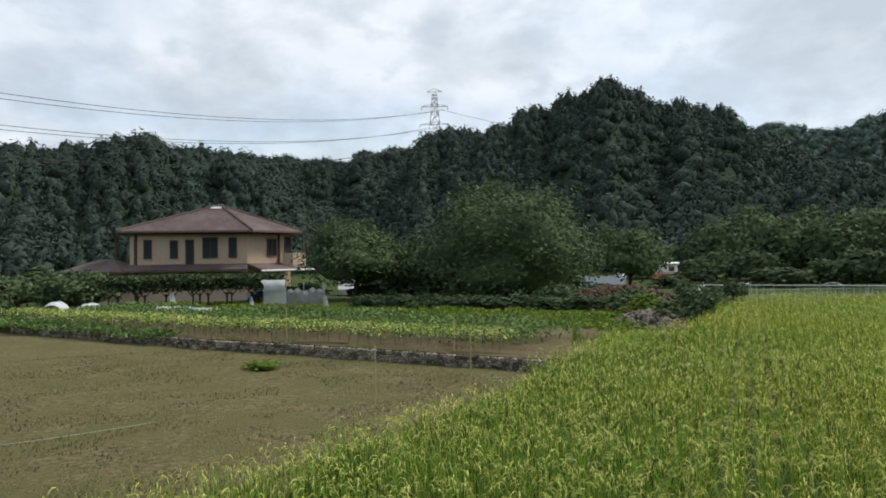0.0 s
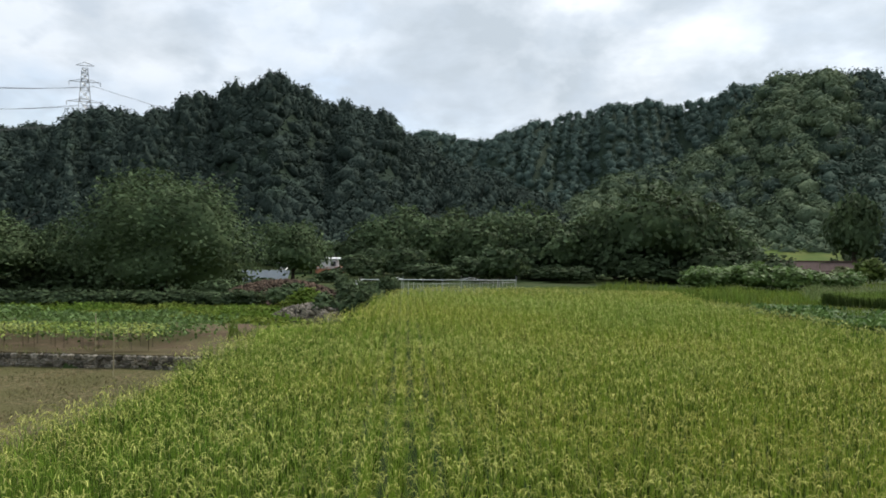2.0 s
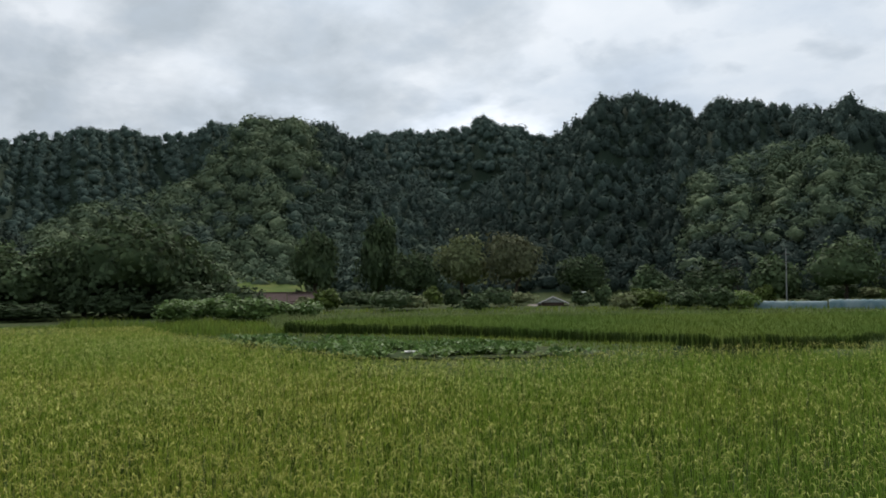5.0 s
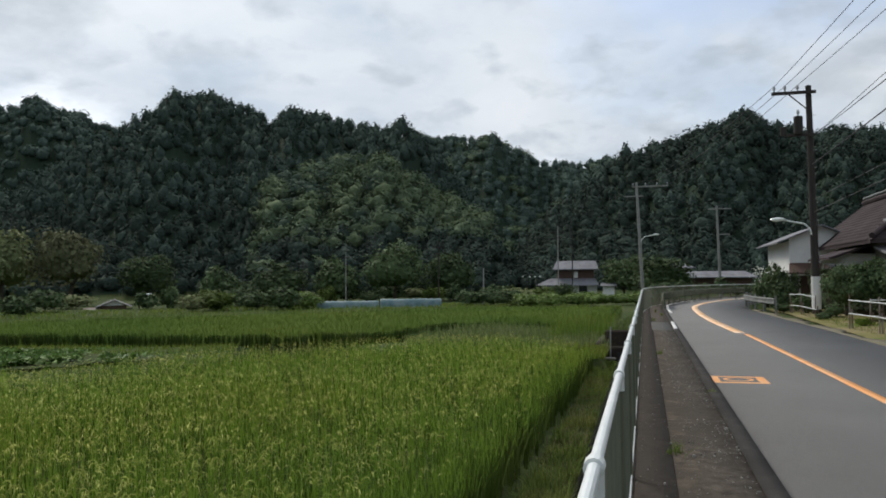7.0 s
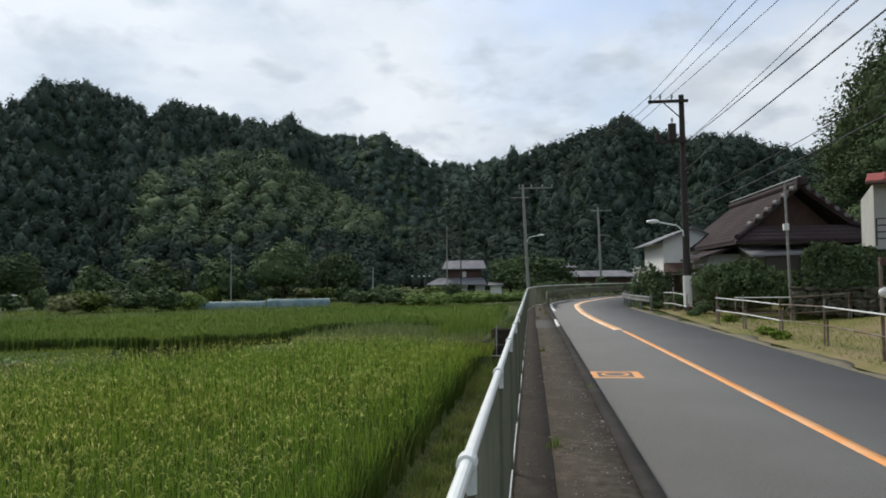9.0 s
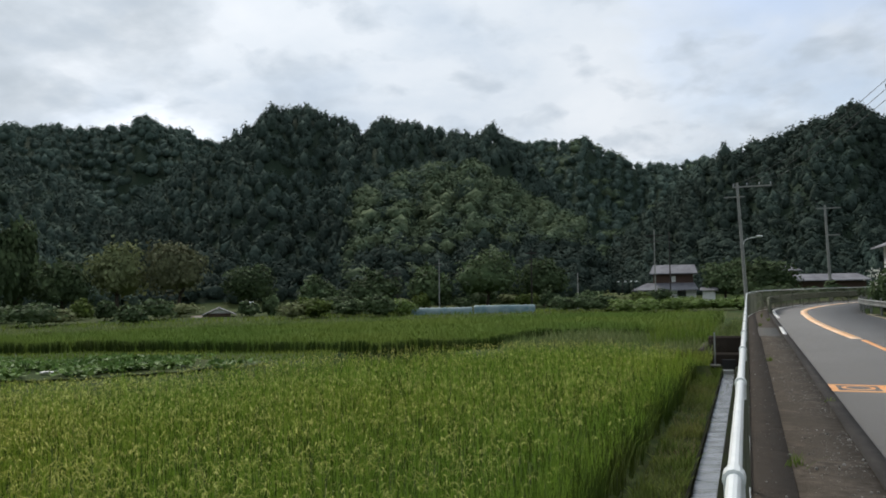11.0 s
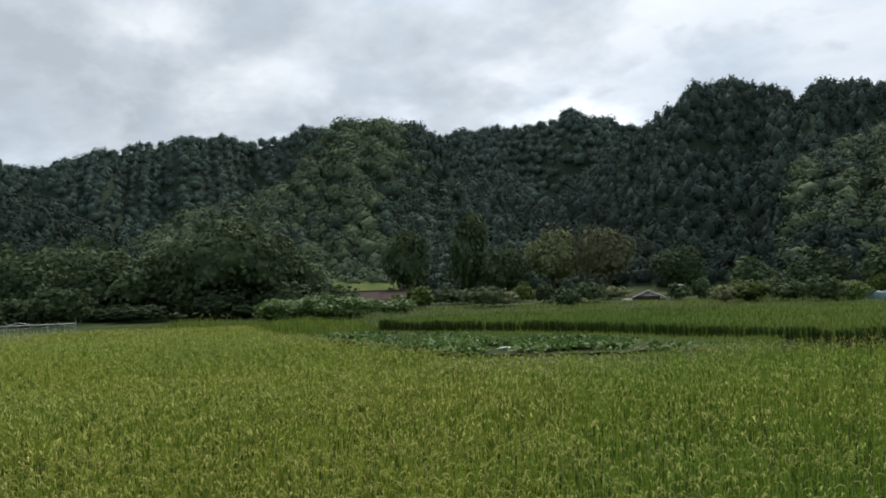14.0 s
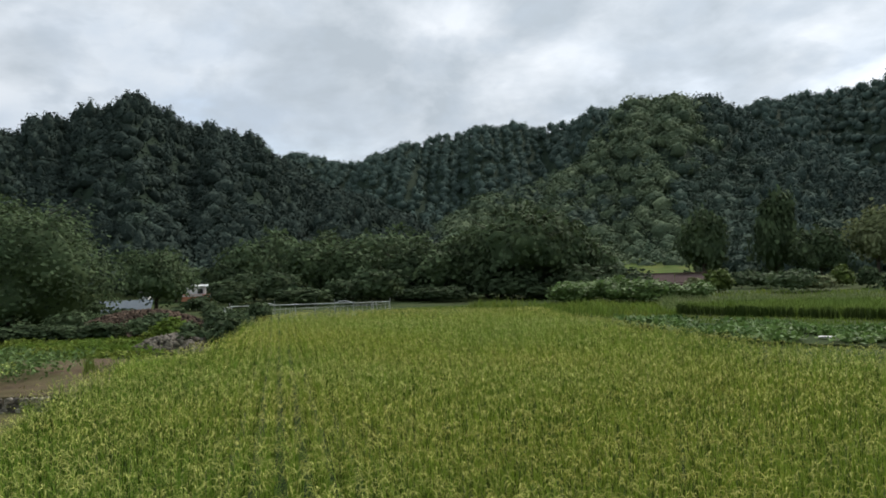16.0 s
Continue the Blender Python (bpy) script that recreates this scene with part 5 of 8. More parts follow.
# gourd patch
x, y = scatter_in(316, MELON, 1500)
keep = (wob(x, y, 0.9, 7) + 0.4 * wob(x, y, 0.35, 2) > -0.12) & (np.hypot(x, y) > 20.15 + 0.4 * wob(x, y, 0.8, 5))
flat_leaves("gourd_plants", 317, x[keep], y[keep], np.full(keep.sum(), -0.31), 0.14 + 0.14 * np.abs(wob(x[keep], y[keep], 0.8)), 17, 0.075, M_MELON, "sprawling grey-green gourd vines", "gourd vines", 0.9, 0.24)
for i, (ma, md, ml) in enumerate([(41.4, 20.6, 1.3), (43.6, 20.6, 0.9), (45.7, 20.65, 1.1), (47.6, 20.7, 0.6)]):
    mx, my = polar((ma, md))[0]
    film = thing("mulch_film", pose(mx, my, -0.25, 0, 0, ma), "strip of pale plastic mulch film in the gourd patch", "mulch film", "mulch films")
    part("film", slab([(ml * math.cos(k) * 0.5, 0.13 * math.sin(k) + 0.04 * math.sin(3 * k), 0.015 + 0.012 * math.sin(5 * k)) for k in np.linspace(0, 6.0, 14)], 0.02), M_MULCH, film)


# ---- vegetable terrace ----
def along(t, off=0.0):
    """Point on the terrace edge at t metres from its paddy end, off metres inward."""
    knots = [(-18.6, -2.8), (-18.95, -4.2), (-20.9, -11.2), (-21.8, -15.4), (-24.0, -22.2), (-26.4, -30.5)]
    run = 0.0
    for a, b in zip(knots, knots[1:]):
        d = math.dist(a, b)
        if t <= run + d or b is knots[-1]:
            k = (t - run) / d
            ux, uy = (b[0] - a[0]) / d, (b[1] - a[1]) / d
            return a[0] + (b[0] - a[0]) * k + uy * off, a[1] + (b[1] - a[1]) * k - ux * off
        run += d


tx, ty, tz = [], [], []
for row in range(7):
    off = 0.65 + row * 0.72
    for t in np.arange(2.1 + 0.35 * (row == 3) + 0.2 * math.sin(row * 2.7), 26, 0.42):
        a, b = along(t, off)
        tx.append(a), ty.append(b), tz.append(row)
tx, ty, tz = np.array(tx), np.array(ty), np.array(tz)
front = tz < 1.5
gg = np.random.default_rng(320)
tx, ty = tx + gg.normal(0, 0.06, len(tx)), ty + gg.normal(0, 0.06, len(ty))
flat_leaves("bean_leaves", 321, tx[front], ty[front], np.full(front.sum(), -0.58), np.full(front.sum(), 0.30), 46, 0.044, M_BEAN, "yellowing bean plants in a front row", "bean plants", 0.9, 0.19)
back = tz >= 2
flat_leaves("bean_leaves", 322, tx[back], ty[back], np.full(back.sum(), -0.85), 0.44 + 0.14 * wob(tx[back], ty[back], 1.1, 3), 44, 0.060, M_CROP, "green bean plants in rows behind", "bean plants", 0.8, 0.24)
V, F, off = [], [], 0
for a, b in zip(tx[front], ty[front]):
    for k in range(1):
        ox, oy = gg.uniform(-0.12, 0.12, 2)
        r = 0.009
        q = np.array([(a + ox - r, b + oy, -0.85), (a + ox + r, b + oy, -0.85), (a + ox, b + oy + r, -0.85), (a + ox - r, b + oy, -0.28), (a + ox + r, b + oy, -0.28), (a + ox, b + oy + r, -0.28)])
        V.append(q), F.append(np.array([(0, 1, 4, 3), (1, 2, 5, 4), (2, 0, 3, 5)]) + off)
        off += 6
tagged(new("bean_stems", mesh_np("bean_stems", np.concatenate(V), np.concatenate(F), [M_BARK])), "thin brown stems of the front bean row", "stems", kind="stuff")
x, y = scatter_in(323, [(-27.0, -6), (-28.8, -12), (-31.0, -20.5), (-33.8, -28.6), (-35.0, -28.5), (-31.6, -16), (-28.2, -6)], 260)
flat_leaves("vegetable_leaves", 324, x, y, np.full(len(x), -0.84), 0.22 + 0.2 * np.abs(wob(x, y, 3.0)), 26, 0.09, M_CROP, "mixed green vegetable rows on the terrace", "vegetables", 0.8, 0.35)
x, y = scatter_in(3231, [(-28.0, -2), (-33, -14), (-37, -29), (-44, -33), (-41, -18), (-37.5, -2)], 1500)
flat_leaves("garden_weeds", 3241, x, y, ground_z(x, y), 0.25 + 0.25 * np.abs(wob(x, y, 2.0)), 12, 0.09, M_GRASS, "low green weeds and vegetables behind the terrace", "weeds", 0.7, 0.35)
x, y = scatter_in(325, [(-29.9, -20.4), (-31.0, -23.6), (-31.6, -23.4), (-30.5, -20.2)], 34)
flat_leaves("white_flowers", 326, x, y, np.full(len(x), -0.72), np.full(len(x), 0.2), 10, 0.07, M_PETAL, "bed of white flowers among the vegetables", "flowers", 0.9, 0.25)
x, y = scatter_in(327, [along(0.5, 0.1), along(10, 0.1), along(20, 0.1), along(27, 0.1), along(27, 1.6), along(20, 1.6), along(10, 1.6), along(0.5, 1.6)], 5200)
keep = wob(x, y, 0.8, 6) > -0.1
grass_patch("terrace_weeds", 328, x[keep], y[keep], np.full(keep.sum(), -0.92), 0.11, 0.018, M_DRY, "dry weeds and litter under the front bean row", 1, 0.6)
x, y = scatter_in(331, [along(14, -0.1), along(27.5, -0.1), along(27.5, 1.8), along(20, 1.2), along(14, 0.3)], 420)
flat_leaves("bank_weeds", 332, x, y, np.full(len(x), -1.0), 0.16 + 0.22 * np.abs(wob(x, y, 1.3)), 22, 0.06, M_CROP, "green weeds smothering the terrace edge", "weeds", 0.7, 0.2)
weed = bush(-17.9, -10.4, 0.28, 1.3, M_GRASS, "single green weed clump in the fallow field", 330, 0.06, 6, 60, name="weed_clump", z=-1.2)

x, y = scatter_in(335, [(-21.2, -3.0), (-24.6, -3.4), (-25.2, -1.2), (-21.4, -0.9)], 1500)
grass_patch("bank_grass", 336, x, y, ground_z(x, y), 0.55 + 0.12 * wob(x, y, 0.7, 3), 0.03, M_BANK, "dark tuft of grass between terrace and paddy", 2, 0.25)
# cord stakes
stake_tops = []
for i, (sx, sy, h) in enumerate([(-14.0, -5.7, 1.15), (-17.9, -4.9, 0.95), (-20.3, -6.0, 1.2), (-21.4, -11.6, 1.25), (-23.6, -17.2, 1.2), (-25.0, -21.0, 1.2), (-26.8, -25.5, 1.1)]):
    z = -1.2
    st = thing("garden_stake", pose(sx, sy, z), "thin pale bamboo stake standing by the fields", "stake", "field stakes")
    part("cane", tubed(((0, 0, -0.1), (0.02, 0.01, h), 0.014, 0.011), n=6), mat("bamboo_cane_%d" % i, (0.42, 0.36, 0.22), (0.36, 0.31, 0.19), 6, 0.7), st)
    stake_tops.append((sx + 0.02, sy + 0.01, z + h * 0.93))
cord = thing("cord", pose(0, 0, 0), "pale cord strung low across the fallow field", "cord")
wire("strand", (-10.6, -8.0, -0.92), (-6.0, -9.9, -0.62), 0.06, 0.003, M_MULCH, cord)


# ---- beige house ----
def window(parent, m, w, h, name="window", bars=1, sill=True):
    """Framed window on a wall plane: local x along the wall, z up, y outward."""
    win = new(name)
    win.parent = parent
    win.matrix_basis = m
    f = bmesh.new()
    t = 0.07
    box(f, -w / 2 - t, w / 2 + t, 0.0, 0.08, h, h + t)
    box(f, -w / 2 - t, w / 2 + t, 0.0, 0.10, -t, 0)
    box(f, -w / 2 - t, -w / 2, 0.0, 0.08, 0, h)
    box(f, w / 2, w / 2 + t, 0.0, 0.08, 0, h)
    for b in range(bars):
        bx = -w / 2 + w * (b + 1) / (bars + 1)
        box(f, bx - 0.025, bx + 0.025, 0.0, 0.06, 0, h)
    part("window_frame", f, M_TRIM, win)
    part("pane", boxed(-w / 2, w / 2, 0.005, 0.03, 0, h), M_GLASS, win)
    return win


def wall_frame(a, b):
    """Matrix at wall corner a with x running towards b and y pointing outward (to the right of a to b)."""
    ang = math.degrees(math.atan2(b[1] - a[1], b[0] - a[0]))
    return pose(a[0], a[1], 0, 0, 0, ang) @ pose(0, 0, 0, 0, 0, 0)


def prism(corners, z0, z1):
    bm = bmesh.new()
    lo, hi = [bm.verts.new((*c, z0)) for c in corners], [bm.verts.new((*c, z1)) for c in corners]
    n = len(corners)
    for i in range(n):
        bm.faces.new((lo[i], lo[(i + 1) % n], hi[(i + 1) % n], hi[i]))
    bm.faces.new(hi)
    bm.faces.new(lo[::-1])
    bmesh.ops.recalc_face_normals(bm, faces=bm.faces)
    return bm


def hip_roof(eaves, ze, ridge, zr, thick=0.18):
    """Roof from an eaves polygon up to a ridge of two points."""
    bm = bmesh.new()
    n = len(eaves)
    e = [bm.verts.new((*p, ze)) for p in eaves]
    u = [bm.verts.new((*p, ze - thick)) for p in eaves]
    r = [bm.verts.new((*p, zr)) for p in ridge]
    near = [min((0, 1), key=lambda k: math.dist(ridge[k], p)) for p in eaves]
    for i in range(n):
        j = (i + 1) % n
        if near[i] == near[j]:
            bm.faces.new((e[i], e[j], r[near[i]]))
        else:
            bm.faces.new((e[i], e[j], r[near[j]], r[near[i]]))
        bm.faces.new((u[i], u[j], e[j], e[i]))
    bm.faces.new(u[::-1])
    bmesh.ops.recalc_face_normals(bm, faces=bm.faces)
    return bm


hz = -1.55
house = thing("house", pose(0, 0, 0), "two-storey beige house with a brown hipped roof", "house")
# plan corners: wall_l, front corner, wall_r, then the back
HL, HC, HR = Vector((-45.6, -37.0)), Vector((-49.4, -30.0)), Vector((-53.2, -28.6))
away = Vector((-0.84, -0.50))
HB1, HB2 = HR + away * 6.5, HL + away * 10.0
plan = [tuple(p) for p in (HL, HC, HR, HB1, HB2)]
part("wall", prism(plan, hz, 3.55), M_BEIGE, house)
cen = (HL + HC + HR + HB1 + HB2) / 5
eaves = [tuple(p + (p - cen).normalized() * 0.95) for p in (HL, HC, HR, HB1, HB2)]
apex0, apex1 = Vector((-51.5, -33.6)), Vector((-52.9, -35.0))
roof = part("roof", hip_roof(eaves, 3.78, [tuple(apex0), tuple(apex1)], 5.85, 0.16), M_ROOF, house)
gut = bmesh.new()
for a, b in zip(eaves, eaves[1:] + eaves[:1]):
    tube(gut, (*a, 3.66), (*b, 3.66), 0.07, n=6)
part("gutter", gut, M_TRIM, house)
for a in (0, 1, 2):
    _bm = bmesh.new()
    tube(_bm, (*eaves[a], 3.82), (*apex0, 5.88), 0.08, n=6)
    part("hip_cap", _bm, M_ROOF, roof)
# standing seams on the two visible slopes
for a, b in ((0, 1), (1, 2)):
    A, B = Vector(eaves[a]), Vector(eaves[b])
    n = int((B - A).length / 0.55)
    _bm = bmesh.new()
    for k in range(1, n):
        p = A.lerp(B, k / n)
        tube(_bm, (p.x, p.y, 3.785), (*(p + (apex0 - p) * 0.96), 3.78 + 2.07 * 0.96 + 0.003), 0.012, n=4)
    part("seams", _bm, M_ROOF, roof)
_e0, _e1 = Vector((*eaves[0], 3.78)), Vector((*eaves[1], 3.78))
_ap = Vector((*apex0, 5.85))
_mid = _e0.lerp(_e1, 0.55)
_al = (_e1 - _e0).normalized()
_dn = (_mid - _ap).normalized()
_nr = _al.cross(_dn)
_nr = _nr if _nr.z > 0 else -_nr
_c0 = _ap + _dn * 0.45 + _nr * 0.07
part("skylight", slab([tuple(_c0 - _al * 0.36), tuple(_c0 + _al * 0.36), tuple(_c0 + _al * 0.36 + _dn * 0.4), tuple(_c0 - _al * 0.36 + _dn * 0.4)], 0.05), M_TARP, roof, "pale skylight near the ridge")
fwall = Vector(HC - HL)
flen = fwall.length
fang = math.degrees(math.atan2(fwall.y, fwall.x))
# positions are fractions along the front wall from its far corner


def on_front(s, z):
    p = HL.lerp(HC, s)
    return pose(p.x, p.y, z, 0, 0, fang + 180) @ pose(0, 0.004, 0)


for s, w, h, z, bars in ((0.15, 0.42, 1.2, 1.95, 0), (0.37, 0.42, 1.15, 1.95, 0), (0.505, 0.46, 2.2, 0.95, 0), (0.68, 0.92, 1.35, 1.95, 1), (0.875, 0.45, 1.3, 1.98, 0)):
    window(house, on_front(s, z - 0.05), w, h, bars=bars)
rw = HR - HC
rang = math.degrees(math.atan2(rw.y, rw.x))


def on_right(s, z):
    p = HC.lerp(HR, s)
    return pose(p.x, p.y, z, 0, 0, rang + 180) @ pose(0, 0.004, 0)


window(house, on_right(0.55, 2.0), 0.75, 1.15, bars=1)
window(house, on_right(0.93, 1.8), 0.5, 1.5, bars=0)
# timber corner posts
for p in (HL.lerp(HC, 0.05), HC.lerp(HR, 0.72)):
    part("corner_post", boxed(p.x - 0.09, p.x + 0.09, p.y - 0.09, p.y + 0.09, hz, 3.5), M_TRIM, house)
# balcony
part("balcony", prism([tuple(HC.lerp(HR, 0.72) + Vector((0.25, 0.45))), tuple(HR + Vector((0.2, 0.45))), tuple(HR + Vector((-0.1, 1.25))), tuple(HC.lerp(HR, 0.72) + Vector((0.0, 1.2)))], 0.95, 2.15), M_BEIGE, house, "beige balcony parapet")
part("balcony_post", boxed(HR.x - 0.15, HR.x - 0.05, HR.y + 1.0, HR.y + 1.1, 2.15, 3.6), M_TRIM, house)
# lower roofs round the ground floor
outw = Vector((0.84, 0.50))
low = [tuple(HL.lerp(HC, 0.02)), tuple(HC), tuple(HR + Vector((0.2, 1.4))), tuple(HR + Vector((0.9, 2.2))), tuple(HC + outw * 1.0), tuple(HL + outw * 0.8)]
part("lower_roof", slab([(*tuple(HL - (HC - HL) * 0.02), 1.42), (*tuple(HC), 1.42), (*tuple(HC + outw * 0.9), 1.04), (*tuple(HL - (HC - HL) * 0.1 + outw * 0.9), 1.04)], 0.14), M_ROOF, house)
part("lower_roof", slab([(*tuple(HC), 1.42), (*tuple(HR + Vector((0.0, 0.1))), 1.42), (*tuple(HR + Vector((-0.2, 2.0))), 0.98), (*tuple(HC + Vector((0.6, 1.5))), 0.98)], 0.14), M_ROOF, house)
part("fascia", tubed(((*tuple(HR + Vector((-0.2, 2.0))), 0.88), (*tuple(HC + Vector((0.6, 1.5))), 0.88), 0.08), n=6), M_WHITEWALL, house, "white fascia board")
part("porch_roof", hip_roof([tuple(HL + Vector((2.0, -4.4))), tuple(HL + Vector((1.2, 0.3))), tuple(HL + Vector((-2.0, 0.3))), tuple(HL + Vector((-2.0, -4.6)))], 0.98, [tuple(HL + Vector((0.2, -1.2))), tuple(HL + Vector((-0.2, -2.8)))], 1.85, 0.12), M_ROOF, house)
part("annex", prism([tuple(HL + Vector((1.0, -3.0))), tuple(HL + Vector((0.8, -0.1))), tuple(HL + Vector((-1.6, -0.1))), tuple(HL + Vector((-1.6, -3.2)))], hz, 0.95), M_BEIGE, house)
part("balcony_pillar", boxed(HL.x - 0.2, HL.x - 0.06, HL.y - 1.3, HL.y - 1.2, 0.6, 3.6), M_TRIM, house)

def draped(profile, x0, x1, nx, seed, ragged=0.0):
    """A wrinkled film hung over a cross-section of (y, z) points from x0 to x1."""
    V, F, k = [], [], len(profile)
    for i in range(nx + 1):
        x = x0 + (x1 - x0) * i / nx
        for j, (y, z) in enumerate(profile):
            q = 0.05 * noise.noise(Vector((x * 2.1, j * 0.6, seed))) + 0.02 * noise.noise(Vector((x * 6.3, j * 1.3, seed)))
            edge = ragged * noise.noise(Vector((j * 0.9, seed, 3.0))) if i == nx else 0
            V.append((x + edge, y * (1 + q), z + q))
    for i in range(nx):
        for j in range(k - 1):
            F.append((i * k + j, i * k + j + 1, (i + 1) * k + j + 1, (i + 1) * k + j))
    return V, F


# hedge-like row of vines on a frame in front of the house
vine = thing("vine_trellis", pose(0, 0, 0), "dark grape vines trained over a row of posts", "trellis")
rowA, rowB = Vector((-36.0, -30.6)), Vector((-42.6, -24.2))
px_, py_ = [], []
for k in range(14):
    p = rowA.lerp(rowB, k / 13)
    p = p + Vector((0.45 * math.sin(k * 2.7), -0.4 * math.sin(k * 2.7)))
    _bm = tubed(((p.x, p.y, -1.6), (p.x + 0.06 * math.sin(k * 5), p.y, -0.25), 0.07 + 0.025 * math.sin(k * 1.9), 0.05), n=6)
    for _s in (-1, 1):
        tube(_bm, (p.x, p.y, -0.45), (p.x + _s * 0.32, p.y - _s * 0.3, 0.05), 0.04, 0.025, n=5)
    part("post", _bm, M_BARK, vine)
pp = np.linspace(0, 1, 150)
vx = rowA.x + (rowB.x - rowA.x) * pp + gg.normal(0, 0.35, 150)
vy = rowA.y + (rowB.y - rowA.y) * pp + gg.normal(0, 0.35, 150)
flat_leaves("foliage", 340, vx, vy, -0.12 + 0.14 * np.sin(pp * 61) * np.sin(pp * 23), np.full(150, 0.86), 80, 0.10, M_LEAF2, "", "", 0.6, 0.35, parent=vine)
part("top_rail", tubed(((*rowA, 0.55), (*rowB, 0.55), 0.03), n=6), M_BARK, vine)
tarp = thing("tarpaulin", pose(-43.0, -25.6, -1.15, 0, 0, 55), "crumpled blue tarpaulin leaning under the vines", "tarpaulin")
_bm = bmesh.new()
bmesh.ops.create_grid(_bm, x_segments=8, y_segments=6, size=0.5)
for v in _bm.verts:
    v.co = Vector((v.co.x * 2.4, v.co.y * 0.8, 0.55 + v.co.x * 0.8 + 0.12 * math.sin(v.co.x * 9) + 0.1 * math.cos(v.co.y * 7)))
bmesh.ops.solidify(_bm, geom=_bm.faces[:], thickness=0.03)
part("cloth", _bm, M_BLUE, tarp)
for i, (sa_, sd, sz, sw, sh) in enumerate([(126.3, 36.0, 0.06, 0.26, 0.42), (121.0, 40.0, -0.40, 0.22, 0.42), (115.8, 44.0, -0.80, 0.34, 0.75)]):
    (sx, sy), = polar((sa_, sd))
    sc = thing("bird_scarer", pose(sx, sy, -1.25, 0, 0, sa_), "white cloth tied to a stake as bird scarer", "bird scarer", "bird scarers")
    part("stick", tubed(((0, 0, -0.1), (0, 0, sz + 1.25 + sh / 2), 0.015), n=5), M_BARK, sc)
    V, F = draped([(-0.06, 0), (-0.03, sh * 0.3), (0.02, sh * 0.7), (0.0, sh)], -sw / 2, sw / 2, 6, 7.0 + i)
    V = [(x_ * (0.45 + 0.55 * (1 - z_ / sh)) + 0.12 * (sh - z_), y_ + 0.02, z_ + sz + 1.25 - sh / 2) for x_, y_, z_ in V]
    part_np("cloth", V, F, M_TARP, sc, "hanging white cloth", smooth=True)

# film-covered garden shelter
shel = thing("plastic_shelter", pose(-42.0, -22.3, -1.25, 0, 0, -62) @ Matrix.Diagonal((0.98, 1.0, 1.12, 1)), "small torn plastic-film garden shelter", "garden shelter")
for px in (-1.7, -0.55, 0.6, 1.7):
    frame_bm = bmesh.new()
    for py in (-0.9, 0.9):
        tube(frame_bm, (px, py, 0), (px, py, 1.26), 0.025, n=6)
        tube(frame_bm, (px, py, 1.24), (px, 0, 1.5 if px > 0.2 else 1.3), 0.02, n=6)
    part("hoop", frame_bm, M_STEEL, shel)


_roof = [(-1.02, 0.95), (-1.0, 1.18), (-0.86, 1.36), (-0.5, 1.47), (0, 1.52), (0.5, 1.47), (0.86, 1.36), (1.0, 1.18), (1.02, 0.95)]
V, F = draped(_roof, 0.55, 1.85, 14, 1.0, 0.3)
part_np("roof_film", V, F, M_FILM, shel, "greyed white roof film", smooth=True)
for s0, seed in ((-1, 2.0), (1, 3.0)):
    V, F = draped([(s0 * 1.0, 0.02), (s0 * 0.99, 0.3), (s0 * 0.97, 0.6), (s0 * 0.98, 0.9), (s0 * 0.96, 1.12)], 0.5, 1.8, 8, seed)
    part_np("side_film", V, F, M_FILM, shel, "greyed white side film", smooth=True)
    V, F = draped([(s0 * 1.0, 0.02), (s0 * 0.99, 0.3), (s0 * 0.97, 0.6), (s0 * 0.98, 0.9)], -1.8, 0.46, 14, seed + 4)
    part_np("side_film", V, F, M_PLASTIC, shel, "clouded side film", smooth=True)
for px in (-1.82, 1.82):
    V, F = draped([(0.02, 0.02), (0.0, 0.4), (0.02, 0.8), (0.0, 1.2)], -0.96, 0.96, 10, px)
    part_np("end_film", [(px + b, a, c) for a, b, c in V], F, M_PLASTIC, shel, smooth=True)
for k in range(5):
    a_, b_ = -1.7 + k * 0.43, 1.0 + 0.10 * math.sin(k * 2.3)
    part("torn_strip", slab([(a_, 1.0, b_ - 0.14), (a_ + 0.16, 1.02, b_ + 0.03), (a_ + 0.40, 1.01, b_ - 0.04), (a_ + 0.26, 1.03, b_ - 0.16 - 0.08 * (k % 2))], 0.015), M_TARP, shel)
bush(-42.3, -21.7, 0.75, 1.5, M_LEAF2, "dark vegetable plants inside the film shelter", 349, 0.08, 6, 70, z=-1.25)


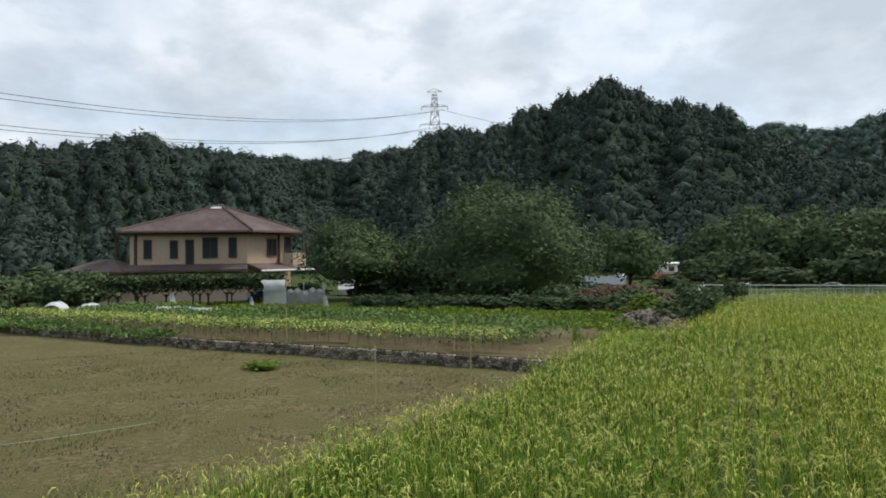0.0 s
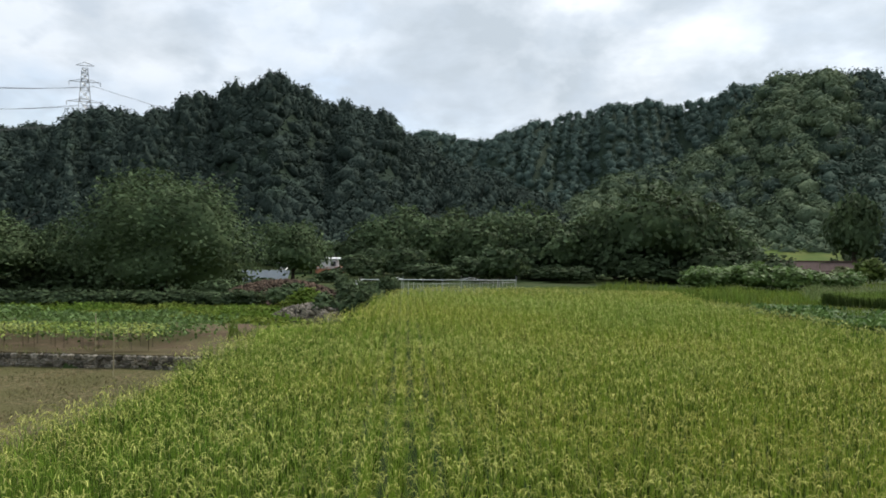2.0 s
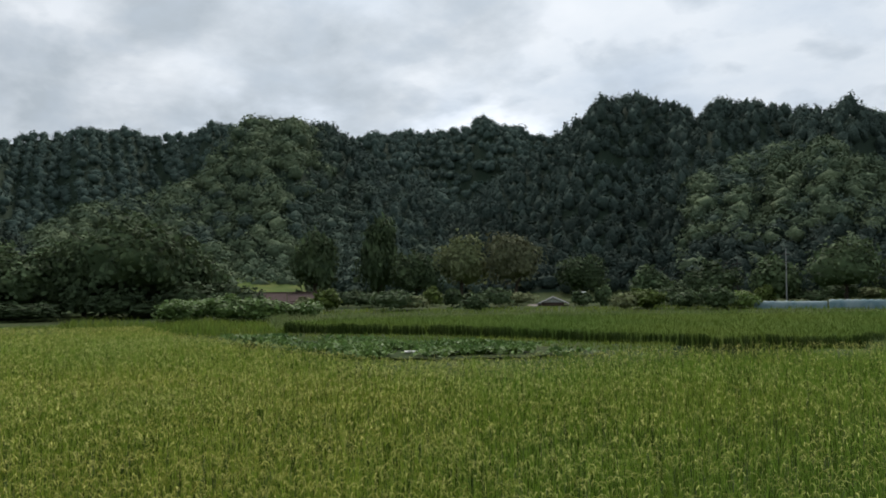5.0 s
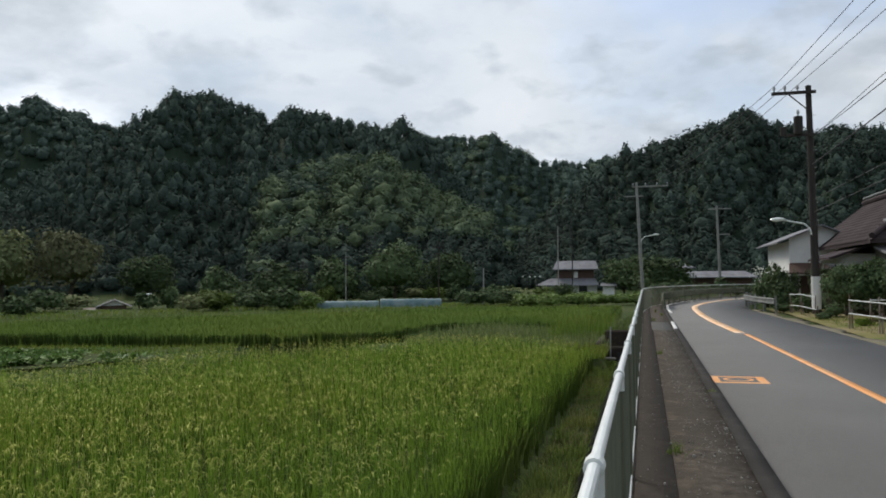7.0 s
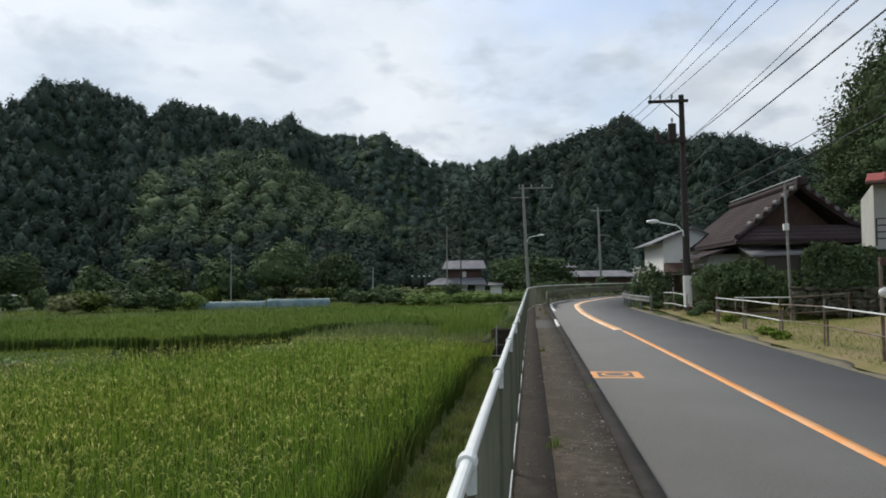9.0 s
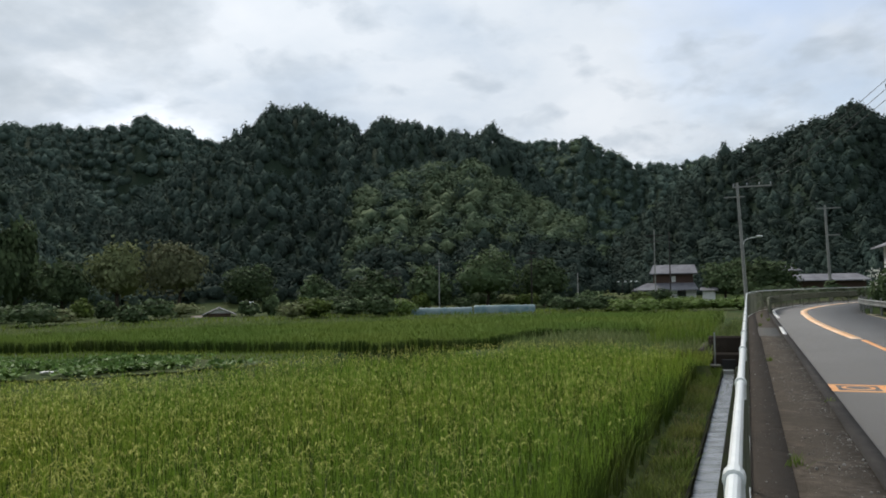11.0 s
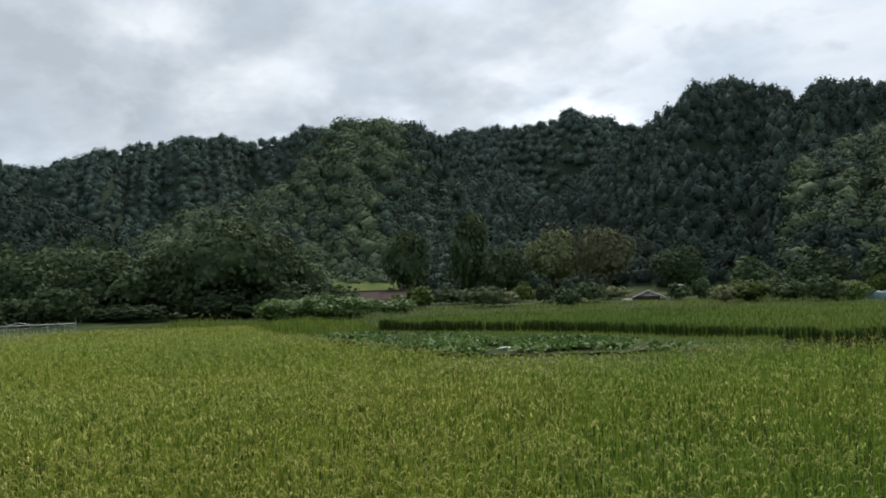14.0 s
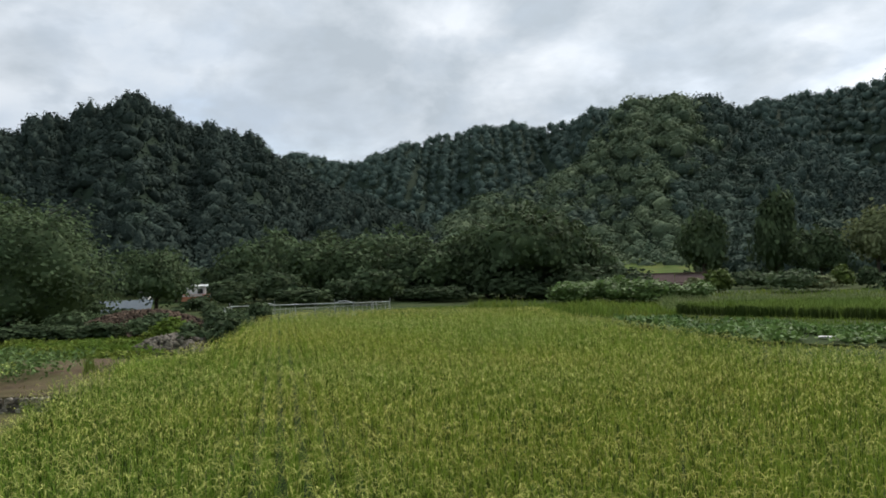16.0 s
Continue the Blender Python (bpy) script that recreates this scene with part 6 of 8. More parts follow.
def car(x, y, z, rot):
    ob = thing("car", pose(x, y, z, 0, 0, rot), "small white car parked behind the garden", "car")
    prof = [(-1.6, 0.35), (-1.62, 0.8), (-1.45, 1.0), (-1.2, 1.55), (-0.9, 1.68), (0.6, 1.66), (1.0, 1.05), (1.6, 0.9), (1.65, 0.35)]
    bm = bmesh.new()
    L = [bm.verts.new((a, -0.72 + (0.1 if b > 1.2 else 0), b)) for a, b in prof]
    R = [bm.verts.new((a, 0.72 - (0.1 if b > 1.2 else 0), b)) for a, b in prof]
    n = len(prof)
    for i in range(n):
        j = (i + 1) % n
        bm.faces.new((L[i], L[j], R[j], R[i]))
    bm.faces.new(L[::-1])
    bm.faces.new(R)
    bmesh.ops.recalc_face_normals(bm, faces=bm.faces)
    part("body", bm, M_CAR, ob)
    part("rear_window", slab([(-1.41, -0.55, 1.08), (-1.41, 0.55, 1.08), (-1.23, 0.5, 1.5), (-1.23, -0.5, 1.5)], 0.02), M_GLASS, ob)
    part("windscreen", slab([(0.98, -0.55, 1.12), (0.66, -0.5, 1.6), (0.66, 0.5, 1.6), (0.98, 0.55, 1.12)], 0.02), M_GLASS, ob)
    for s in (-1, 1):
        part("side_window", boxed(-1.0, 0.6, s * 0.66 - 0.03, s * 0.66 + 0.03, 1.1, 1.52), M_GLASS, ob)
        for wx in (-1.05, 1.05):
            w = part("wheel", tubed(((wx, s * 0.62, 0.28), (wx, s * 0.76, 0.28), 0.28), n=16), M_RUBBER, ob)
            part("rim", tubed(((wx, s * 0.75, 0.28), (wx, s * 0.78, 0.28), 0.17), n=12), M_STEEL, w)
    return ob


car(-56.9, -25.6, -1.5, 205)

# sheets and tunnel at the garden's far side
for i, (ax_, ay_, w, h) in enumerate([(-33.2, -31.6, 1.6, 0.42), (-33.8, -30.0, 1.9, 0.3)]):
    cl = thing("row_cover", pose(ax_, ay_, -0.85, 0, 0, 30), "low white sheet cover over a vegetable bed", "row cover", "row covers")
    _bm = bmesh.new()
    bmesh.ops.create_grid(_bm, x_segments=10, y_segments=8, size=0.5)
    for v in _bm.verts:
        v.co = Vector((v.co.x * w, v.co.y * 1.1, h * (1 - (v.co.y * 2) ** 2) * (0.8 + 0.2 * math.sin(v.co.x * 8)) + 0.03))
    bmesh.ops.solidify(_bm, geom=_bm.faces[:], thickness=0.02)
    part("sheet", _bm, M_TARP, cl)
for i, (bx, by, h, w) in enumerate([(-36.0, -33.8, 1.9, 4.0), (-37.8, -33.6, 2.1, 4.0), (-35.6, -37.0, 2.2, 4.5), (-38.6, -37.0, 2.3, 4.5), (-36.8, -40.5, 2.3, 4.5), (-28.2, -30.2, 1.5, 2.0)]):
    bush(bx, by, h + 0.5, w, M_LEAF if i != 5 else M_LEAF2, "sprawling green vine mound beside the garden", 350 + i, 0.13, 10, 150, group="vine mounds", z=-1.2)
# dark clipped hedge and scrub between garden and trees
for k in range(12):
    t = k / 11
    hx, hy = -39.0 + (-36.8 + 39.0) * t, -17.0 + (-4.6 + 17.0) * t
    bush(hx - 1.2, hy, 1.0, 2.6, M_LEAF2, "dark hedge bush along the garden's back edge", 370 + k, 0.11, 8, 120, group="garden hedge", z=-1.2)
for i, (bx, by, h, w, m) in enumerate([(-36.8, -2.6, 1.0, 2.6, M_LEAF), (-34.2, -1.7, 0.8, 2.4, M_GRASS), (-31.6, -0.6, 0.7, 2.0, M_LEAF), (-29.4, 0.6, 1.15, 2.0, M_LEAF2), (-32.8, 1.0, 1.0, 2.2, M_LEAF), (-38.5, 0.5, 0.9, 2.2, M_LEAF2), (-42.0, 0.4, 1.1, 2.2, M_LEAF2), (-41.8, -6.5, 1.1, 3.0, M_LEAF), (-45.0, 2.6, 1.1, 1.8, M_LEAF2)]):
    bush(bx, by, h + 0.35, w, m, "wild green scrub on the rubble bank", 390 + i, 0.10, 9, 120, group="bank scrub", z=-1.15)


def heap(name, x, y, z, w, d, h, material, label, seed, n=420, size=0.11):
    """A mound with many small broken pieces on it."""
    g = np.random.default_rng(seed)
    ob = thing(name, pose(x, y, z), label, "rubble heap")
    bm = bmesh.new()
    bmesh.ops.create_grid(bm, x_segments=16, y_segments=12, size=0.5)
    for v in bm.verts:
        r = min(1.0, math.hypot(v.co.x, v.co.y) * 2)
        v.co = Vector((v.co.x * w, v.co.y * d, h * (1 - r * r) + 0.05 * noise.noise(v.co * 9) - 0.05))
    part("mound", bm, material, ob)
    a, r = g.uniform(0, 6.28, n), np.sqrt(g.random(n))
    p = np.stack([np.cos(a) * r * w / 2, np.sin(a) * r * d / 2, h * (1 - r * r)], -1)
    V = (ICO_V[None] * g.uniform(0.4, 1.2, (n, 1, 3)) * size * 0.6 + p[:, None]).reshape(-1, 3)
    F = (ICO_F[None] + (np.arange(n) * len(ICO_V))[:, None, None]).reshape(-1, 3)
    o = part_np("rubble", V, F, material, ob)
    tagged(o, kind="stuff")
    return ob


heap("rubble_heap", -41.0, -3.2, -1.15, 4.0, 7.5, 1.15, M_RUBBLE, "reddish brown heap of cut prunings and rubble", 400, 1300, 0.2)
heap("rubble_heap", -31.5, -1.2, -1.15, 3.0, 3.6, 0.55, M_STONE, "low heap of grey stones and debris", 401, 420, 0.2)
tuft = np.random.default_rng(402)
x, y = scatter_in(403, [(-19.4, -0.9), (-19.7, -2.2), (-21.4, -2.0), (-21.6, -0.7)], 900)
grass_patch("sedge_clump", 404, x, y, np.full(len(x), -0.9), 0.6, 0.022, M_RICE, "dense tall grass clump at the terrace corner", 2, 0.3)

# huts beyond the trees
hut = thing("shed", pose(-72.5, -8.0, -2.05, 0, 0, 0), "blue-grey sheet-metal shed beyond the trees", "shed")
part("wall", boxed(-2, 2, -2.6, 2.6, 0, 1.0), M_BLUEROOF, hut)
part("roof", slab([(2.3, -2.9, 0.85), (2.3, 2.9, 0.85), (-2.2, 2.9, 1.75), (-2.2, -2.9, 1.75)], 0.08), M_BLUEROOF, hut)
hut = thing("storehouse", pose(-77.0, -6.2, -2.3), "small white-walled storehouse beyond the trees", "storehouse")
part("wall", boxed(-1.5, 1.5, -0.1, 0.6, 0, 2.4), M_WHITEWALL, hut)
part("roof", slab([(1.7, -0.3, 2.4), (1.7, 0.8, 2.4), (-1.7, 0.8, 2.7), (-1.7, -0.3, 2.7)], 0.06), M_GREYTILE, hut)
hut = thing("cabin", pose(-80.6, -1.5, -2.0), "white and orange cabin with an open white upper deck", "cabin")
part("base", boxed(-1.5, 1.5, -1.4, 1.4, 0, 1.9), M_BRICKY, hut, "orange lower panels")
part("upper", boxed(-1.3, 1.2, -1.0, 0.9, 1.92, 2.6), M_WHITEWALL, hut)
part("window", boxed(1.19, 1.24, 0.1, 0.6, 2.0, 2.45), M_GLASS, hut)
part("deck_roof", slab([(1.5, -1.2, 2.75), (1.5, 1.1, 2.75), (-1.4, 1.1, 2.85), (-1.4, -1.2, 2.85)], 0.08), M_WHITEWALL, hut)
part("awning", boxed(1.2, 1.6, -1.4, 1.4, 1.75, 1.85), M_WHITEWALL, hut)

# pale frame fence at the head of the near paddy
ff = thing("frame_fence", pose(0, 0, 0), "pale pipe-frame fence draped with netting", "fence")
fa, fb, fc = Vector((-39.8, 0.6)), Vector((-48.4, 1.1)), Vector((-51.2, 11.4))
pts = [fa.lerp(fb, k / 4) for k in range(4)] + [fb.lerp(fc, k / 8) for k in range(9)]
for k, p in enumerate(pts):
    dip, dip1 = 0.022 * max(k - 2, 0), 0.022 * max(k - 1, 0)
    part("post", tubed(((p.x, p.y, -1.3), (p.x, p.y, (-0.10 if k % 3 else 0.06) - dip), 0.02), n=6), M_STEEL, ff)
    if k + 1 < len(pts):
        q = pts[k + 1]
        part("rail", tubed(((p.x, p.y, -0.18 - dip), (q.x, q.y, -0.18 - dip1), 0.018), n=6), M_WHITE_PAINT, ff)
        part("rail", tubed(((p.x, p.y, -0.55), (q.x, q.y, -0.55), 0.013), n=6), M_STEEL, ff)
        nb = bmesh.new()
        for s0 in np.linspace(0.08, 0.92, 5):
            a_ = p.lerp(q, s0)
            tube(nb, (a_.x, a_.y, -1.2), (a_.x + 0.08 * math.sin(s0 * 41 + k * 3), a_.y + 0.08 * math.cos(s0 * 37 + k), -0.36 - dip + 0.2 * math.sin(s0 * 23 + k * 2.3)), 0.009 + 0.004 * math.sin(s0 * 31 + k), n=4)
        tagged(part("netting", nb, M_TARP, ff, "upright wires of the netting"), kind="stuff")
        if k % 4 == 1:
            hb = bmesh.new()
            for s0, s1 in zip(np.linspace(0, 1, 8)[:-1], np.linspace(0, 1, 8)[1:]):
                a_, b_ = p.lerp(q, s0), p.lerp(q, s1)
                tube(hb, (a_.x, a_.y, -0.2 - dip + 0.16 * math.sin(math.pi * s0)), (b_.x, b_.y, -0.2 - dip + 0.16 * math.sin(math.pi * s1)), 0.015, n=5)
            part("hoop", hb, M_WHITE_PAINT, ff)
bush(-44.5, 1.6, 1.15, 1.8, M_LEAF2, "dark vegetable clump inside the frame fence", 410, 0.1, 6, 90, z=-1.2)

# overgrown mound, shed with rusty roof and pale meadow
for i, (bx, by, h, w) in enumerate([(-52.0, 25.2, 1.5, 4.2), (-51.0, 28.0, 1.7, 4.2), (-50.0, 30.6, 1.6, 4.2), (-48.8, 33.2, 1.2, 3.6), (-53.8, 27.0, 1.7, 4.5), (-52.6, 31.0, 1.6, 4.5)]):
    bush(bx, by, h + 0.5, w, M_CROP, "kudzu-covered green mound beyond the gourds", 420 + i, 0.14, 10, 130, group="kudzu mounds")
meadow_v = [(-95.0, 50.0, 0.2), (-88.0, 60.5, 0.2), (-104.0, 70.5, 3.1), (-113.0, 59.5, 2.85)]
meadow = thing("meadow", pose(0, 0, 0), "pale green sloping meadow behind the shed", "meadow")
part("turf", slab(meadow_v, 1.5), M_GRASS, meadow)
M_SHEDROOF = mat("rusted_sheet_roof", (0.085, 0.056, 0.049), (0.124, 0.090, 0.078), 1.6, 0.9, 0.5, (0.105, 0.074, 0.066), 0.3, 8, stretch=(3, 1, 1), spec=0.05)
shed = thing("long_shed", pose(-80.6, 51.0, -1.85, 0, 0, 57.8), "long low shed with a rusty brown roof", "shed")
part("wall", boxed(-5.3, 4.6, -1.6, 1.6, 0, 1.35), M_TRIM, shed)
part("roof", slab([(-5.7, -2.0, 1.2), (1.2, -2.0, 1.2), (1.2, 0.4, 2.35), (-5.7, 0.4, 2.35)], 0.08), M_SHEDROOF, shed)
part("roof", slab([(1.25, -2.0, 1.1), (4.9, -2.0, 1.1), (4.9, 0.4, 2.25), (1.25, 0.4, 2.25)], 0.08), M_SHEDROOF, shed, "rusted section of the roof")
part("ridge_cap", boxed(-5.8, 5.0, 0.3, 0.5, 2.28, 2.42), M_TRIM, shed)
bush(-86.0, 58.2, 2.2, 3.0, M_LEAF2, "dark round shrub beside the meadow", 428, 0.2, 8, 100)
bush(-88.2, 56.0, 1.8, 2.2, M_LEAF2, "dark round shrub beside the meadow", 429, 0.2, 8, 100)

# low house at the hedge
low_h = thing("cottage", pose(*polar((37.6, 90.6))[0], -1.95, 0, 0, 37.6), "low cottage with a grey gabled roof behind the hedge", "cottage")
part("wall", boxed(-1.2, 1.3, -1.5, 2.5, 0, 1.1), M_TRIM, low_h)
part("gable", sheet([(-1.15, -1.52, 1.1), (1.25, -1.52, 1.1), (0.1, -1.52, 1.58)], [(0, 1, 2)]), M_WHITEWALL, low_h, "white plastered gable")
part("roof", slab([(-1.7, -1.9, 0.95), (-1.7, 2.7, 0.95), (0.1, 2.7, 1.72), (0.1, -1.9, 1.72)], 0.08), M_GREYTILE, low_h)
part("roof", slab([(0.1, -1.9, 1.72), (0.1, 2.7, 1.72), (1.9, 2.7, 0.95), (1.9, -1.9, 0.95)], 0.08), M_GREYTILE, low_h)
part("lower_roof", slab([(-3.0, -2.3, 0.42), (-1.2, -2.3, 0.62), (-1.2, -1.0, 0.98), (-2.8, -1.0, 0.86)], 0.07), M_RUST, low_h, "rusty lean-to roof")
part("lean_to", boxed(-2.8, -1.25, -1.9, -0.9, 0, 0.5), M_TRIM, low_h)
tank = thing("water_tank", pose(-52.5, 73.5, -1.2), "small white tank on a stand behind the hedge", "tank")
part("tank_body", boxed(-0.55, 0.55, -0.3, 0.3, 1.2, 1.55, 0.05), M_WHITEWALL, tank)
for sx in (-0.4, 0.4):
    part("leg", tubed(((sx, 0, 0), (sx, 0, 1.2), 0.03), n=6), M_STEEL, tank)

# long film tunnels
for i, (a, b, w, h, m, lab) in enumerate([((-32.4, 73.4), (-26.6, 75.6), 1.0, 0.7, M_TUNNEL, "low pale film tunnel over a crop row"), ((-26.4, 75.6), (-20.6, 77.8), 1.1, 0.85, M_TUNNEL, "low tunnel of blue-green netting on hoops")]):
    tn = thing("crop_tunnel", pose(0, 0, 0), lab, "crop tunnel", "crop tunnels")
    A, B = Vector(a), Vector(b)
    side = Vector((-(B - A).y, (B - A).x)).normalized() * w / 2
    z0 = -1.25
    V, F = [], []
    n = 20
    for k in range(n + 1):
        c = A.lerp(B, k / n)
        for s in range(9):
            t = math.pi * s / 8
            q = c + side * math.cos(t)
            V.append((q.x, q.y, z0 + h * math.sin(t) ** 0.8 * (1 + (0.08 if k % 2 else 0))))
    for k in range(n):
        for s in range(8):
            F.append((k * 9 + s, k * 9 + s + 1, (k + 1) * 9 + s + 1, (k + 1) * 9 + s))
    part_np("film", V, F, m, tn)
    for k in range(0, n + 1, 2):
        hb = bmesh.new()
        for s in range(8):
            tube(hb, Vector(V[k * 9 + s]) * 1.0005, Vector(V[k * 9 + s + 1]) * 1.0005, 0.02, n=4)
        part("hoop", hb, M_STEEL, tn)


# farmhouse beyond the far paddy
fh = thing("farmhouse", pose(-10.9, 120.5, -1.0, 0, 0, 3), "two-storey farmhouse with pale grey roofs and dark timber walls", "farmhouse")
part("wall", boxed(-4.6, 3.6, -2.2, 4.0, 0, 1.9), M_WHITEWALL, fh)
part("upper_wall", boxed(-2.4, 3.2, -1.2, 3.4, 1.9, 4.1), M_TRIM, fh)
part("roof", slab([(-2.9, -2.0, 4.0), (3.9, -2.0, 4.0), (3.5, 1.1, 5.3), (-2.5, 1.1, 5.3)], 0.14), M_GREYTILE, fh)
part("roof", slab([(-2.5, 1.1, 5.3), (3.5, 1.1, 5.3), (3.9, 4.2, 4.0), (-2.9, 4.2, 4.0)], 0.14), M_GREYTILE, fh)
part("lower_roof", slab([(-5.4, -3.2, 1.6), (4.0, -3.2, 1.6), (3.4, -1.2, 2.6), (-3.4, -1.2, 2.6)], 0.14), M_GREYTILE, fh)
part("lower_roof", slab([(-5.4, -3.2, 1.6), (-3.4, -1.2, 2.6), (-3.4, 3.6, 2.6), (-5.4, 5.0, 1.6)], 0.14), M_GREYTILE, fh)
part("window", boxed(0.2, 0.8, -1.25, -1.18, 2.7, 3.6), M_WHITEWALL, fh)
for wx in (-3.2, -1.2, 1.6):
    part("window", boxed(wx - 0.6, wx + 0.6, -2.26, -2.19, 0.4, 1.5), M_GLASS, fh)
gate = thing("outbuilding", pose(-3.5, 116.0, -1.0), "small white outbuilding beside the farmhouse", "outbuilding")
part("wall", boxed(-2.6, -1.0, -1.0, 1.0, 0, 1.5), M_WHITEWALL, gate)
part("roof", slab([(-3.0, -1.4, 1.5), (-0.6, -1.4, 1.5), (-0.6, 1.4, 1.9), (-3.0, 1.4, 1.9)], 0.1), M_GREYTILE, gate)

# roofs beyond the bend
for i, (x, y, w, top, lab) in enumerate([(3.6, 106, 4.6, 2.3, "long low grey roof beyond the bend"), (8.6, 104, 8.0, 2.75, "wide grey roof beyond the bend"), (4.6, 122, 3.0, 4.2, "low dark roof behind others")]):
    rf = thing("far_house", pose(x, y, -0.4, 0, 0, 8 * i - 6), lab, "house", "houses beyond the bend")
    drop = 0.75
    part("wall", boxed(-w / 2, w / 2, -2, 2, 0, top - drop - 0.1), M_TRIM, rf)
    part("roof", slab([(-w / 2 - 0.5, -2.6, top - drop), (w / 2 + 0.5, -2.6, top - drop), (w / 2 - 0.6, 0, top), (-w / 2 + 0.6, 0, top)], 0.12), M_GREYTILE, rf)
    part("roof", slab([(-w / 2 + 0.6, 0, top), (w / 2 - 0.6, 0, top), (w / 2 + 0.5, 2.6, top - drop), (-w / 2 - 0.5, 2.6, top - drop)], 0.12), M_GREYTILE, rf)
for k in range(9):
    bush(1.2 + k * 1.5, 76.0 + k * 1.3, 1.6 + 0.3 * math.sin(k * 2), 3.0, M_LEAF2 if k % 3 else M_LEAF, "clipped dark hedge beyond the bend", 440 + k, 0.16, 7, 80, group="hedge beyond the bend", z=-0.3)

# crop-leaf green brightened, so the light on these vines is in the colour
M_VINE = mat("lit_vine_leaf", (0.120, 0.185, 0.048), (0.175, 0.240, 0.066), 1.5, 0.6, 0.3, (0.135, 0.200, 0.052), island=0.4, thin=0.22, spec=0.08)
# vine-covered bank beyond the far paddy
for i, (az, d, h, w, k) in enumerate([(12.6, 84, 1.5, 4.0, 1), (11.0, 83, 1.7, 4.2, 1), (9.6, 85, 1.6, 3.6, 1), (8.3, 82, 1.2, 4.0, 0), (6.8, 81, 1.3, 4.2, 0), (5.2, 82, 1.1, 4.0, 0), (3.6, 82, 1.2, 4.0, 0), (2.0, 83, 1.0, 3.6, 0), (0.6, 84, 1.1, 3.6, 0), (24.5, 80, 1.4, 3.4, 0), (26.2, 79, 1.2, 3.2, 0), (28.4, 80, 1.6, 3.6, 1), (31.0, 80, 1.2, 3.4, 0)]):
    bush(-d * math.sin(radians(az)), d * math.cos(radians(az)), h + 0.4, w, (M_VINE, M_LEAF)[k], ("light green vines smothering the bank beyond the paddy", "rounded green shrub on the bank beyond the paddy")[k], 460 + i, 0.15, 9, 120, group="vines on the far bank")


# ---- roadside on the far side: verge, fences, houses ----
verge = new("verge", strip_mesh("verge", [(float(right_kerb(v)) - 0.02, v) for v in np.arange(-30, 40, 0.5)], [(float(right_kerb(v)) + 0.30 + 0.16 * math.sin(v * 1.3) + 0.1 * math.sin(v * 3.1), v) for v in np.arange(-30, 40, 0.5)], -0.2, 0.012, mat("gritty_verge", (0.20, 0.175, 0.135), (0.13, 0.12, 0.085), 6, 0.95, 0.8, (0.16, 0.15, 0.10), 0.5, 40, spec=0.1)))
tagged(verge, "gritty worn soil strip along the road's edge", "verge", kind="structure")
lot_x, lot_y = np.meshgrid(np.arange(5.3, 16, 0.4), np.arange(6, 40, 0.4), indexing="ij")
lot_z = ground_z(lot_x, lot_y) + 0.03
nl = lot_x.shape[1]
li, lj = [a.ravel() for a in np.meshgrid(np.arange(lot_x.shape[0] - 1), np.arange(nl - 1), indexing="ij")]
lot = new("lawn", mesh_np("lawn", np.stack([lot_x.ravel(), lot_y.ravel(), lot_z.ravel()], -1), np.stack([li * nl + lj, (li + 1) * nl + lj, (li + 1) * nl + lj + 1, li * nl + lj + 1], -1), [mat("worn_turf", (0.190, 0.165, 0.072), (0.125, 0.140, 0.045), 1.2, 0.95, 0.35, (0.240, 0.190, 0.110), 0.5, 22, spec=0.05)], smooth=True))
tagged(lot, "worn dry grass lot behind the pipe rail", "lawn", kind="structure")
x, y = scatter_in(500, [(5.5, 9), (5.6, 33), (9.2, 30), (11, 22), (14, 10)], 15000)
gk = wob(x, y, 1.6, 3) > -0.25
grass_patch("lot_grass", 501, x[gk], y[gk], ground_z(x[gk], y[gk]) + 0.02, 0.09, 0.014, M_GRASS, "short green grass on the roadside lot", 1, 0.5)
grass_patch("lot_grass", 502, x[~gk], y[~gk], ground_z(x[~gk], y[~gk]) + 0.02, 0.07, 0.016, M_DRY, "dry straw-coloured grass on the roadside lot", 1, 0.6)
for i, (bx, by) in enumerate([(5.75, 19.5), (5.9, 21.2), (6.3, 26.5), (5.95, 30.2), (6.6, 31.6), (5.6, 36.5), (6.2, 38.0)]):
    bush(bx, by, 0.3 + 0.25 * (i > 3), 0.6 + 0.5 * (i > 3), M_GRASS if i < 3 else M_LEAF, "small weed clump at the roadside", 510 + i, 0.045, 6, 70, group="roadside weeds")


def pipe_rail(points, z_low, z_high, label, lows, pale, top=0.16):
    """Posts of rusty pipe with two rails; pale marks the white-painted spans."""
    ob = thing("pipe_rail", pose(0, 0, 0), label, "fence", "pipe rails")
    for k, (x, y) in enumerate(points):
        z = gz(x, y)
        part("post", tubed(((x, y, z - 0.2), (x + 0.015, y, z + z_high + top), 0.021), n=8), M_RUST, ob)
        part("stub", tubed(((x + 0.08, y + 0.02, z - 0.2), (x + 0.08, y + 0.02, z + z_low + 0.12), 0.024), n=8), M_RUST, ob)
        if k + 1 < len(points):
            x1, y1 = points[k + 1]
            z1 = gz(x1, y1)
            for h, white in ((z_high, pale[k] & 1), (z_low, pale[k] & 2)):
                part("rail", tubed(((x, y - 0.06, z + h), (x1, y1 + 0.06, z1 + h), 0.015), n=8), M_WHITE_PAINT if white else M_RUST, ob)
    return ob


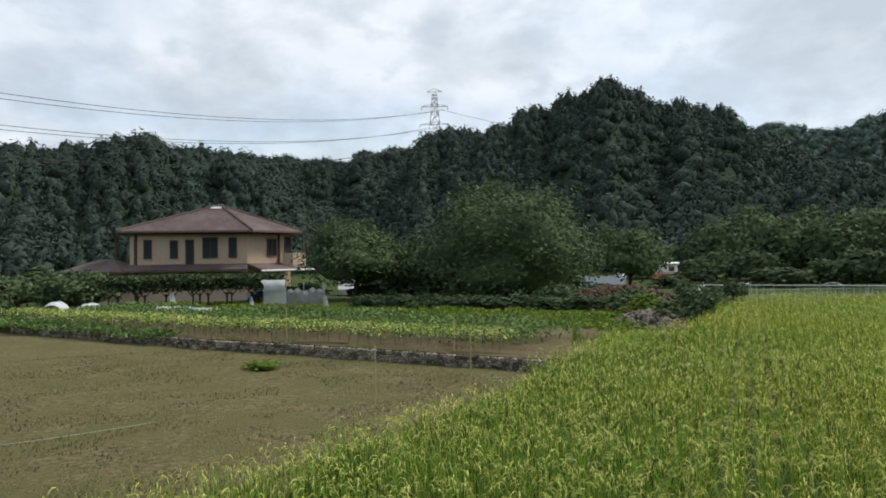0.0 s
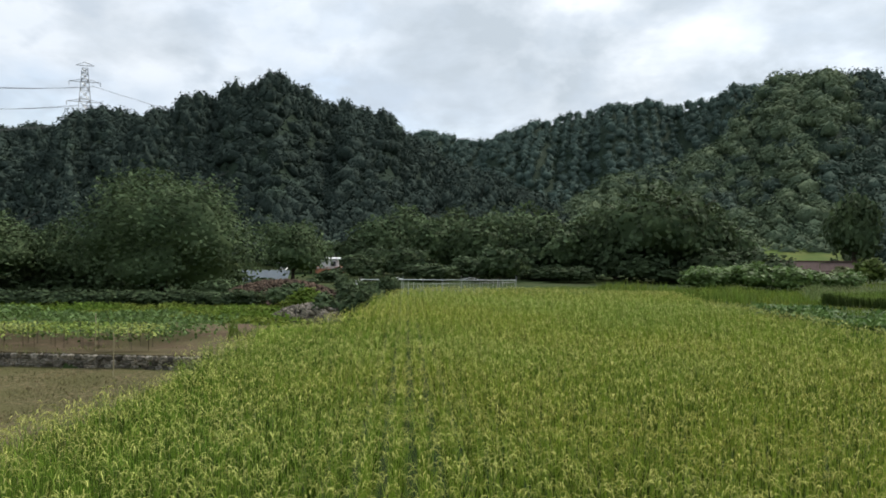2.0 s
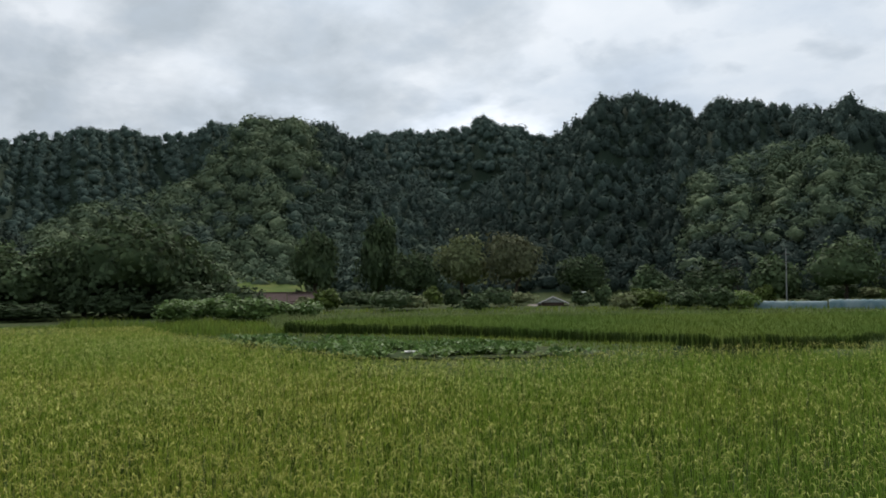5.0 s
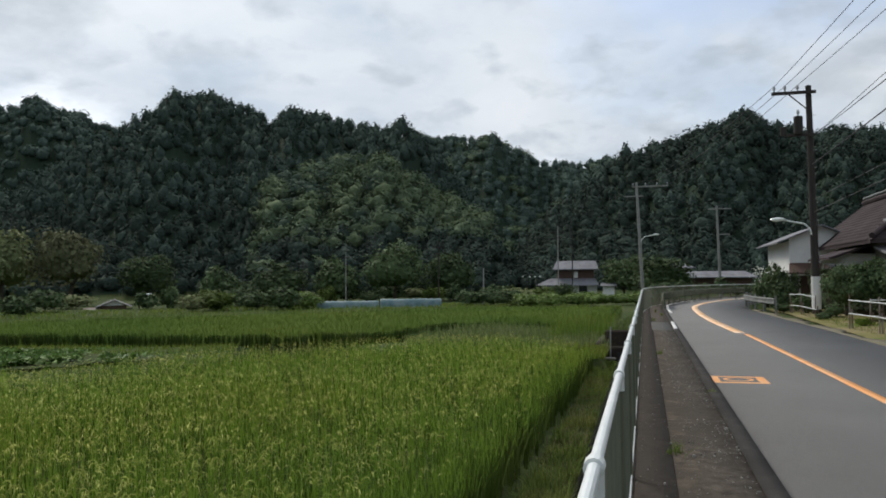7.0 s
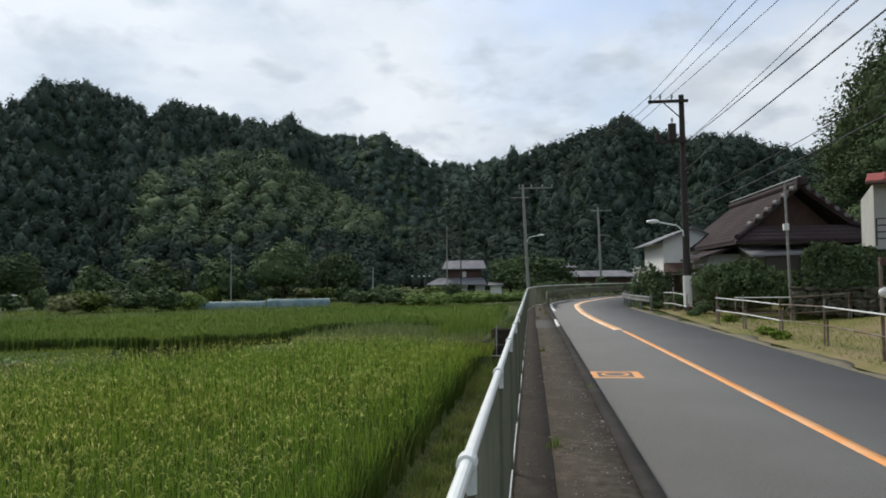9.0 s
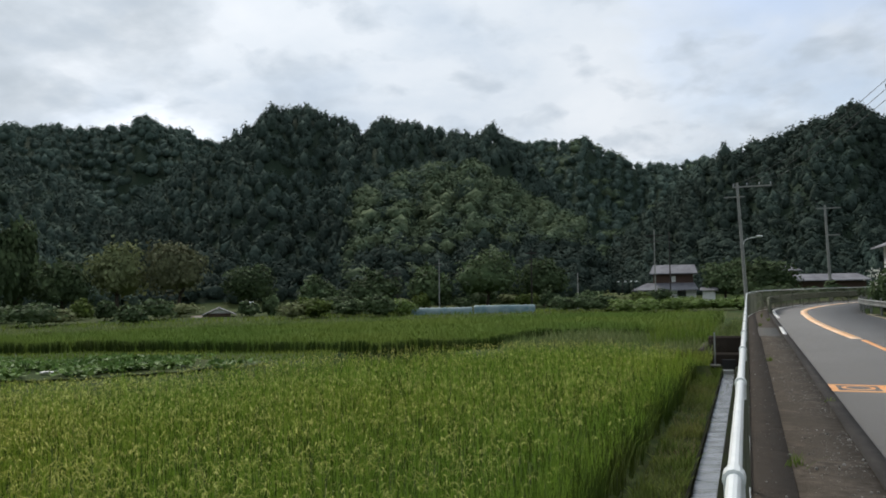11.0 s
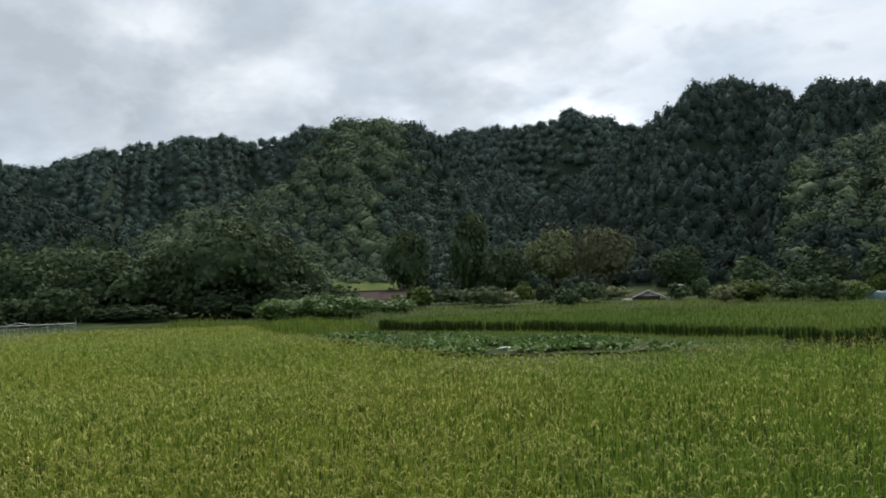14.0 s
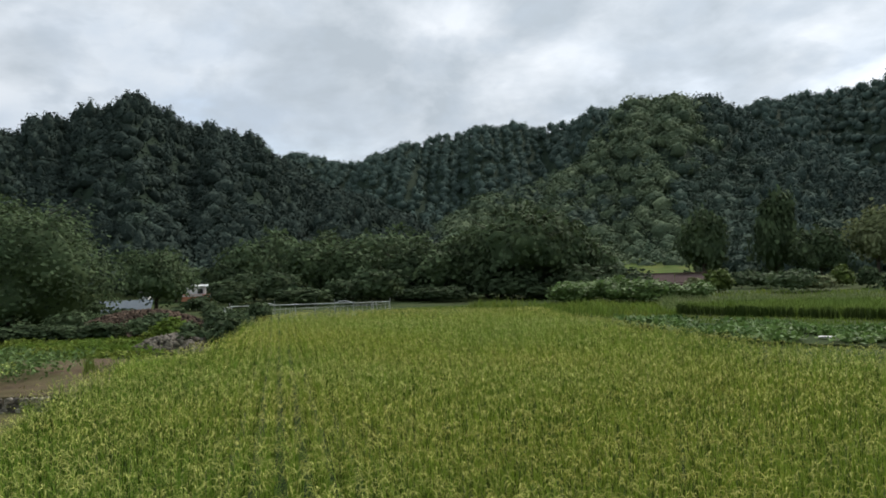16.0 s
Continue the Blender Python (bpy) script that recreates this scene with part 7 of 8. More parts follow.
pipe_rail([(5.85, 10.5), (5.87, 14.1), (5.9, 17.2), (5.84, 19.9), (5.78, 22.9), (5.6, 25.2)], 0.46, 0.84, "rusty and white pipe rail along the lot", 0, [0, 1, 0, 3, 3])
pipe_rail([(6.5, 26.6), (8.0, 25.8), (9.4, 25.0)], 0.3, 0.8, "grey pipe rail at the back of the lot", 0, [1, 0], 0.05)
pipe_rail([(5.75, 30.6), (5.7, 33.0), (5.65, 35.0)], 0.35, 0.80, "short white pipe rail beside the utility pole", 0, [3, 3], 0.05)
mir = thing("road_mirror", pose(5.95, 14.6, gz(5.95, 14.6)), "white-backed round road mirror on a rusty post", "road mirror")
part("post", tubed(((0, 0, -0.2), (-0.02, 0, 1.75), 0.032), n=8), M_RUST, mir)
_bm = bmesh.new()
bmesh.ops.create_uvsphere(_bm, u_segments=16, v_segments=8, radius=0.12, matrix=Matrix.Translation((0.05, -0.02, 1.22)) @ Matrix.Diagonal((1, 0.75, 0.8, 1)))
part("dish", _bm, M_WHITEWALL, mir)
part("hood", boxed(-0.04, 0.1, -0.06, 0.05, 1.68, 1.82, 0.01), M_TRIM, mir)
pole_s = thing("prop_pole", pose(8.4, 27.0, gz(8.4, 27.0)), "thin leaning grey wooden pole by the hedge", "pole")
part("pole_body", tubed(((0, 0, -0.2), (-0.12, 0, 4.55), 0.05, 0.04), n=8), M_GREYPOLE, pole_s)
part("meter_box", boxed(-0.20, -0.04, -0.1, 0.05, 3.0, 3.22, 0.01), M_WHITEWALL, pole_s)


# ---- low stone wall and hedges in front of the houses ----
def stone_shape(seed, material=M_STONE):
    g = random.Random(seed)
    bm = bmesh.new()
    bmesh.ops.create_cube(bm, size=1)
    bmesh.ops.bevel(bm, geom=bm.edges[:], offset=0.24, segments=1, affect="EDGES")
    for v in bm.verts:
        v.co = Vector([c * g.uniform(0.72, 1.22) for c in v.co])
    me = bpy.data.meshes.new("stone")
    bm.to_mesh(me)
    bm.free()
    me.materials.append(material)
    return me


STONES = [stone_shape(i) for i in range(7)]
# darker stone set for the wall under the hedge
DARK_STONES = [stone_shape(i, mat("mossy_wall_stone", (0.12, 0.11, 0.095), (0.065, 0.062, 0.05), 7, 0.95, 2.0, (0.05, 0.055, 0.035), 0.6, 25, rnd=0.4, spec=0.05)) for i in range(7)]


def stones_along(parent, a, b, z0, z1, size, seed, shapes=STONES):
    """Courses of single stones between two plan points."""
    g = random.Random(seed)
    A, B = Vector(a), Vector(b)
    n = (B - A).length
    ang = math.atan2((B - A).y, (B - A).x)
    z, row = z0, 0
    while z < z1 - 0.04:
        h = min(size * g.uniform(0.75, 1.0), z1 - z)
        s = -g.uniform(0, size)
        while s < n:
            w = size * g.uniform(0.7, 1.9)
            p = A.lerp(B, min(max((s + w / 2) / n, 0), 1))
            o = new("stone", g.choice(shapes))
            o.parent = parent
            o.location = (p.x + g.uniform(-0.03, 0.03), p.y + g.uniform(-0.03, 0.03), z + h / 2)
            o.rotation_euler = (g.uniform(-0.12, 0.12), g.uniform(-0.12, 0.12), ang + g.uniform(-0.15, 0.15) + (math.pi if g.random() < 0.5 else 0))
            o.scale = (w * 1.02, size * g.uniform(0.8, 1.1), h * 1.12)
            s += w
        z += h
        row += 1


swall = thing("stone_wall", pose(0, 0, 0), "low rough grey stone wall under the hedge", "wall")
stones_along(swall, (8.35, 26.4), (13.0, 21.6), 0.28, 1.15, 0.30, 1, DARK_STONES)
part("wall_core", prism([(8.45, 26.75), (13.1, 21.95), (17, 24), (10.2, 33)], -0.2, 1.12), M_EARTH, swall)


def hedge(a, b, z0, z1, thick, seed, material, label, leaf=0.06, n=8000):
    g = np.random.default_rng(seed)
    ob = thing("hedge", pose(0, 0, 0), label, "hedge")
    A, B = np.array(a), np.array(b)
    d = (B - A) / np.linalg.norm(B - A)
    nrm2 = np.array([d[1], -d[0]])
    L = np.linalg.norm(B - A)
    s, t = g.uniform(0, L, n), g.uniform(-1, 1, n)
    face = g.integers(0, 4, n)
    topz = z1 + 0.12 * np.sin(s * 2.1) + 0.08 * np.sin(s * 5.3 + seed)
    z = np.where(face == 3, topz, z0 + (topz - z0) * g.random(n))
    off = np.where(face == 3, t, np.where(face == 2, -1, 1)) * thick / 2
    off = off * (1 + 0.10 * np.sin(s * 3.7 + z * 4)) + g.normal(0, 0.05, n)
    p = np.stack([A[0] + d[0] * s + nrm2[0] * off, A[1] + d[1] * s + nrm2[1] * off, z + g.normal(0, 0.05, n)], -1)
    nv = np.stack([nrm2[0] * np.sign(off) * (face != 3), nrm2[1] * np.sign(off) * (face != 3), np.where(face == 3, 1.0, 0.25)], -1)
    v, f = leaf_quads(g, p, nv, leaf)
    part_np("foliage", v, f, material, ob)
    c = prism([tuple(A - nrm2 * thick * 0.36), tuple(B - nrm2 * thick * 0.36), tuple(B + nrm2 * thick * 0.36), tuple(A + nrm2 * thick * 0.36)], z0, z1 - 0.1)
    part("heart", c, M_BARK, ob)
    return ob


hedge((8.9, 26.6), (13.6, 21.8), 1.1, 2.3, 1.1, 5, M_LEAF2, "thick green hedge on the stone wall", 0.065, 12000)


def overgrown(places, z0, label, seed, leaf, sprays, material=None):
    """A hedge swallowed by creepers: overlapping leafy masses. places: (x, y, width, top)."""
    ob = thing("hedge", pose(0, 0, 0), label, "hedge")
    V, F, off = [], [], 0
    for k, (x, y, w, top) in enumerate(places):
        cv, cf = crown_mass(seed + k, 14, 3, sprays, leaf / w, 0.42, 0.5, 0.0, 0.045, 0.6)
        h = top - z0
        cv = cv * np.array([w, w, h * 1.22]) + np.array([x, y, z0 - 0.13 * h])
        V.append(cv), F.append(cf + off)
        off += len(cv)
    part_np("foliage", np.concatenate(V), np.concatenate(F), material or M_LEAF, ob)
    part("stem", tubed(((places[0][0], places[0][1], z0 - 0.2), (places[0][0], places[0][1], z0 + 0.8), 0.05, 0.03), n=6), M_BARK, ob)


overgrown([(6.75, 30.6, 1.7, 1.95), (7.4, 30.0, 1.8, 2.2), (8.1, 29.3, 1.8, 2.2), (8.7, 28.7, 1.5, 1.9)], 0.35, "rounded hedge overgrown with yellow-green creepers", 560, 0.055, 2600)
hedge((8.4, 31.0), (7.4, 38.0), 0.3, 1.7, 1.0, 7, M_LEAF2, "dark hedge before the tiled house", 0.08, 4500)
for i, (bx, by, h, w, m) in enumerate([(5.9, 38.2, 1.6, 1.6, M_LEAF2), (6.4, 41.5, 2.2, 1.8, M_LEAF2), (6.0, 44.5, 1.5, 1.8, M_LEAF), (6.5, 36.0, 1.0, 1.4, M_LEAF), (6.7, 46.5, 2.4, 2.0, M_LEAF2), (7.9, 52.0, 2.2, 2.4, M_LEAF2), (9.5, 57.0, 2.2, 3.0, M_LEAF2)]):
    bush(bx, by, h, w, m, "garden shrub by the road before the houses", 530 + i, 0.075, 8, 130, group="front garden shrubs")
fl = bush(5.95, 43.0, 2.2, 1.5, M_LEAF, "flowering shrub with white blossoms by the road", 545, 0.07, 7, 120)
gq = np.random.default_rng(546)
flat_leaves("blossom", 547, gq.uniform(-0.6, 0.6, 40), gq.uniform(-0.6, 0.6, 40), np.full(40, 0.7), np.full(40, 1.4), 3, 0.07, M_PETAL, "", "", 0.4, 0.12, parent=fl)


# ---- tiled house ----
def tile_slope(parent, corners, rows, cols, name="tile_course"):
    """Courses of wavy pan tiles over a sloping four-cornered face: low-left, low-right, top-right, top-left."""
    a, b, c, d = [Vector(p) for p in corners]
    n = (b - a).cross(d - a).normalized()
    if n.z < 0:
        n = -n
    for r in range(rows):
        t0, t1 = r / rows, (r + 1.12) / rows
        L0, R0 = a.lerp(d, t0), b.lerp(c, t0)
        L1, R1 = a.lerp(d, min(t1, 1)), b.lerp(c, min(t1, 1))
        V, F = [], []
        k = cols * 2
        for i in range(k + 1):
            s = i / k
            bump = 0.026 * (1 if i % 2 else -0.2)
            V.append(L0.lerp(R0, s) + n * (0.048 + bump))
            V.append(L1.lerp(R1, s) + n * (0.03 + bump))
            V.append(L0.lerp(R0, s) + n * 0.0)
        for i in range(k):
            F.append((3 * i, 3 * i + 3, 3 * i + 4, 3 * i + 1))
            F.append((3 * i + 2, 3 * i + 5, 3 * i + 3, 3 * i))
        part_np(name, [tuple(v) for v in V], F, M_TILE, parent)


th = thing("tiled_house", pose(0, 0, 0), "old house with a big brown tiled hip-and-gable roof", "house")
RX, Y0, Y1, ZR, ZE = 11.2, 34.4, 45.4, 5.25, 2.95
part("wall", prism([(9.3, 35.2), (13.1, 35.2), (13.1, 46.5), (9.3, 46.5)], 0.3, ZE + 0.1), mat("grey_brown_plaster", (0.30, 0.27, 0.22), (0.24, 0.215, 0.18), 3, 0.9, 0.5, (0.28, 0.25, 0.21)), th)
r_left = part("roof", slab([(8.4, Y0 - 0.6, ZE), (8.4, Y1 + 1.0, ZE), (RX, Y1, ZR), (RX, Y0, ZR)], 0.12), M_TILE, th)
tile_slope(r_left, [(8.4, Y1 + 1.0, ZE), (8.4, Y0 - 0.2, ZE), (RX, Y0 - 0.1, ZR), (RX, Y1, ZR)], 14, 48)
part("roof", slab([(RX, Y0, ZR), (RX, Y1, ZR), (14.0, Y1 + 1.0, ZE), (14.0, Y0 - 0.6, ZE)], 0.12), M_TILE, th)
# front skirt roof under the gable
sk = part("skirt_roof", slab([(8.2, Y0 - 1.6, ZE - 0.05), (14.2, Y0 - 1.6, ZE - 0.05), (13.1, Y0 - 0.1, ZE + 0.62), (9.2, Y0 - 0.1, ZE + 0.62)], 0.1), M_TILE, th)
tile_slope(sk, [(8.2, Y0 - 1.6, ZE - 0.05), (14.2, Y0 - 1.6, ZE - 0.05), (13.1, Y0 - 0.1, ZE + 0.62), (9.2, Y0 - 0.1, ZE + 0.62)], 4, 18)
part("gable", prism([(9.5, Y0 + 0.32), (12.9, Y0 + 0.32), (12.9, Y0 + 0.42), (9.5, Y0 + 0.42)], ZE + 0.3, ZE + 0.5), M_TRIM, th)
part("gable_panel", sheet([(9.45, Y0 + 0.85, 3.4), (12.95, Y0 + 0.85, 3.4), (RX, Y0 + 0.85, 5.05)], [(0, 1, 2)]), M_TRIM, th, "dark timber gable panel")
# plaster triangle borrows the dark timber colour to show it in shade
part("gable_plaster", sheet([(RX + 0.35, Y0 + 0.82, 4.15), (12.45, Y0 + 0.82, 3.72), (RX + 0.25, Y0 + 0.82, 4.75)], [(0, 1, 2)]), M_TRIM, th, "gable plaster in dark timber colour to stand for its shade")
for sx in (-1, 1):
    edge0, edge1 = Vector((RX, Y0 - 0.12, ZR + 0.08)), Vector((RX + sx * 2.35, Y0 - 0.35, 3.42))
    part("barge_board", tubed((tuple(edge0), tuple(edge1), 0.10), n=6), M_TRIM, th)
    for k in range(13):
        p = edge0.lerp(edge1, (k + 0.5) / 13)
        part("verge_tile", tubed(((p.x, p.y - 0.16, p.z + 0.04), (p.x, p.y + 0.35, p.z + 0.10), 0.085), n=8), M_GREYTILE if k % 2 else M_TILE, th)
part("ridge", tubed(((RX, Y0 - 0.35, ZR + 0.16), (RX, Y1 + 0.2, ZR + 0.16), 0.16), n=8), M_TILE, th)
part("ridge_bar", tubed(((RX - 0.1, Y0 - 0.4, ZR + 0.38), (RX - 0.1, Y1, ZR + 0.38), 0.04), n=6), M_STEEL, th, "pale metal bar along the ridge")
part("ridge_end", boxed(RX - 0.22, RX + 0.22, Y0 - 0.5, Y0 - 0.2, ZR, ZR + 0.36, 0.05), M_TILE, th, "ornamental ridge-end tile")
part("hip_ridge", tubed(((9.3, Y0 - 0.2, 3.72), (8.2, Y0 - 1.65, 3.08), 0.12), n=8), M_TILE, th)
part("hip_ridge", tubed(((13.1, Y0 - 0.2, 3.72), (14.2, Y0 - 1.65, 3.08), 0.12), n=8), M_TILE, th)
part("porch_roof", slab([(7.4, 36.0, 2.35), (7.4, 40.5, 2.35), (9.0, 40.5, 2.9), (9.0, 36.0, 2.9)], 0.1), M_TILE, th)
part("porch_wall", boxed(7.9, 9.3, 36.6, 40.0, 0.3, 2.5), M_WHITEWALL, th)
part("porch_window", boxed(7.86, 7.91, 37.2, 39.4, 1.0, 2.1), M_GLASS, th)
part("lean_roof", slab([(8.7, 32.4, 2.35), (12.0, 32.4, 2.45), (12.0, 34.5, 2.85), (8.7, 34.5, 2.75)], 0.08), M_GREYTILE, th)
part("front_window", boxed(10.0, 12.2, 35.14, 35.21, 1.2, 2.5), M_GLASS, th)

# white storehouse beyond it
wh = thing("white_storehouse", pose(0, 0, 0), "white plastered storehouse with a low gabled roof", "storehouse")
part("wall", prism([(7.0, 43.0), (9.3, 43.0), (9.3, 50.0), (7.0, 50.0)], 0.0, 3.36), M_WHITEWALL, wh)
part("gable", sheet([(7.0, 42.99, 3.30), (9.3, 42.99, 3.30), (9.3, 42.99, 3.75), (8.5, 42.99, 4.10), (7.0, 42.99, 3.50)], [(0, 1, 2, 3, 4)]), M_WHITEWALL, wh)
part("roof", slab([(6.4, 42.6, 3.32), (6.4, 50.5, 3.32), (8.5, 50.5, 4.17), (8.5, 42.6, 4.17)], 0.07), M_GREYTILE, wh)
part("roof", slab([(8.5, 42.6, 4.17), (8.5, 50.5, 4.17), (10.0, 50.5, 3.5), (10.0, 42.6, 3.5)], 0.07), M_GREYTILE, wh)
part("canopy", slab([(6.8, 42.0, 1.75), (8.6, 42.0, 1.75), (8.6, 43.0, 2.25), (7.0, 43.0, 2.25)], 0.08), M_TRIM, wh, "dark timber canopy")
part("door", boxed(7.5, 8.2, 42.94, 43.0, 0.0, 1.6), M_TRIM, wh)
part("window", boxed(7.1, 7.4, 42.95, 43.0, 0.7, 1.5), M_GLASS, wh)

# house with the red roof on the raised plot
rh = thing("red_roof_house", pose(0.5, 0.1, 0), "white two-storey house with a red sheet-metal roof", "house")
# white plaster taken down to grey: the wall's shade is in the colour
part("wall", prism([(10.0, 25.6), (16.0, 22.6), (18.5, 28.0), (12.0, 31.5)], 1.0, 4.35), mat("weathered_plaster", (0.46, 0.46, 0.43), (0.40, 0.40, 0.37), 3, 0.9, 0.5, (0.36, 0.355, 0.33)), rh)
part("roof", slab([(9.65, 25.3, 4.4), (16.4, 21.6, 4.4), (17.4, 25.0, 5.0), (11.0, 28.4, 5.0)], 0.1), M_REDROOF, rh)
_A, _B, _C, _D = Vector((9.65, 25.3, 4.41)), Vector((16.4, 21.6, 4.41)), Vector((17.4, 25.0, 5.01)), Vector((11.0, 28.4, 5.01))
for k in range(1, 15):
    part("roof_rib", tubed((tuple(_A.lerp(_B, k / 15)), tuple(_D.lerp(_C, k / 15)), 0.03), n=5), M_REDROOF, rh)
part("fascia", tubed(((9.65, 25.3, 4.32), (16.4, 21.6, 4.32), 0.06), n=6), M_TRIM, rh)
M_rh = pose(10.0, 25.6, 0, 0, 0, math.degrees(math.atan2(-3.0, 6.0)) + 180)
wd = window(rh, M_rh @ pose(-1.3, 0.01, 2.45), 0.95, 1.3, bars=1)
window(rh, M_rh @ pose(-3.6, 0.01, 2.45), 1.4, 1.3, bars=1)
_d = Vector((6.0, -3.0)).normalized()
_o = Vector((-_d.y, _d.x)) * -1.0
b0, b1 = Vector((10.0, 25.6)) + _d * 0.1 + _o * 0.7, Vector((10.0, 25.6)) + _d * 2.6 + _o * 0.7
part("balcony_floor", prism([tuple(b0), tuple(b1), tuple(b1 - _o * 0.7), tuple(b0 - _o * 0.7)], 2.28, 2.38), M_STEEL, rh)
for h in (2.6, 2.8, 3.0, 3.2):
    part("balcony_rail", tubed(((*b0, h), (*b1, h), 0.02), n=6), M_CABLE, rh)
for k in range(4):
    p = b0.lerp(b1, k / 3)
    part("balcony_post", tubed(((*p, 2.38), (*p, 3.2), 0.025), n=6), M_CABLE, rh)
part("downpipe", tubed(((10.05 + _d.x * 2.9 + _o.x * 0.06, 25.6 + _d.y * 2.9 + _o.y * 0.06, 1.0), (10.05 + _d.x * 2.9 + _o.x * 0.06, 25.6 + _d.y * 2.9 + _o.y * 0.06, 4.4), 0.04), n=6), M_STEEL, rh)
part("shutter", prism([tuple(Vector((10.0, 25.6)) + _d * 0.55 + _o * 0.05), tuple(Vector((10.0, 25.6)) + _d * 0.65 + _o * 0.05), tuple(Vector((10.0, 25.6)) + _d * 0.65), tuple(Vector((10.0, 25.6)) + _d * 0.55)], 3.0, 3.7), M_TRIM, rh)


# ---- poles and wires ----
def insulator(parent, x, y, z):
    bm = tubed(((x, y, z), (x, y, z + 0.14), 0.03), n=8)
    tube(bm, (x, y, z + 0.12), (x, y, z + 0.26), 0.065, 0.045, n=8)
    part("insulator", bm, M_STEEL, parent)


def street_lamp(parent, x, y, z, reach):
    """Curved arm and lamp head on a pole, reaching along x."""
    bm = bmesh.new()
    pts = [(0, 0), (0.05, 0.25), (0.25, 0.45), (0.7, 0.55), (1.0, 0.62)]
    for p, q in zip(pts, pts[1:]):
        tube(bm, (x + reach * p[0], y, z + p[1]), (x + reach * q[0], y, z + q[1]), 0.03, n=6)
    arm = part("lamp_arm", bm, M_WHITE_PAINT, parent)
    hb = bmesh.new()
    bmesh.ops.create_uvsphere(hb, u_segments=12, v_segments=6, radius=0.15, matrix=Matrix.Translation((x + reach * 1.18, y, z + 0.64)) @ Matrix.Diagonal((1.9, 0.8, 0.6, 1)))
    part("lamp_head", hb, M_WHITE_PAINT, arm)


p1 = thing("utility_pole", pose(0, 0, 0), "dark utility pole with transformer, cross-arms and street lamp", "utility pole")
part("shaft", tubed(((6.45, 33.9, -0.4), (6.35, 33.9, 9.2), 0.17, 0.11), n=12), M_POLE, p1)
part("guard_sleeve", tubed(((6.445, 33.9, 0.25), (6.435, 33.9, 1.55), 0.178), n=12), M_WHITEWALL, p1, "pale sleeve round the foot")
part("cross_arm", boxed(4.95, 6.6, 33.68, 33.78, 8.85, 8.97), M_POLE, p1)
part("arm_brace", tubed(((5.6, 33.75, 8.85), (6.3, 33.8, 8.2), 0.025), n=6), M_POLE, p1)
for ix in (5.05, 5.45, 5.92):
    insulator(p1, ix, 33.73, 8.95)
part("lower_arm", boxed(5.4, 6.4, 33.7, 33.8, 7.15, 7.25), M_POLE, p1)
part("transformer", tubed(((5.92, 33.75, 7.25), (5.92, 33.75, 7.95), 0.17), n=14), M_POLE, p1, "dark transformer drum")
insulator(p1, 5.92, 33.75, 7.95)
part("bracket", boxed(5.25, 5.45, 33.7, 33.8, 7.2, 7.55), M_POLE, p1)
for k in range(9):
    part("step_bolt", tubed(((6.4, 33.9, 2.4 + k * 0.7), (6.6, 33.9, 2.4 + k * 0.7), 0.012), n=5), M_STEEL, p1)
street_lamp(p1, 6.3, 33.75, 3.2, -1.05)
p2 = thing("utility_pole", pose(0, 0, 0), "grey utility pole with a wide cross-arm and street lamp", "utility pole")
part("shaft", tubed(((-0.3, 72.4, -0.8), (-0.75, 72.4, 10.2), 0.17, 0.11), n=10), M_GREYPOLE, p2)
part("cross_arm", boxed(-1.15, 2.05, 72.3, 72.4, 9.75, 9.87), M_GREYPOLE, p2)
part("cross_arm", boxed(-1.85, -0.15, 72.3, 72.4, 8.9, 9.0), M_GREYPOLE, p2)
for ix in (-1.05, 0.05, 1.05, 1.95):
    insulator(p2, ix, 72.35, 9.87)
street_lamp(p2, -0.4, 72.2, 4.8, 1.1)
p3 = thing("utility_pole", pose(0, 0, 0), "grey utility pole beyond the bend", "utility pole")
part("shaft", tubed(((7.85, 90, -0.6), (7.6, 90, 9.4), 0.16, 0.11), n=10), M_GREYPOLE, p3)
part("cross_arm", boxed(6.7, 9.1, 89.9, 90.0, 9.0, 9.12), M_GREYPOLE, p3)
part("lower_arm", boxed(7.5, 8.9, 89.9, 90.0, 6.2, 6.3), M_GREYPOLE, p3)
for i, (x, y, top, w) in enumerate([(-35.4, 88.6, 5.0, 1.0), (-24.7, 92.2, 6.2, 1.4), (-10.9, 99.9, 8.2, 2.0), (-44.5, 96.0, 4.2, 1.2), (-18.2, 88.0, 2.9, 0.0), (-9.2, 101.0, 8.0, 0.0)]):
    sp = thing("utility_pole", pose(x, y, gz(x, y)), "thin dark utility pole among the fields", "utility pole", "field poles")
    h = top - gz(x, y)
    part("shaft", tubed(((0, 0, -0.3), (0.05, 0, h), 0.085, 0.06), n=8), M_POLE if i % 2 else M_GREYPOLE, sp)
    if w:
        part("cross_arm", boxed(-w / 2, w / 2, -0.05, 0.05, h - 0.75, h - 0.62), M_POLE, sp)
        part("cross_arm", boxed(-w / 3, w / 3, -0.05, 0.05, h - 1.5, h - 1.4), M_POLE, sp)
lampp = thing("flood_lamp", pose(-15.4, 103.0, gz(-15.4, 103.0)), "twin-headed yard lamp on a thin pole", "lamp post")
part("pole_body", tubed(((0, 0, -0.2), (0, 0, 3.2), 0.05), n=6), M_POLE, lampp)
part("pole_body", tubed(((1.4, 0, -0.2), (1.4, 0, 3.0), 0.05), n=6), M_POLE, lampp)
for lx in (-0.5, 0.4, 1.1, 1.8):
    part("lamp_head", boxed(lx - 0.13, lx + 0.13, -0.12, 0.12, 3.02, 3.18, 0.04), M_WHITEWALL, lampp)

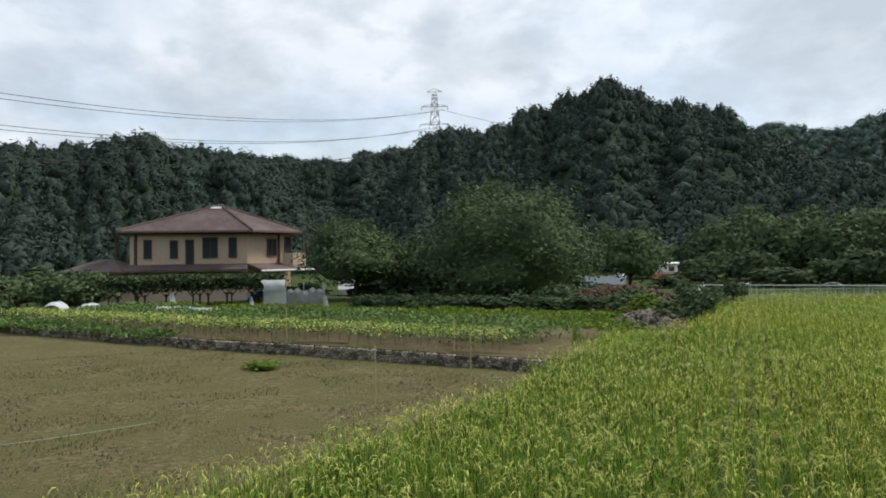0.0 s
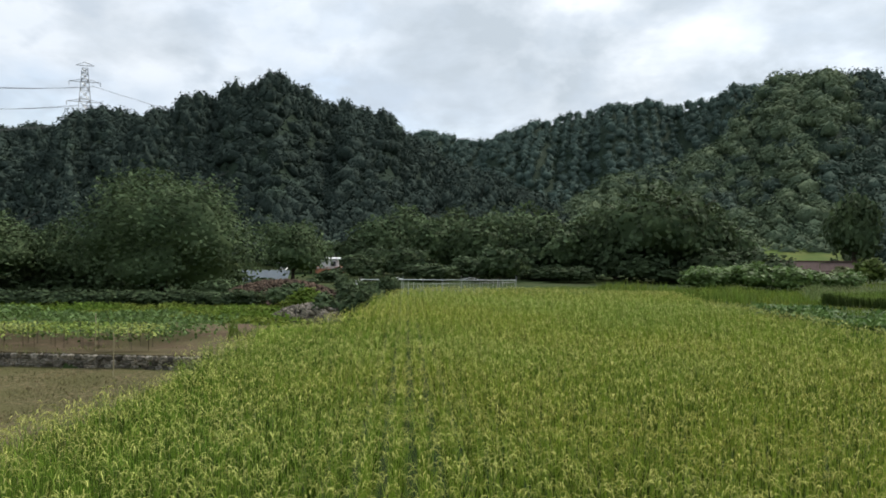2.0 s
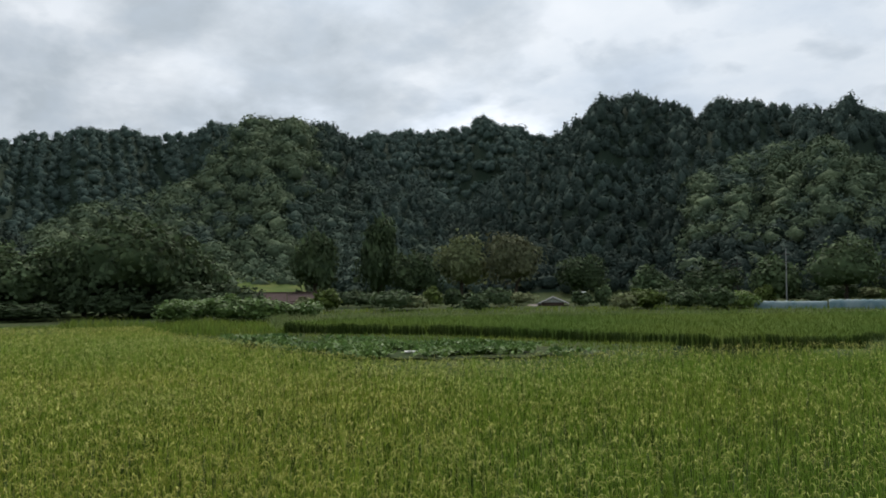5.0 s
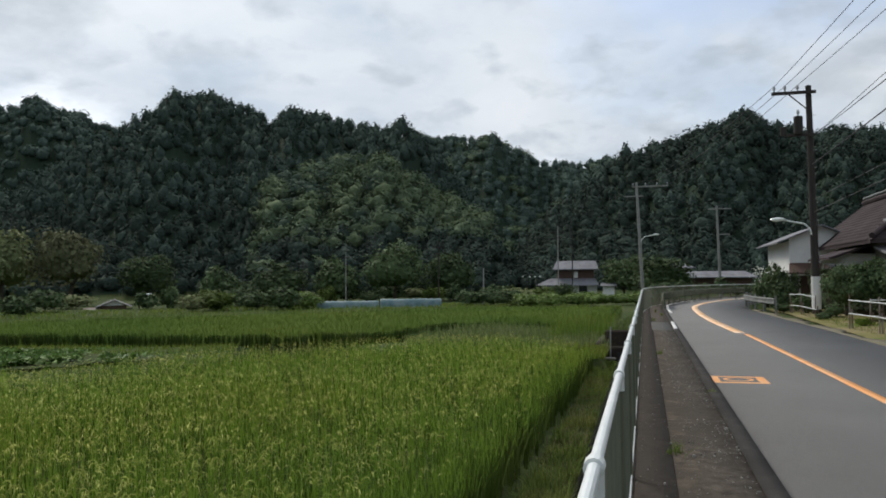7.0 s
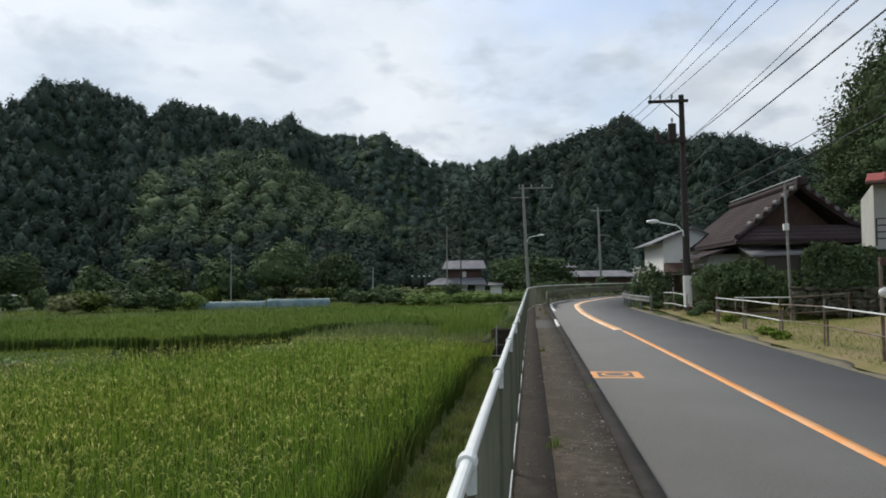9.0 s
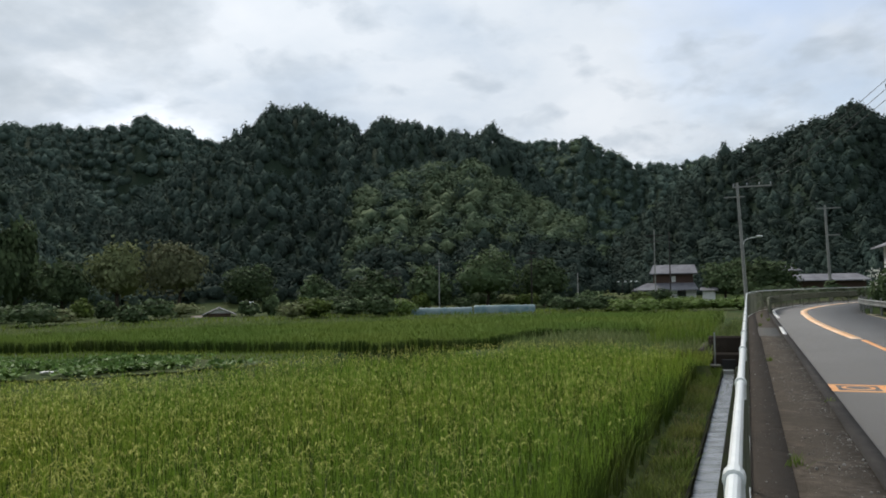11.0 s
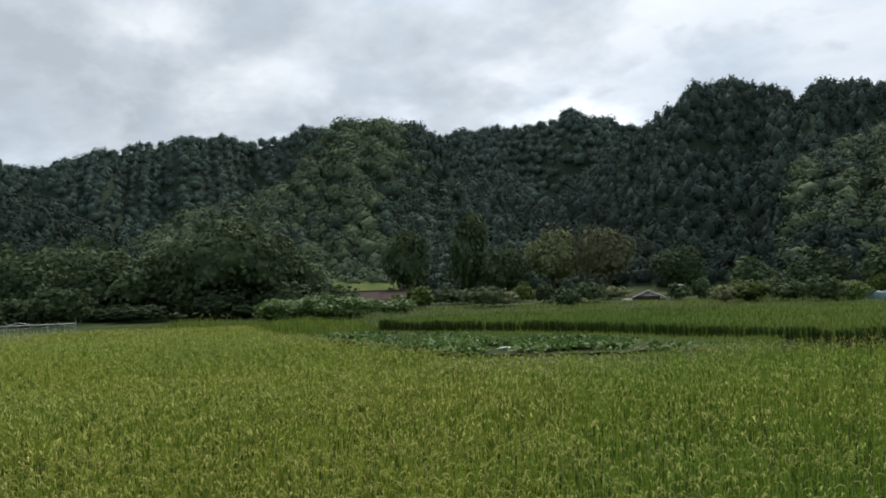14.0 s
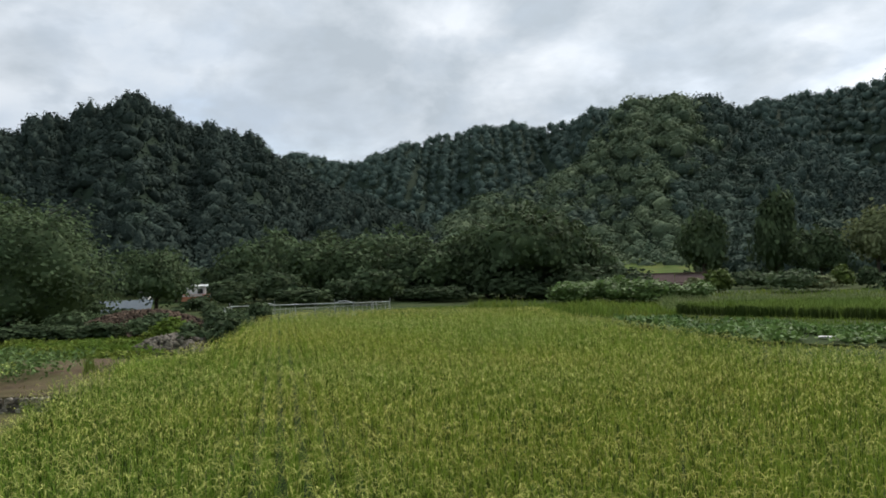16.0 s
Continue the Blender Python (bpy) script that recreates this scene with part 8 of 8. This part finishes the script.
lines = thing("power_lines", pose(0, 0, 0), "black power lines strung between the roadside poles", "power line")
for ix, bx in ((5.05, 7.9), (5.45, 9.2), (5.92, 10.25)):
    wire("cable", (ix, 33.73, 9.2), (bx, -14, 10.4), 0.35, 0.011, M_CABLE, lines)
for bx, zz, r in ((6.6, 7.5, 0.010), (7.5, 7.4, 0.010), (7.05, 7.1, 0.010)):
    wire("cable", (6.4, 33.9, 7.1), (bx, -6, zz + 0.9), 0.3, r, M_CABLE, lines)
wire("cable", (6.4, 33.9, 6.0), (7.3, -4, 7.6), 0.1, 0.02, M_CABLE, lines)
wire("cable", (6.4, 33.9, 4.1), (8.4, 6.0, 5.75), 0.1, 0.016, M_CABLE, lines)
wire("cable", (6.4, 33.9, 4.6), (8.2, 6.0, 6.1), 0.1, 0.012, M_CABLE, lines)
for ix, dx in ((5.05, -1.0), (5.45, 0.1), (5.92, 1.1)):
    wire("cable", (ix, 33.73, 9.2), (dx, 72.35, 10.1), 0.6, 0.012, M_CABLE, lines)
for dx, ex in ((0.05, 6.9), (1.05, 7.8), (1.95, 8.9)):
    wire("cable", (dx, 72.35, 10.1), (ex, 90, 9.1), 0.3, 0.012, M_CABLE, lines)
wire("cable", (7.6, 90, 7.0), (-0.65, 72.4, 7.6), 0.3, 0.012, M_CABLE, lines)


# ---- pylon on the hill ----
def pylon():
    px, py = -228.0, -72.5
    base = 22.0
    ob = thing("pylon", pose(px, py, 0, 0, 0, 18), "tall steel lattice pylon standing on the wooded hill", "pylon")
    top = 53.4
    hs = [base, 30, 36, 40, 43.5, 46.5, 49, 51, 52.4]
    ws = [3.2, 2.5, 2.0, 1.7, 1.45, 1.2, 1.0, 0.85, 0.7]
    r = 0.10
    for z0, w0, z1, w1 in zip(hs, ws, hs[1:], ws[1:]):
        bm = bmesh.new()
        for sx, sy in ((1, 1), (1, -1), (-1, -1), (-1, 1)):
            tube(bm, (sx * w0, sy * w0, z0), (sx * w1, sy * w1, z1), r, n=4)
        c0 = [(w0, w0), (w0, -w0), (-w0, -w0), (-w0, w0)]
        c1 = [(w1, w1), (w1, -w1), (-w1, -w1), (-w1, w1)]
        for k in range(4):
            a, b = c0[k], c0[(k + 1) % 4]
            c, d = c1[k], c1[(k + 1) % 4]
            tube(bm, (*a, z0), (*d, z1), r * 0.7, n=4)
            tube(bm, (*b, z0), (*c, z1), r * 0.7, n=4)
            tube(bm, (*c, z1), (*d, z1), r * 0.7, n=4)
        part("lattice_section", bm, M_STEEL, ob)
    for z, w in ((53.2, 2.3), (48.6, 4.0), (43.0, 4.6)):
        for s in (-1, 1):
            bm = bmesh.new()
            for sy in (-0.6, 0.6):
                tube(bm, (0, sy, z), (0, 0, z + 0.0), r * 0.5, n=4)
                tube(bm, (0, sy * 1.2, z), (s * 0.2, s * w, z), r * 0.8, n=4)
            tube(bm, (0, 0, z + 1.0), (0.2 * s, s * w, z), r * 0.7, n=4)
            tube(bm, (0, 0, z), (0.2 * s, s * w, z), r * 0.8, n=4)
            arm = part("cross_arm", bm, M_STEEL, ob)
            if z < 53:
                part("insulator_string", tubed(((0.2 * s, s * w, z), (0.2 * s, s * w, z - 1.1), 0.11), n=5), M_STEEL, arm)
    return ob


pylon()
hv = thing("high_voltage_lines", pose(0, 0, 0), "long high-voltage lines hanging from the pylon", "power line")
for dz in (0.0, -5.0, -9.9):
    for ox, oy in ((0.0, 2.2), (-1.0, -2.2)):
        wire("cable", (-228 + ox, -72.5 + oy, 47.3 + dz), (36 + ox, -132.5 + oy, 37.3 + dz), 14.0, 0.05, M_CABLE, hv, 40)
for z0, z1 in ((47.5, 40), (42, 35)):
    wire("cable", (-228, -70.5, z0), (-330, 40, z1), 4.0, 0.05, M_CABLE, hv, 20)

# ---- stones of the vegetable terrace ----
twall = thing("terrace_wall", pose(0, 0, 0), "low dry-stone wall of rough mixed field stones", "wall")
part("terrace_core", prism([(a_, b_) for a_, b_ in [(-18.95, -2.4), (-19.3, -4.2), (-21.25, -11.2), (-22.15, -15.4), (-24.35, -22.2), (-26.7, -30), (-34.8, -28.6), (-31.6, -16), (-26.1, -2.4)]], -1.35, -0.92), M_SOIL, twall)
for k in range(0, 24, 3):
    a, b = along(float(k)), along(float(k) + 3.0)
    stones_along(twall, a, b, -1.23, -0.90, 0.125, 40 + k)

# ---- grit and weeds on the walkway ----
g = np.random.default_rng(900)
n = 4600
gy_ = 2.5 + 24 * g.random(n) ** 1.6
gx_ = np.where(g.random(n) < 0.9, 0.66 - 0.46 * g.random(n) ** 1.5, g.uniform(-0.22, 0.16, n))
gk = wob(gx_, gy_, 0.35, 3) + 0.6 * wob(gx_, gy_, 1.1, 8) + 0.3 * g.normal(size=n) > -0.35
gx_, gy_ = gx_[gk], gy_[gk]
n = len(gx_)
size = g.gamma(2.0, 0.0018, n) + 0.0015
V = (ICO_V[None] * g.uniform(0.6, 1.2, (n, 1, 3)) * size[:, None, None] + np.stack([gx_, gy_, 0.033 + size * 0.4], -1)[:, None]).reshape(-1, 3)
F = (ICO_F[None] + (np.arange(n) * len(ICO_V))[:, None, None]).reshape(-1, 3)
tagged(new("grit", mesh_np("grit", V, F, [mat("pale_grit", (0.30, 0.285, 0.255), (0.15, 0.14, 0.12), 30, 0.9, island=0.5)])), "pale gravel grit scattered on the walkway", "grit", kind="stuff")
for i, (wx, wy, hh) in enumerate([(0.12, 7.5, 0.10), (0.70, 11.2, 0.06), (0.14, 16.5, 0.09), (0.15, 29.0, 0.14), (0.5, 33.0, 0.16), (0.3, 36.0, 0.18)]):
    k = np.random.default_rng(910 + i)
    m = 40
    v, f = blades(np.stack([wx + k.normal(0, 0.03, m), wy + k.normal(0, 0.05, m), np.full(m, 0.03)], -1), hh * k.uniform(0.5, 1.2, m), k.gamma(2, 0.3, m), k.uniform(0, 0.3, m), 0.008 * k.uniform(0.6, 1.4, m), k.uniform(0, 6.28, m), 2)
    tagged(new("weed_tuft", mesh_np("weed_tuft", v, f, [M_GRASS])), "small weed tuft growing in a walkway joint", "weed", "walkway weeds")
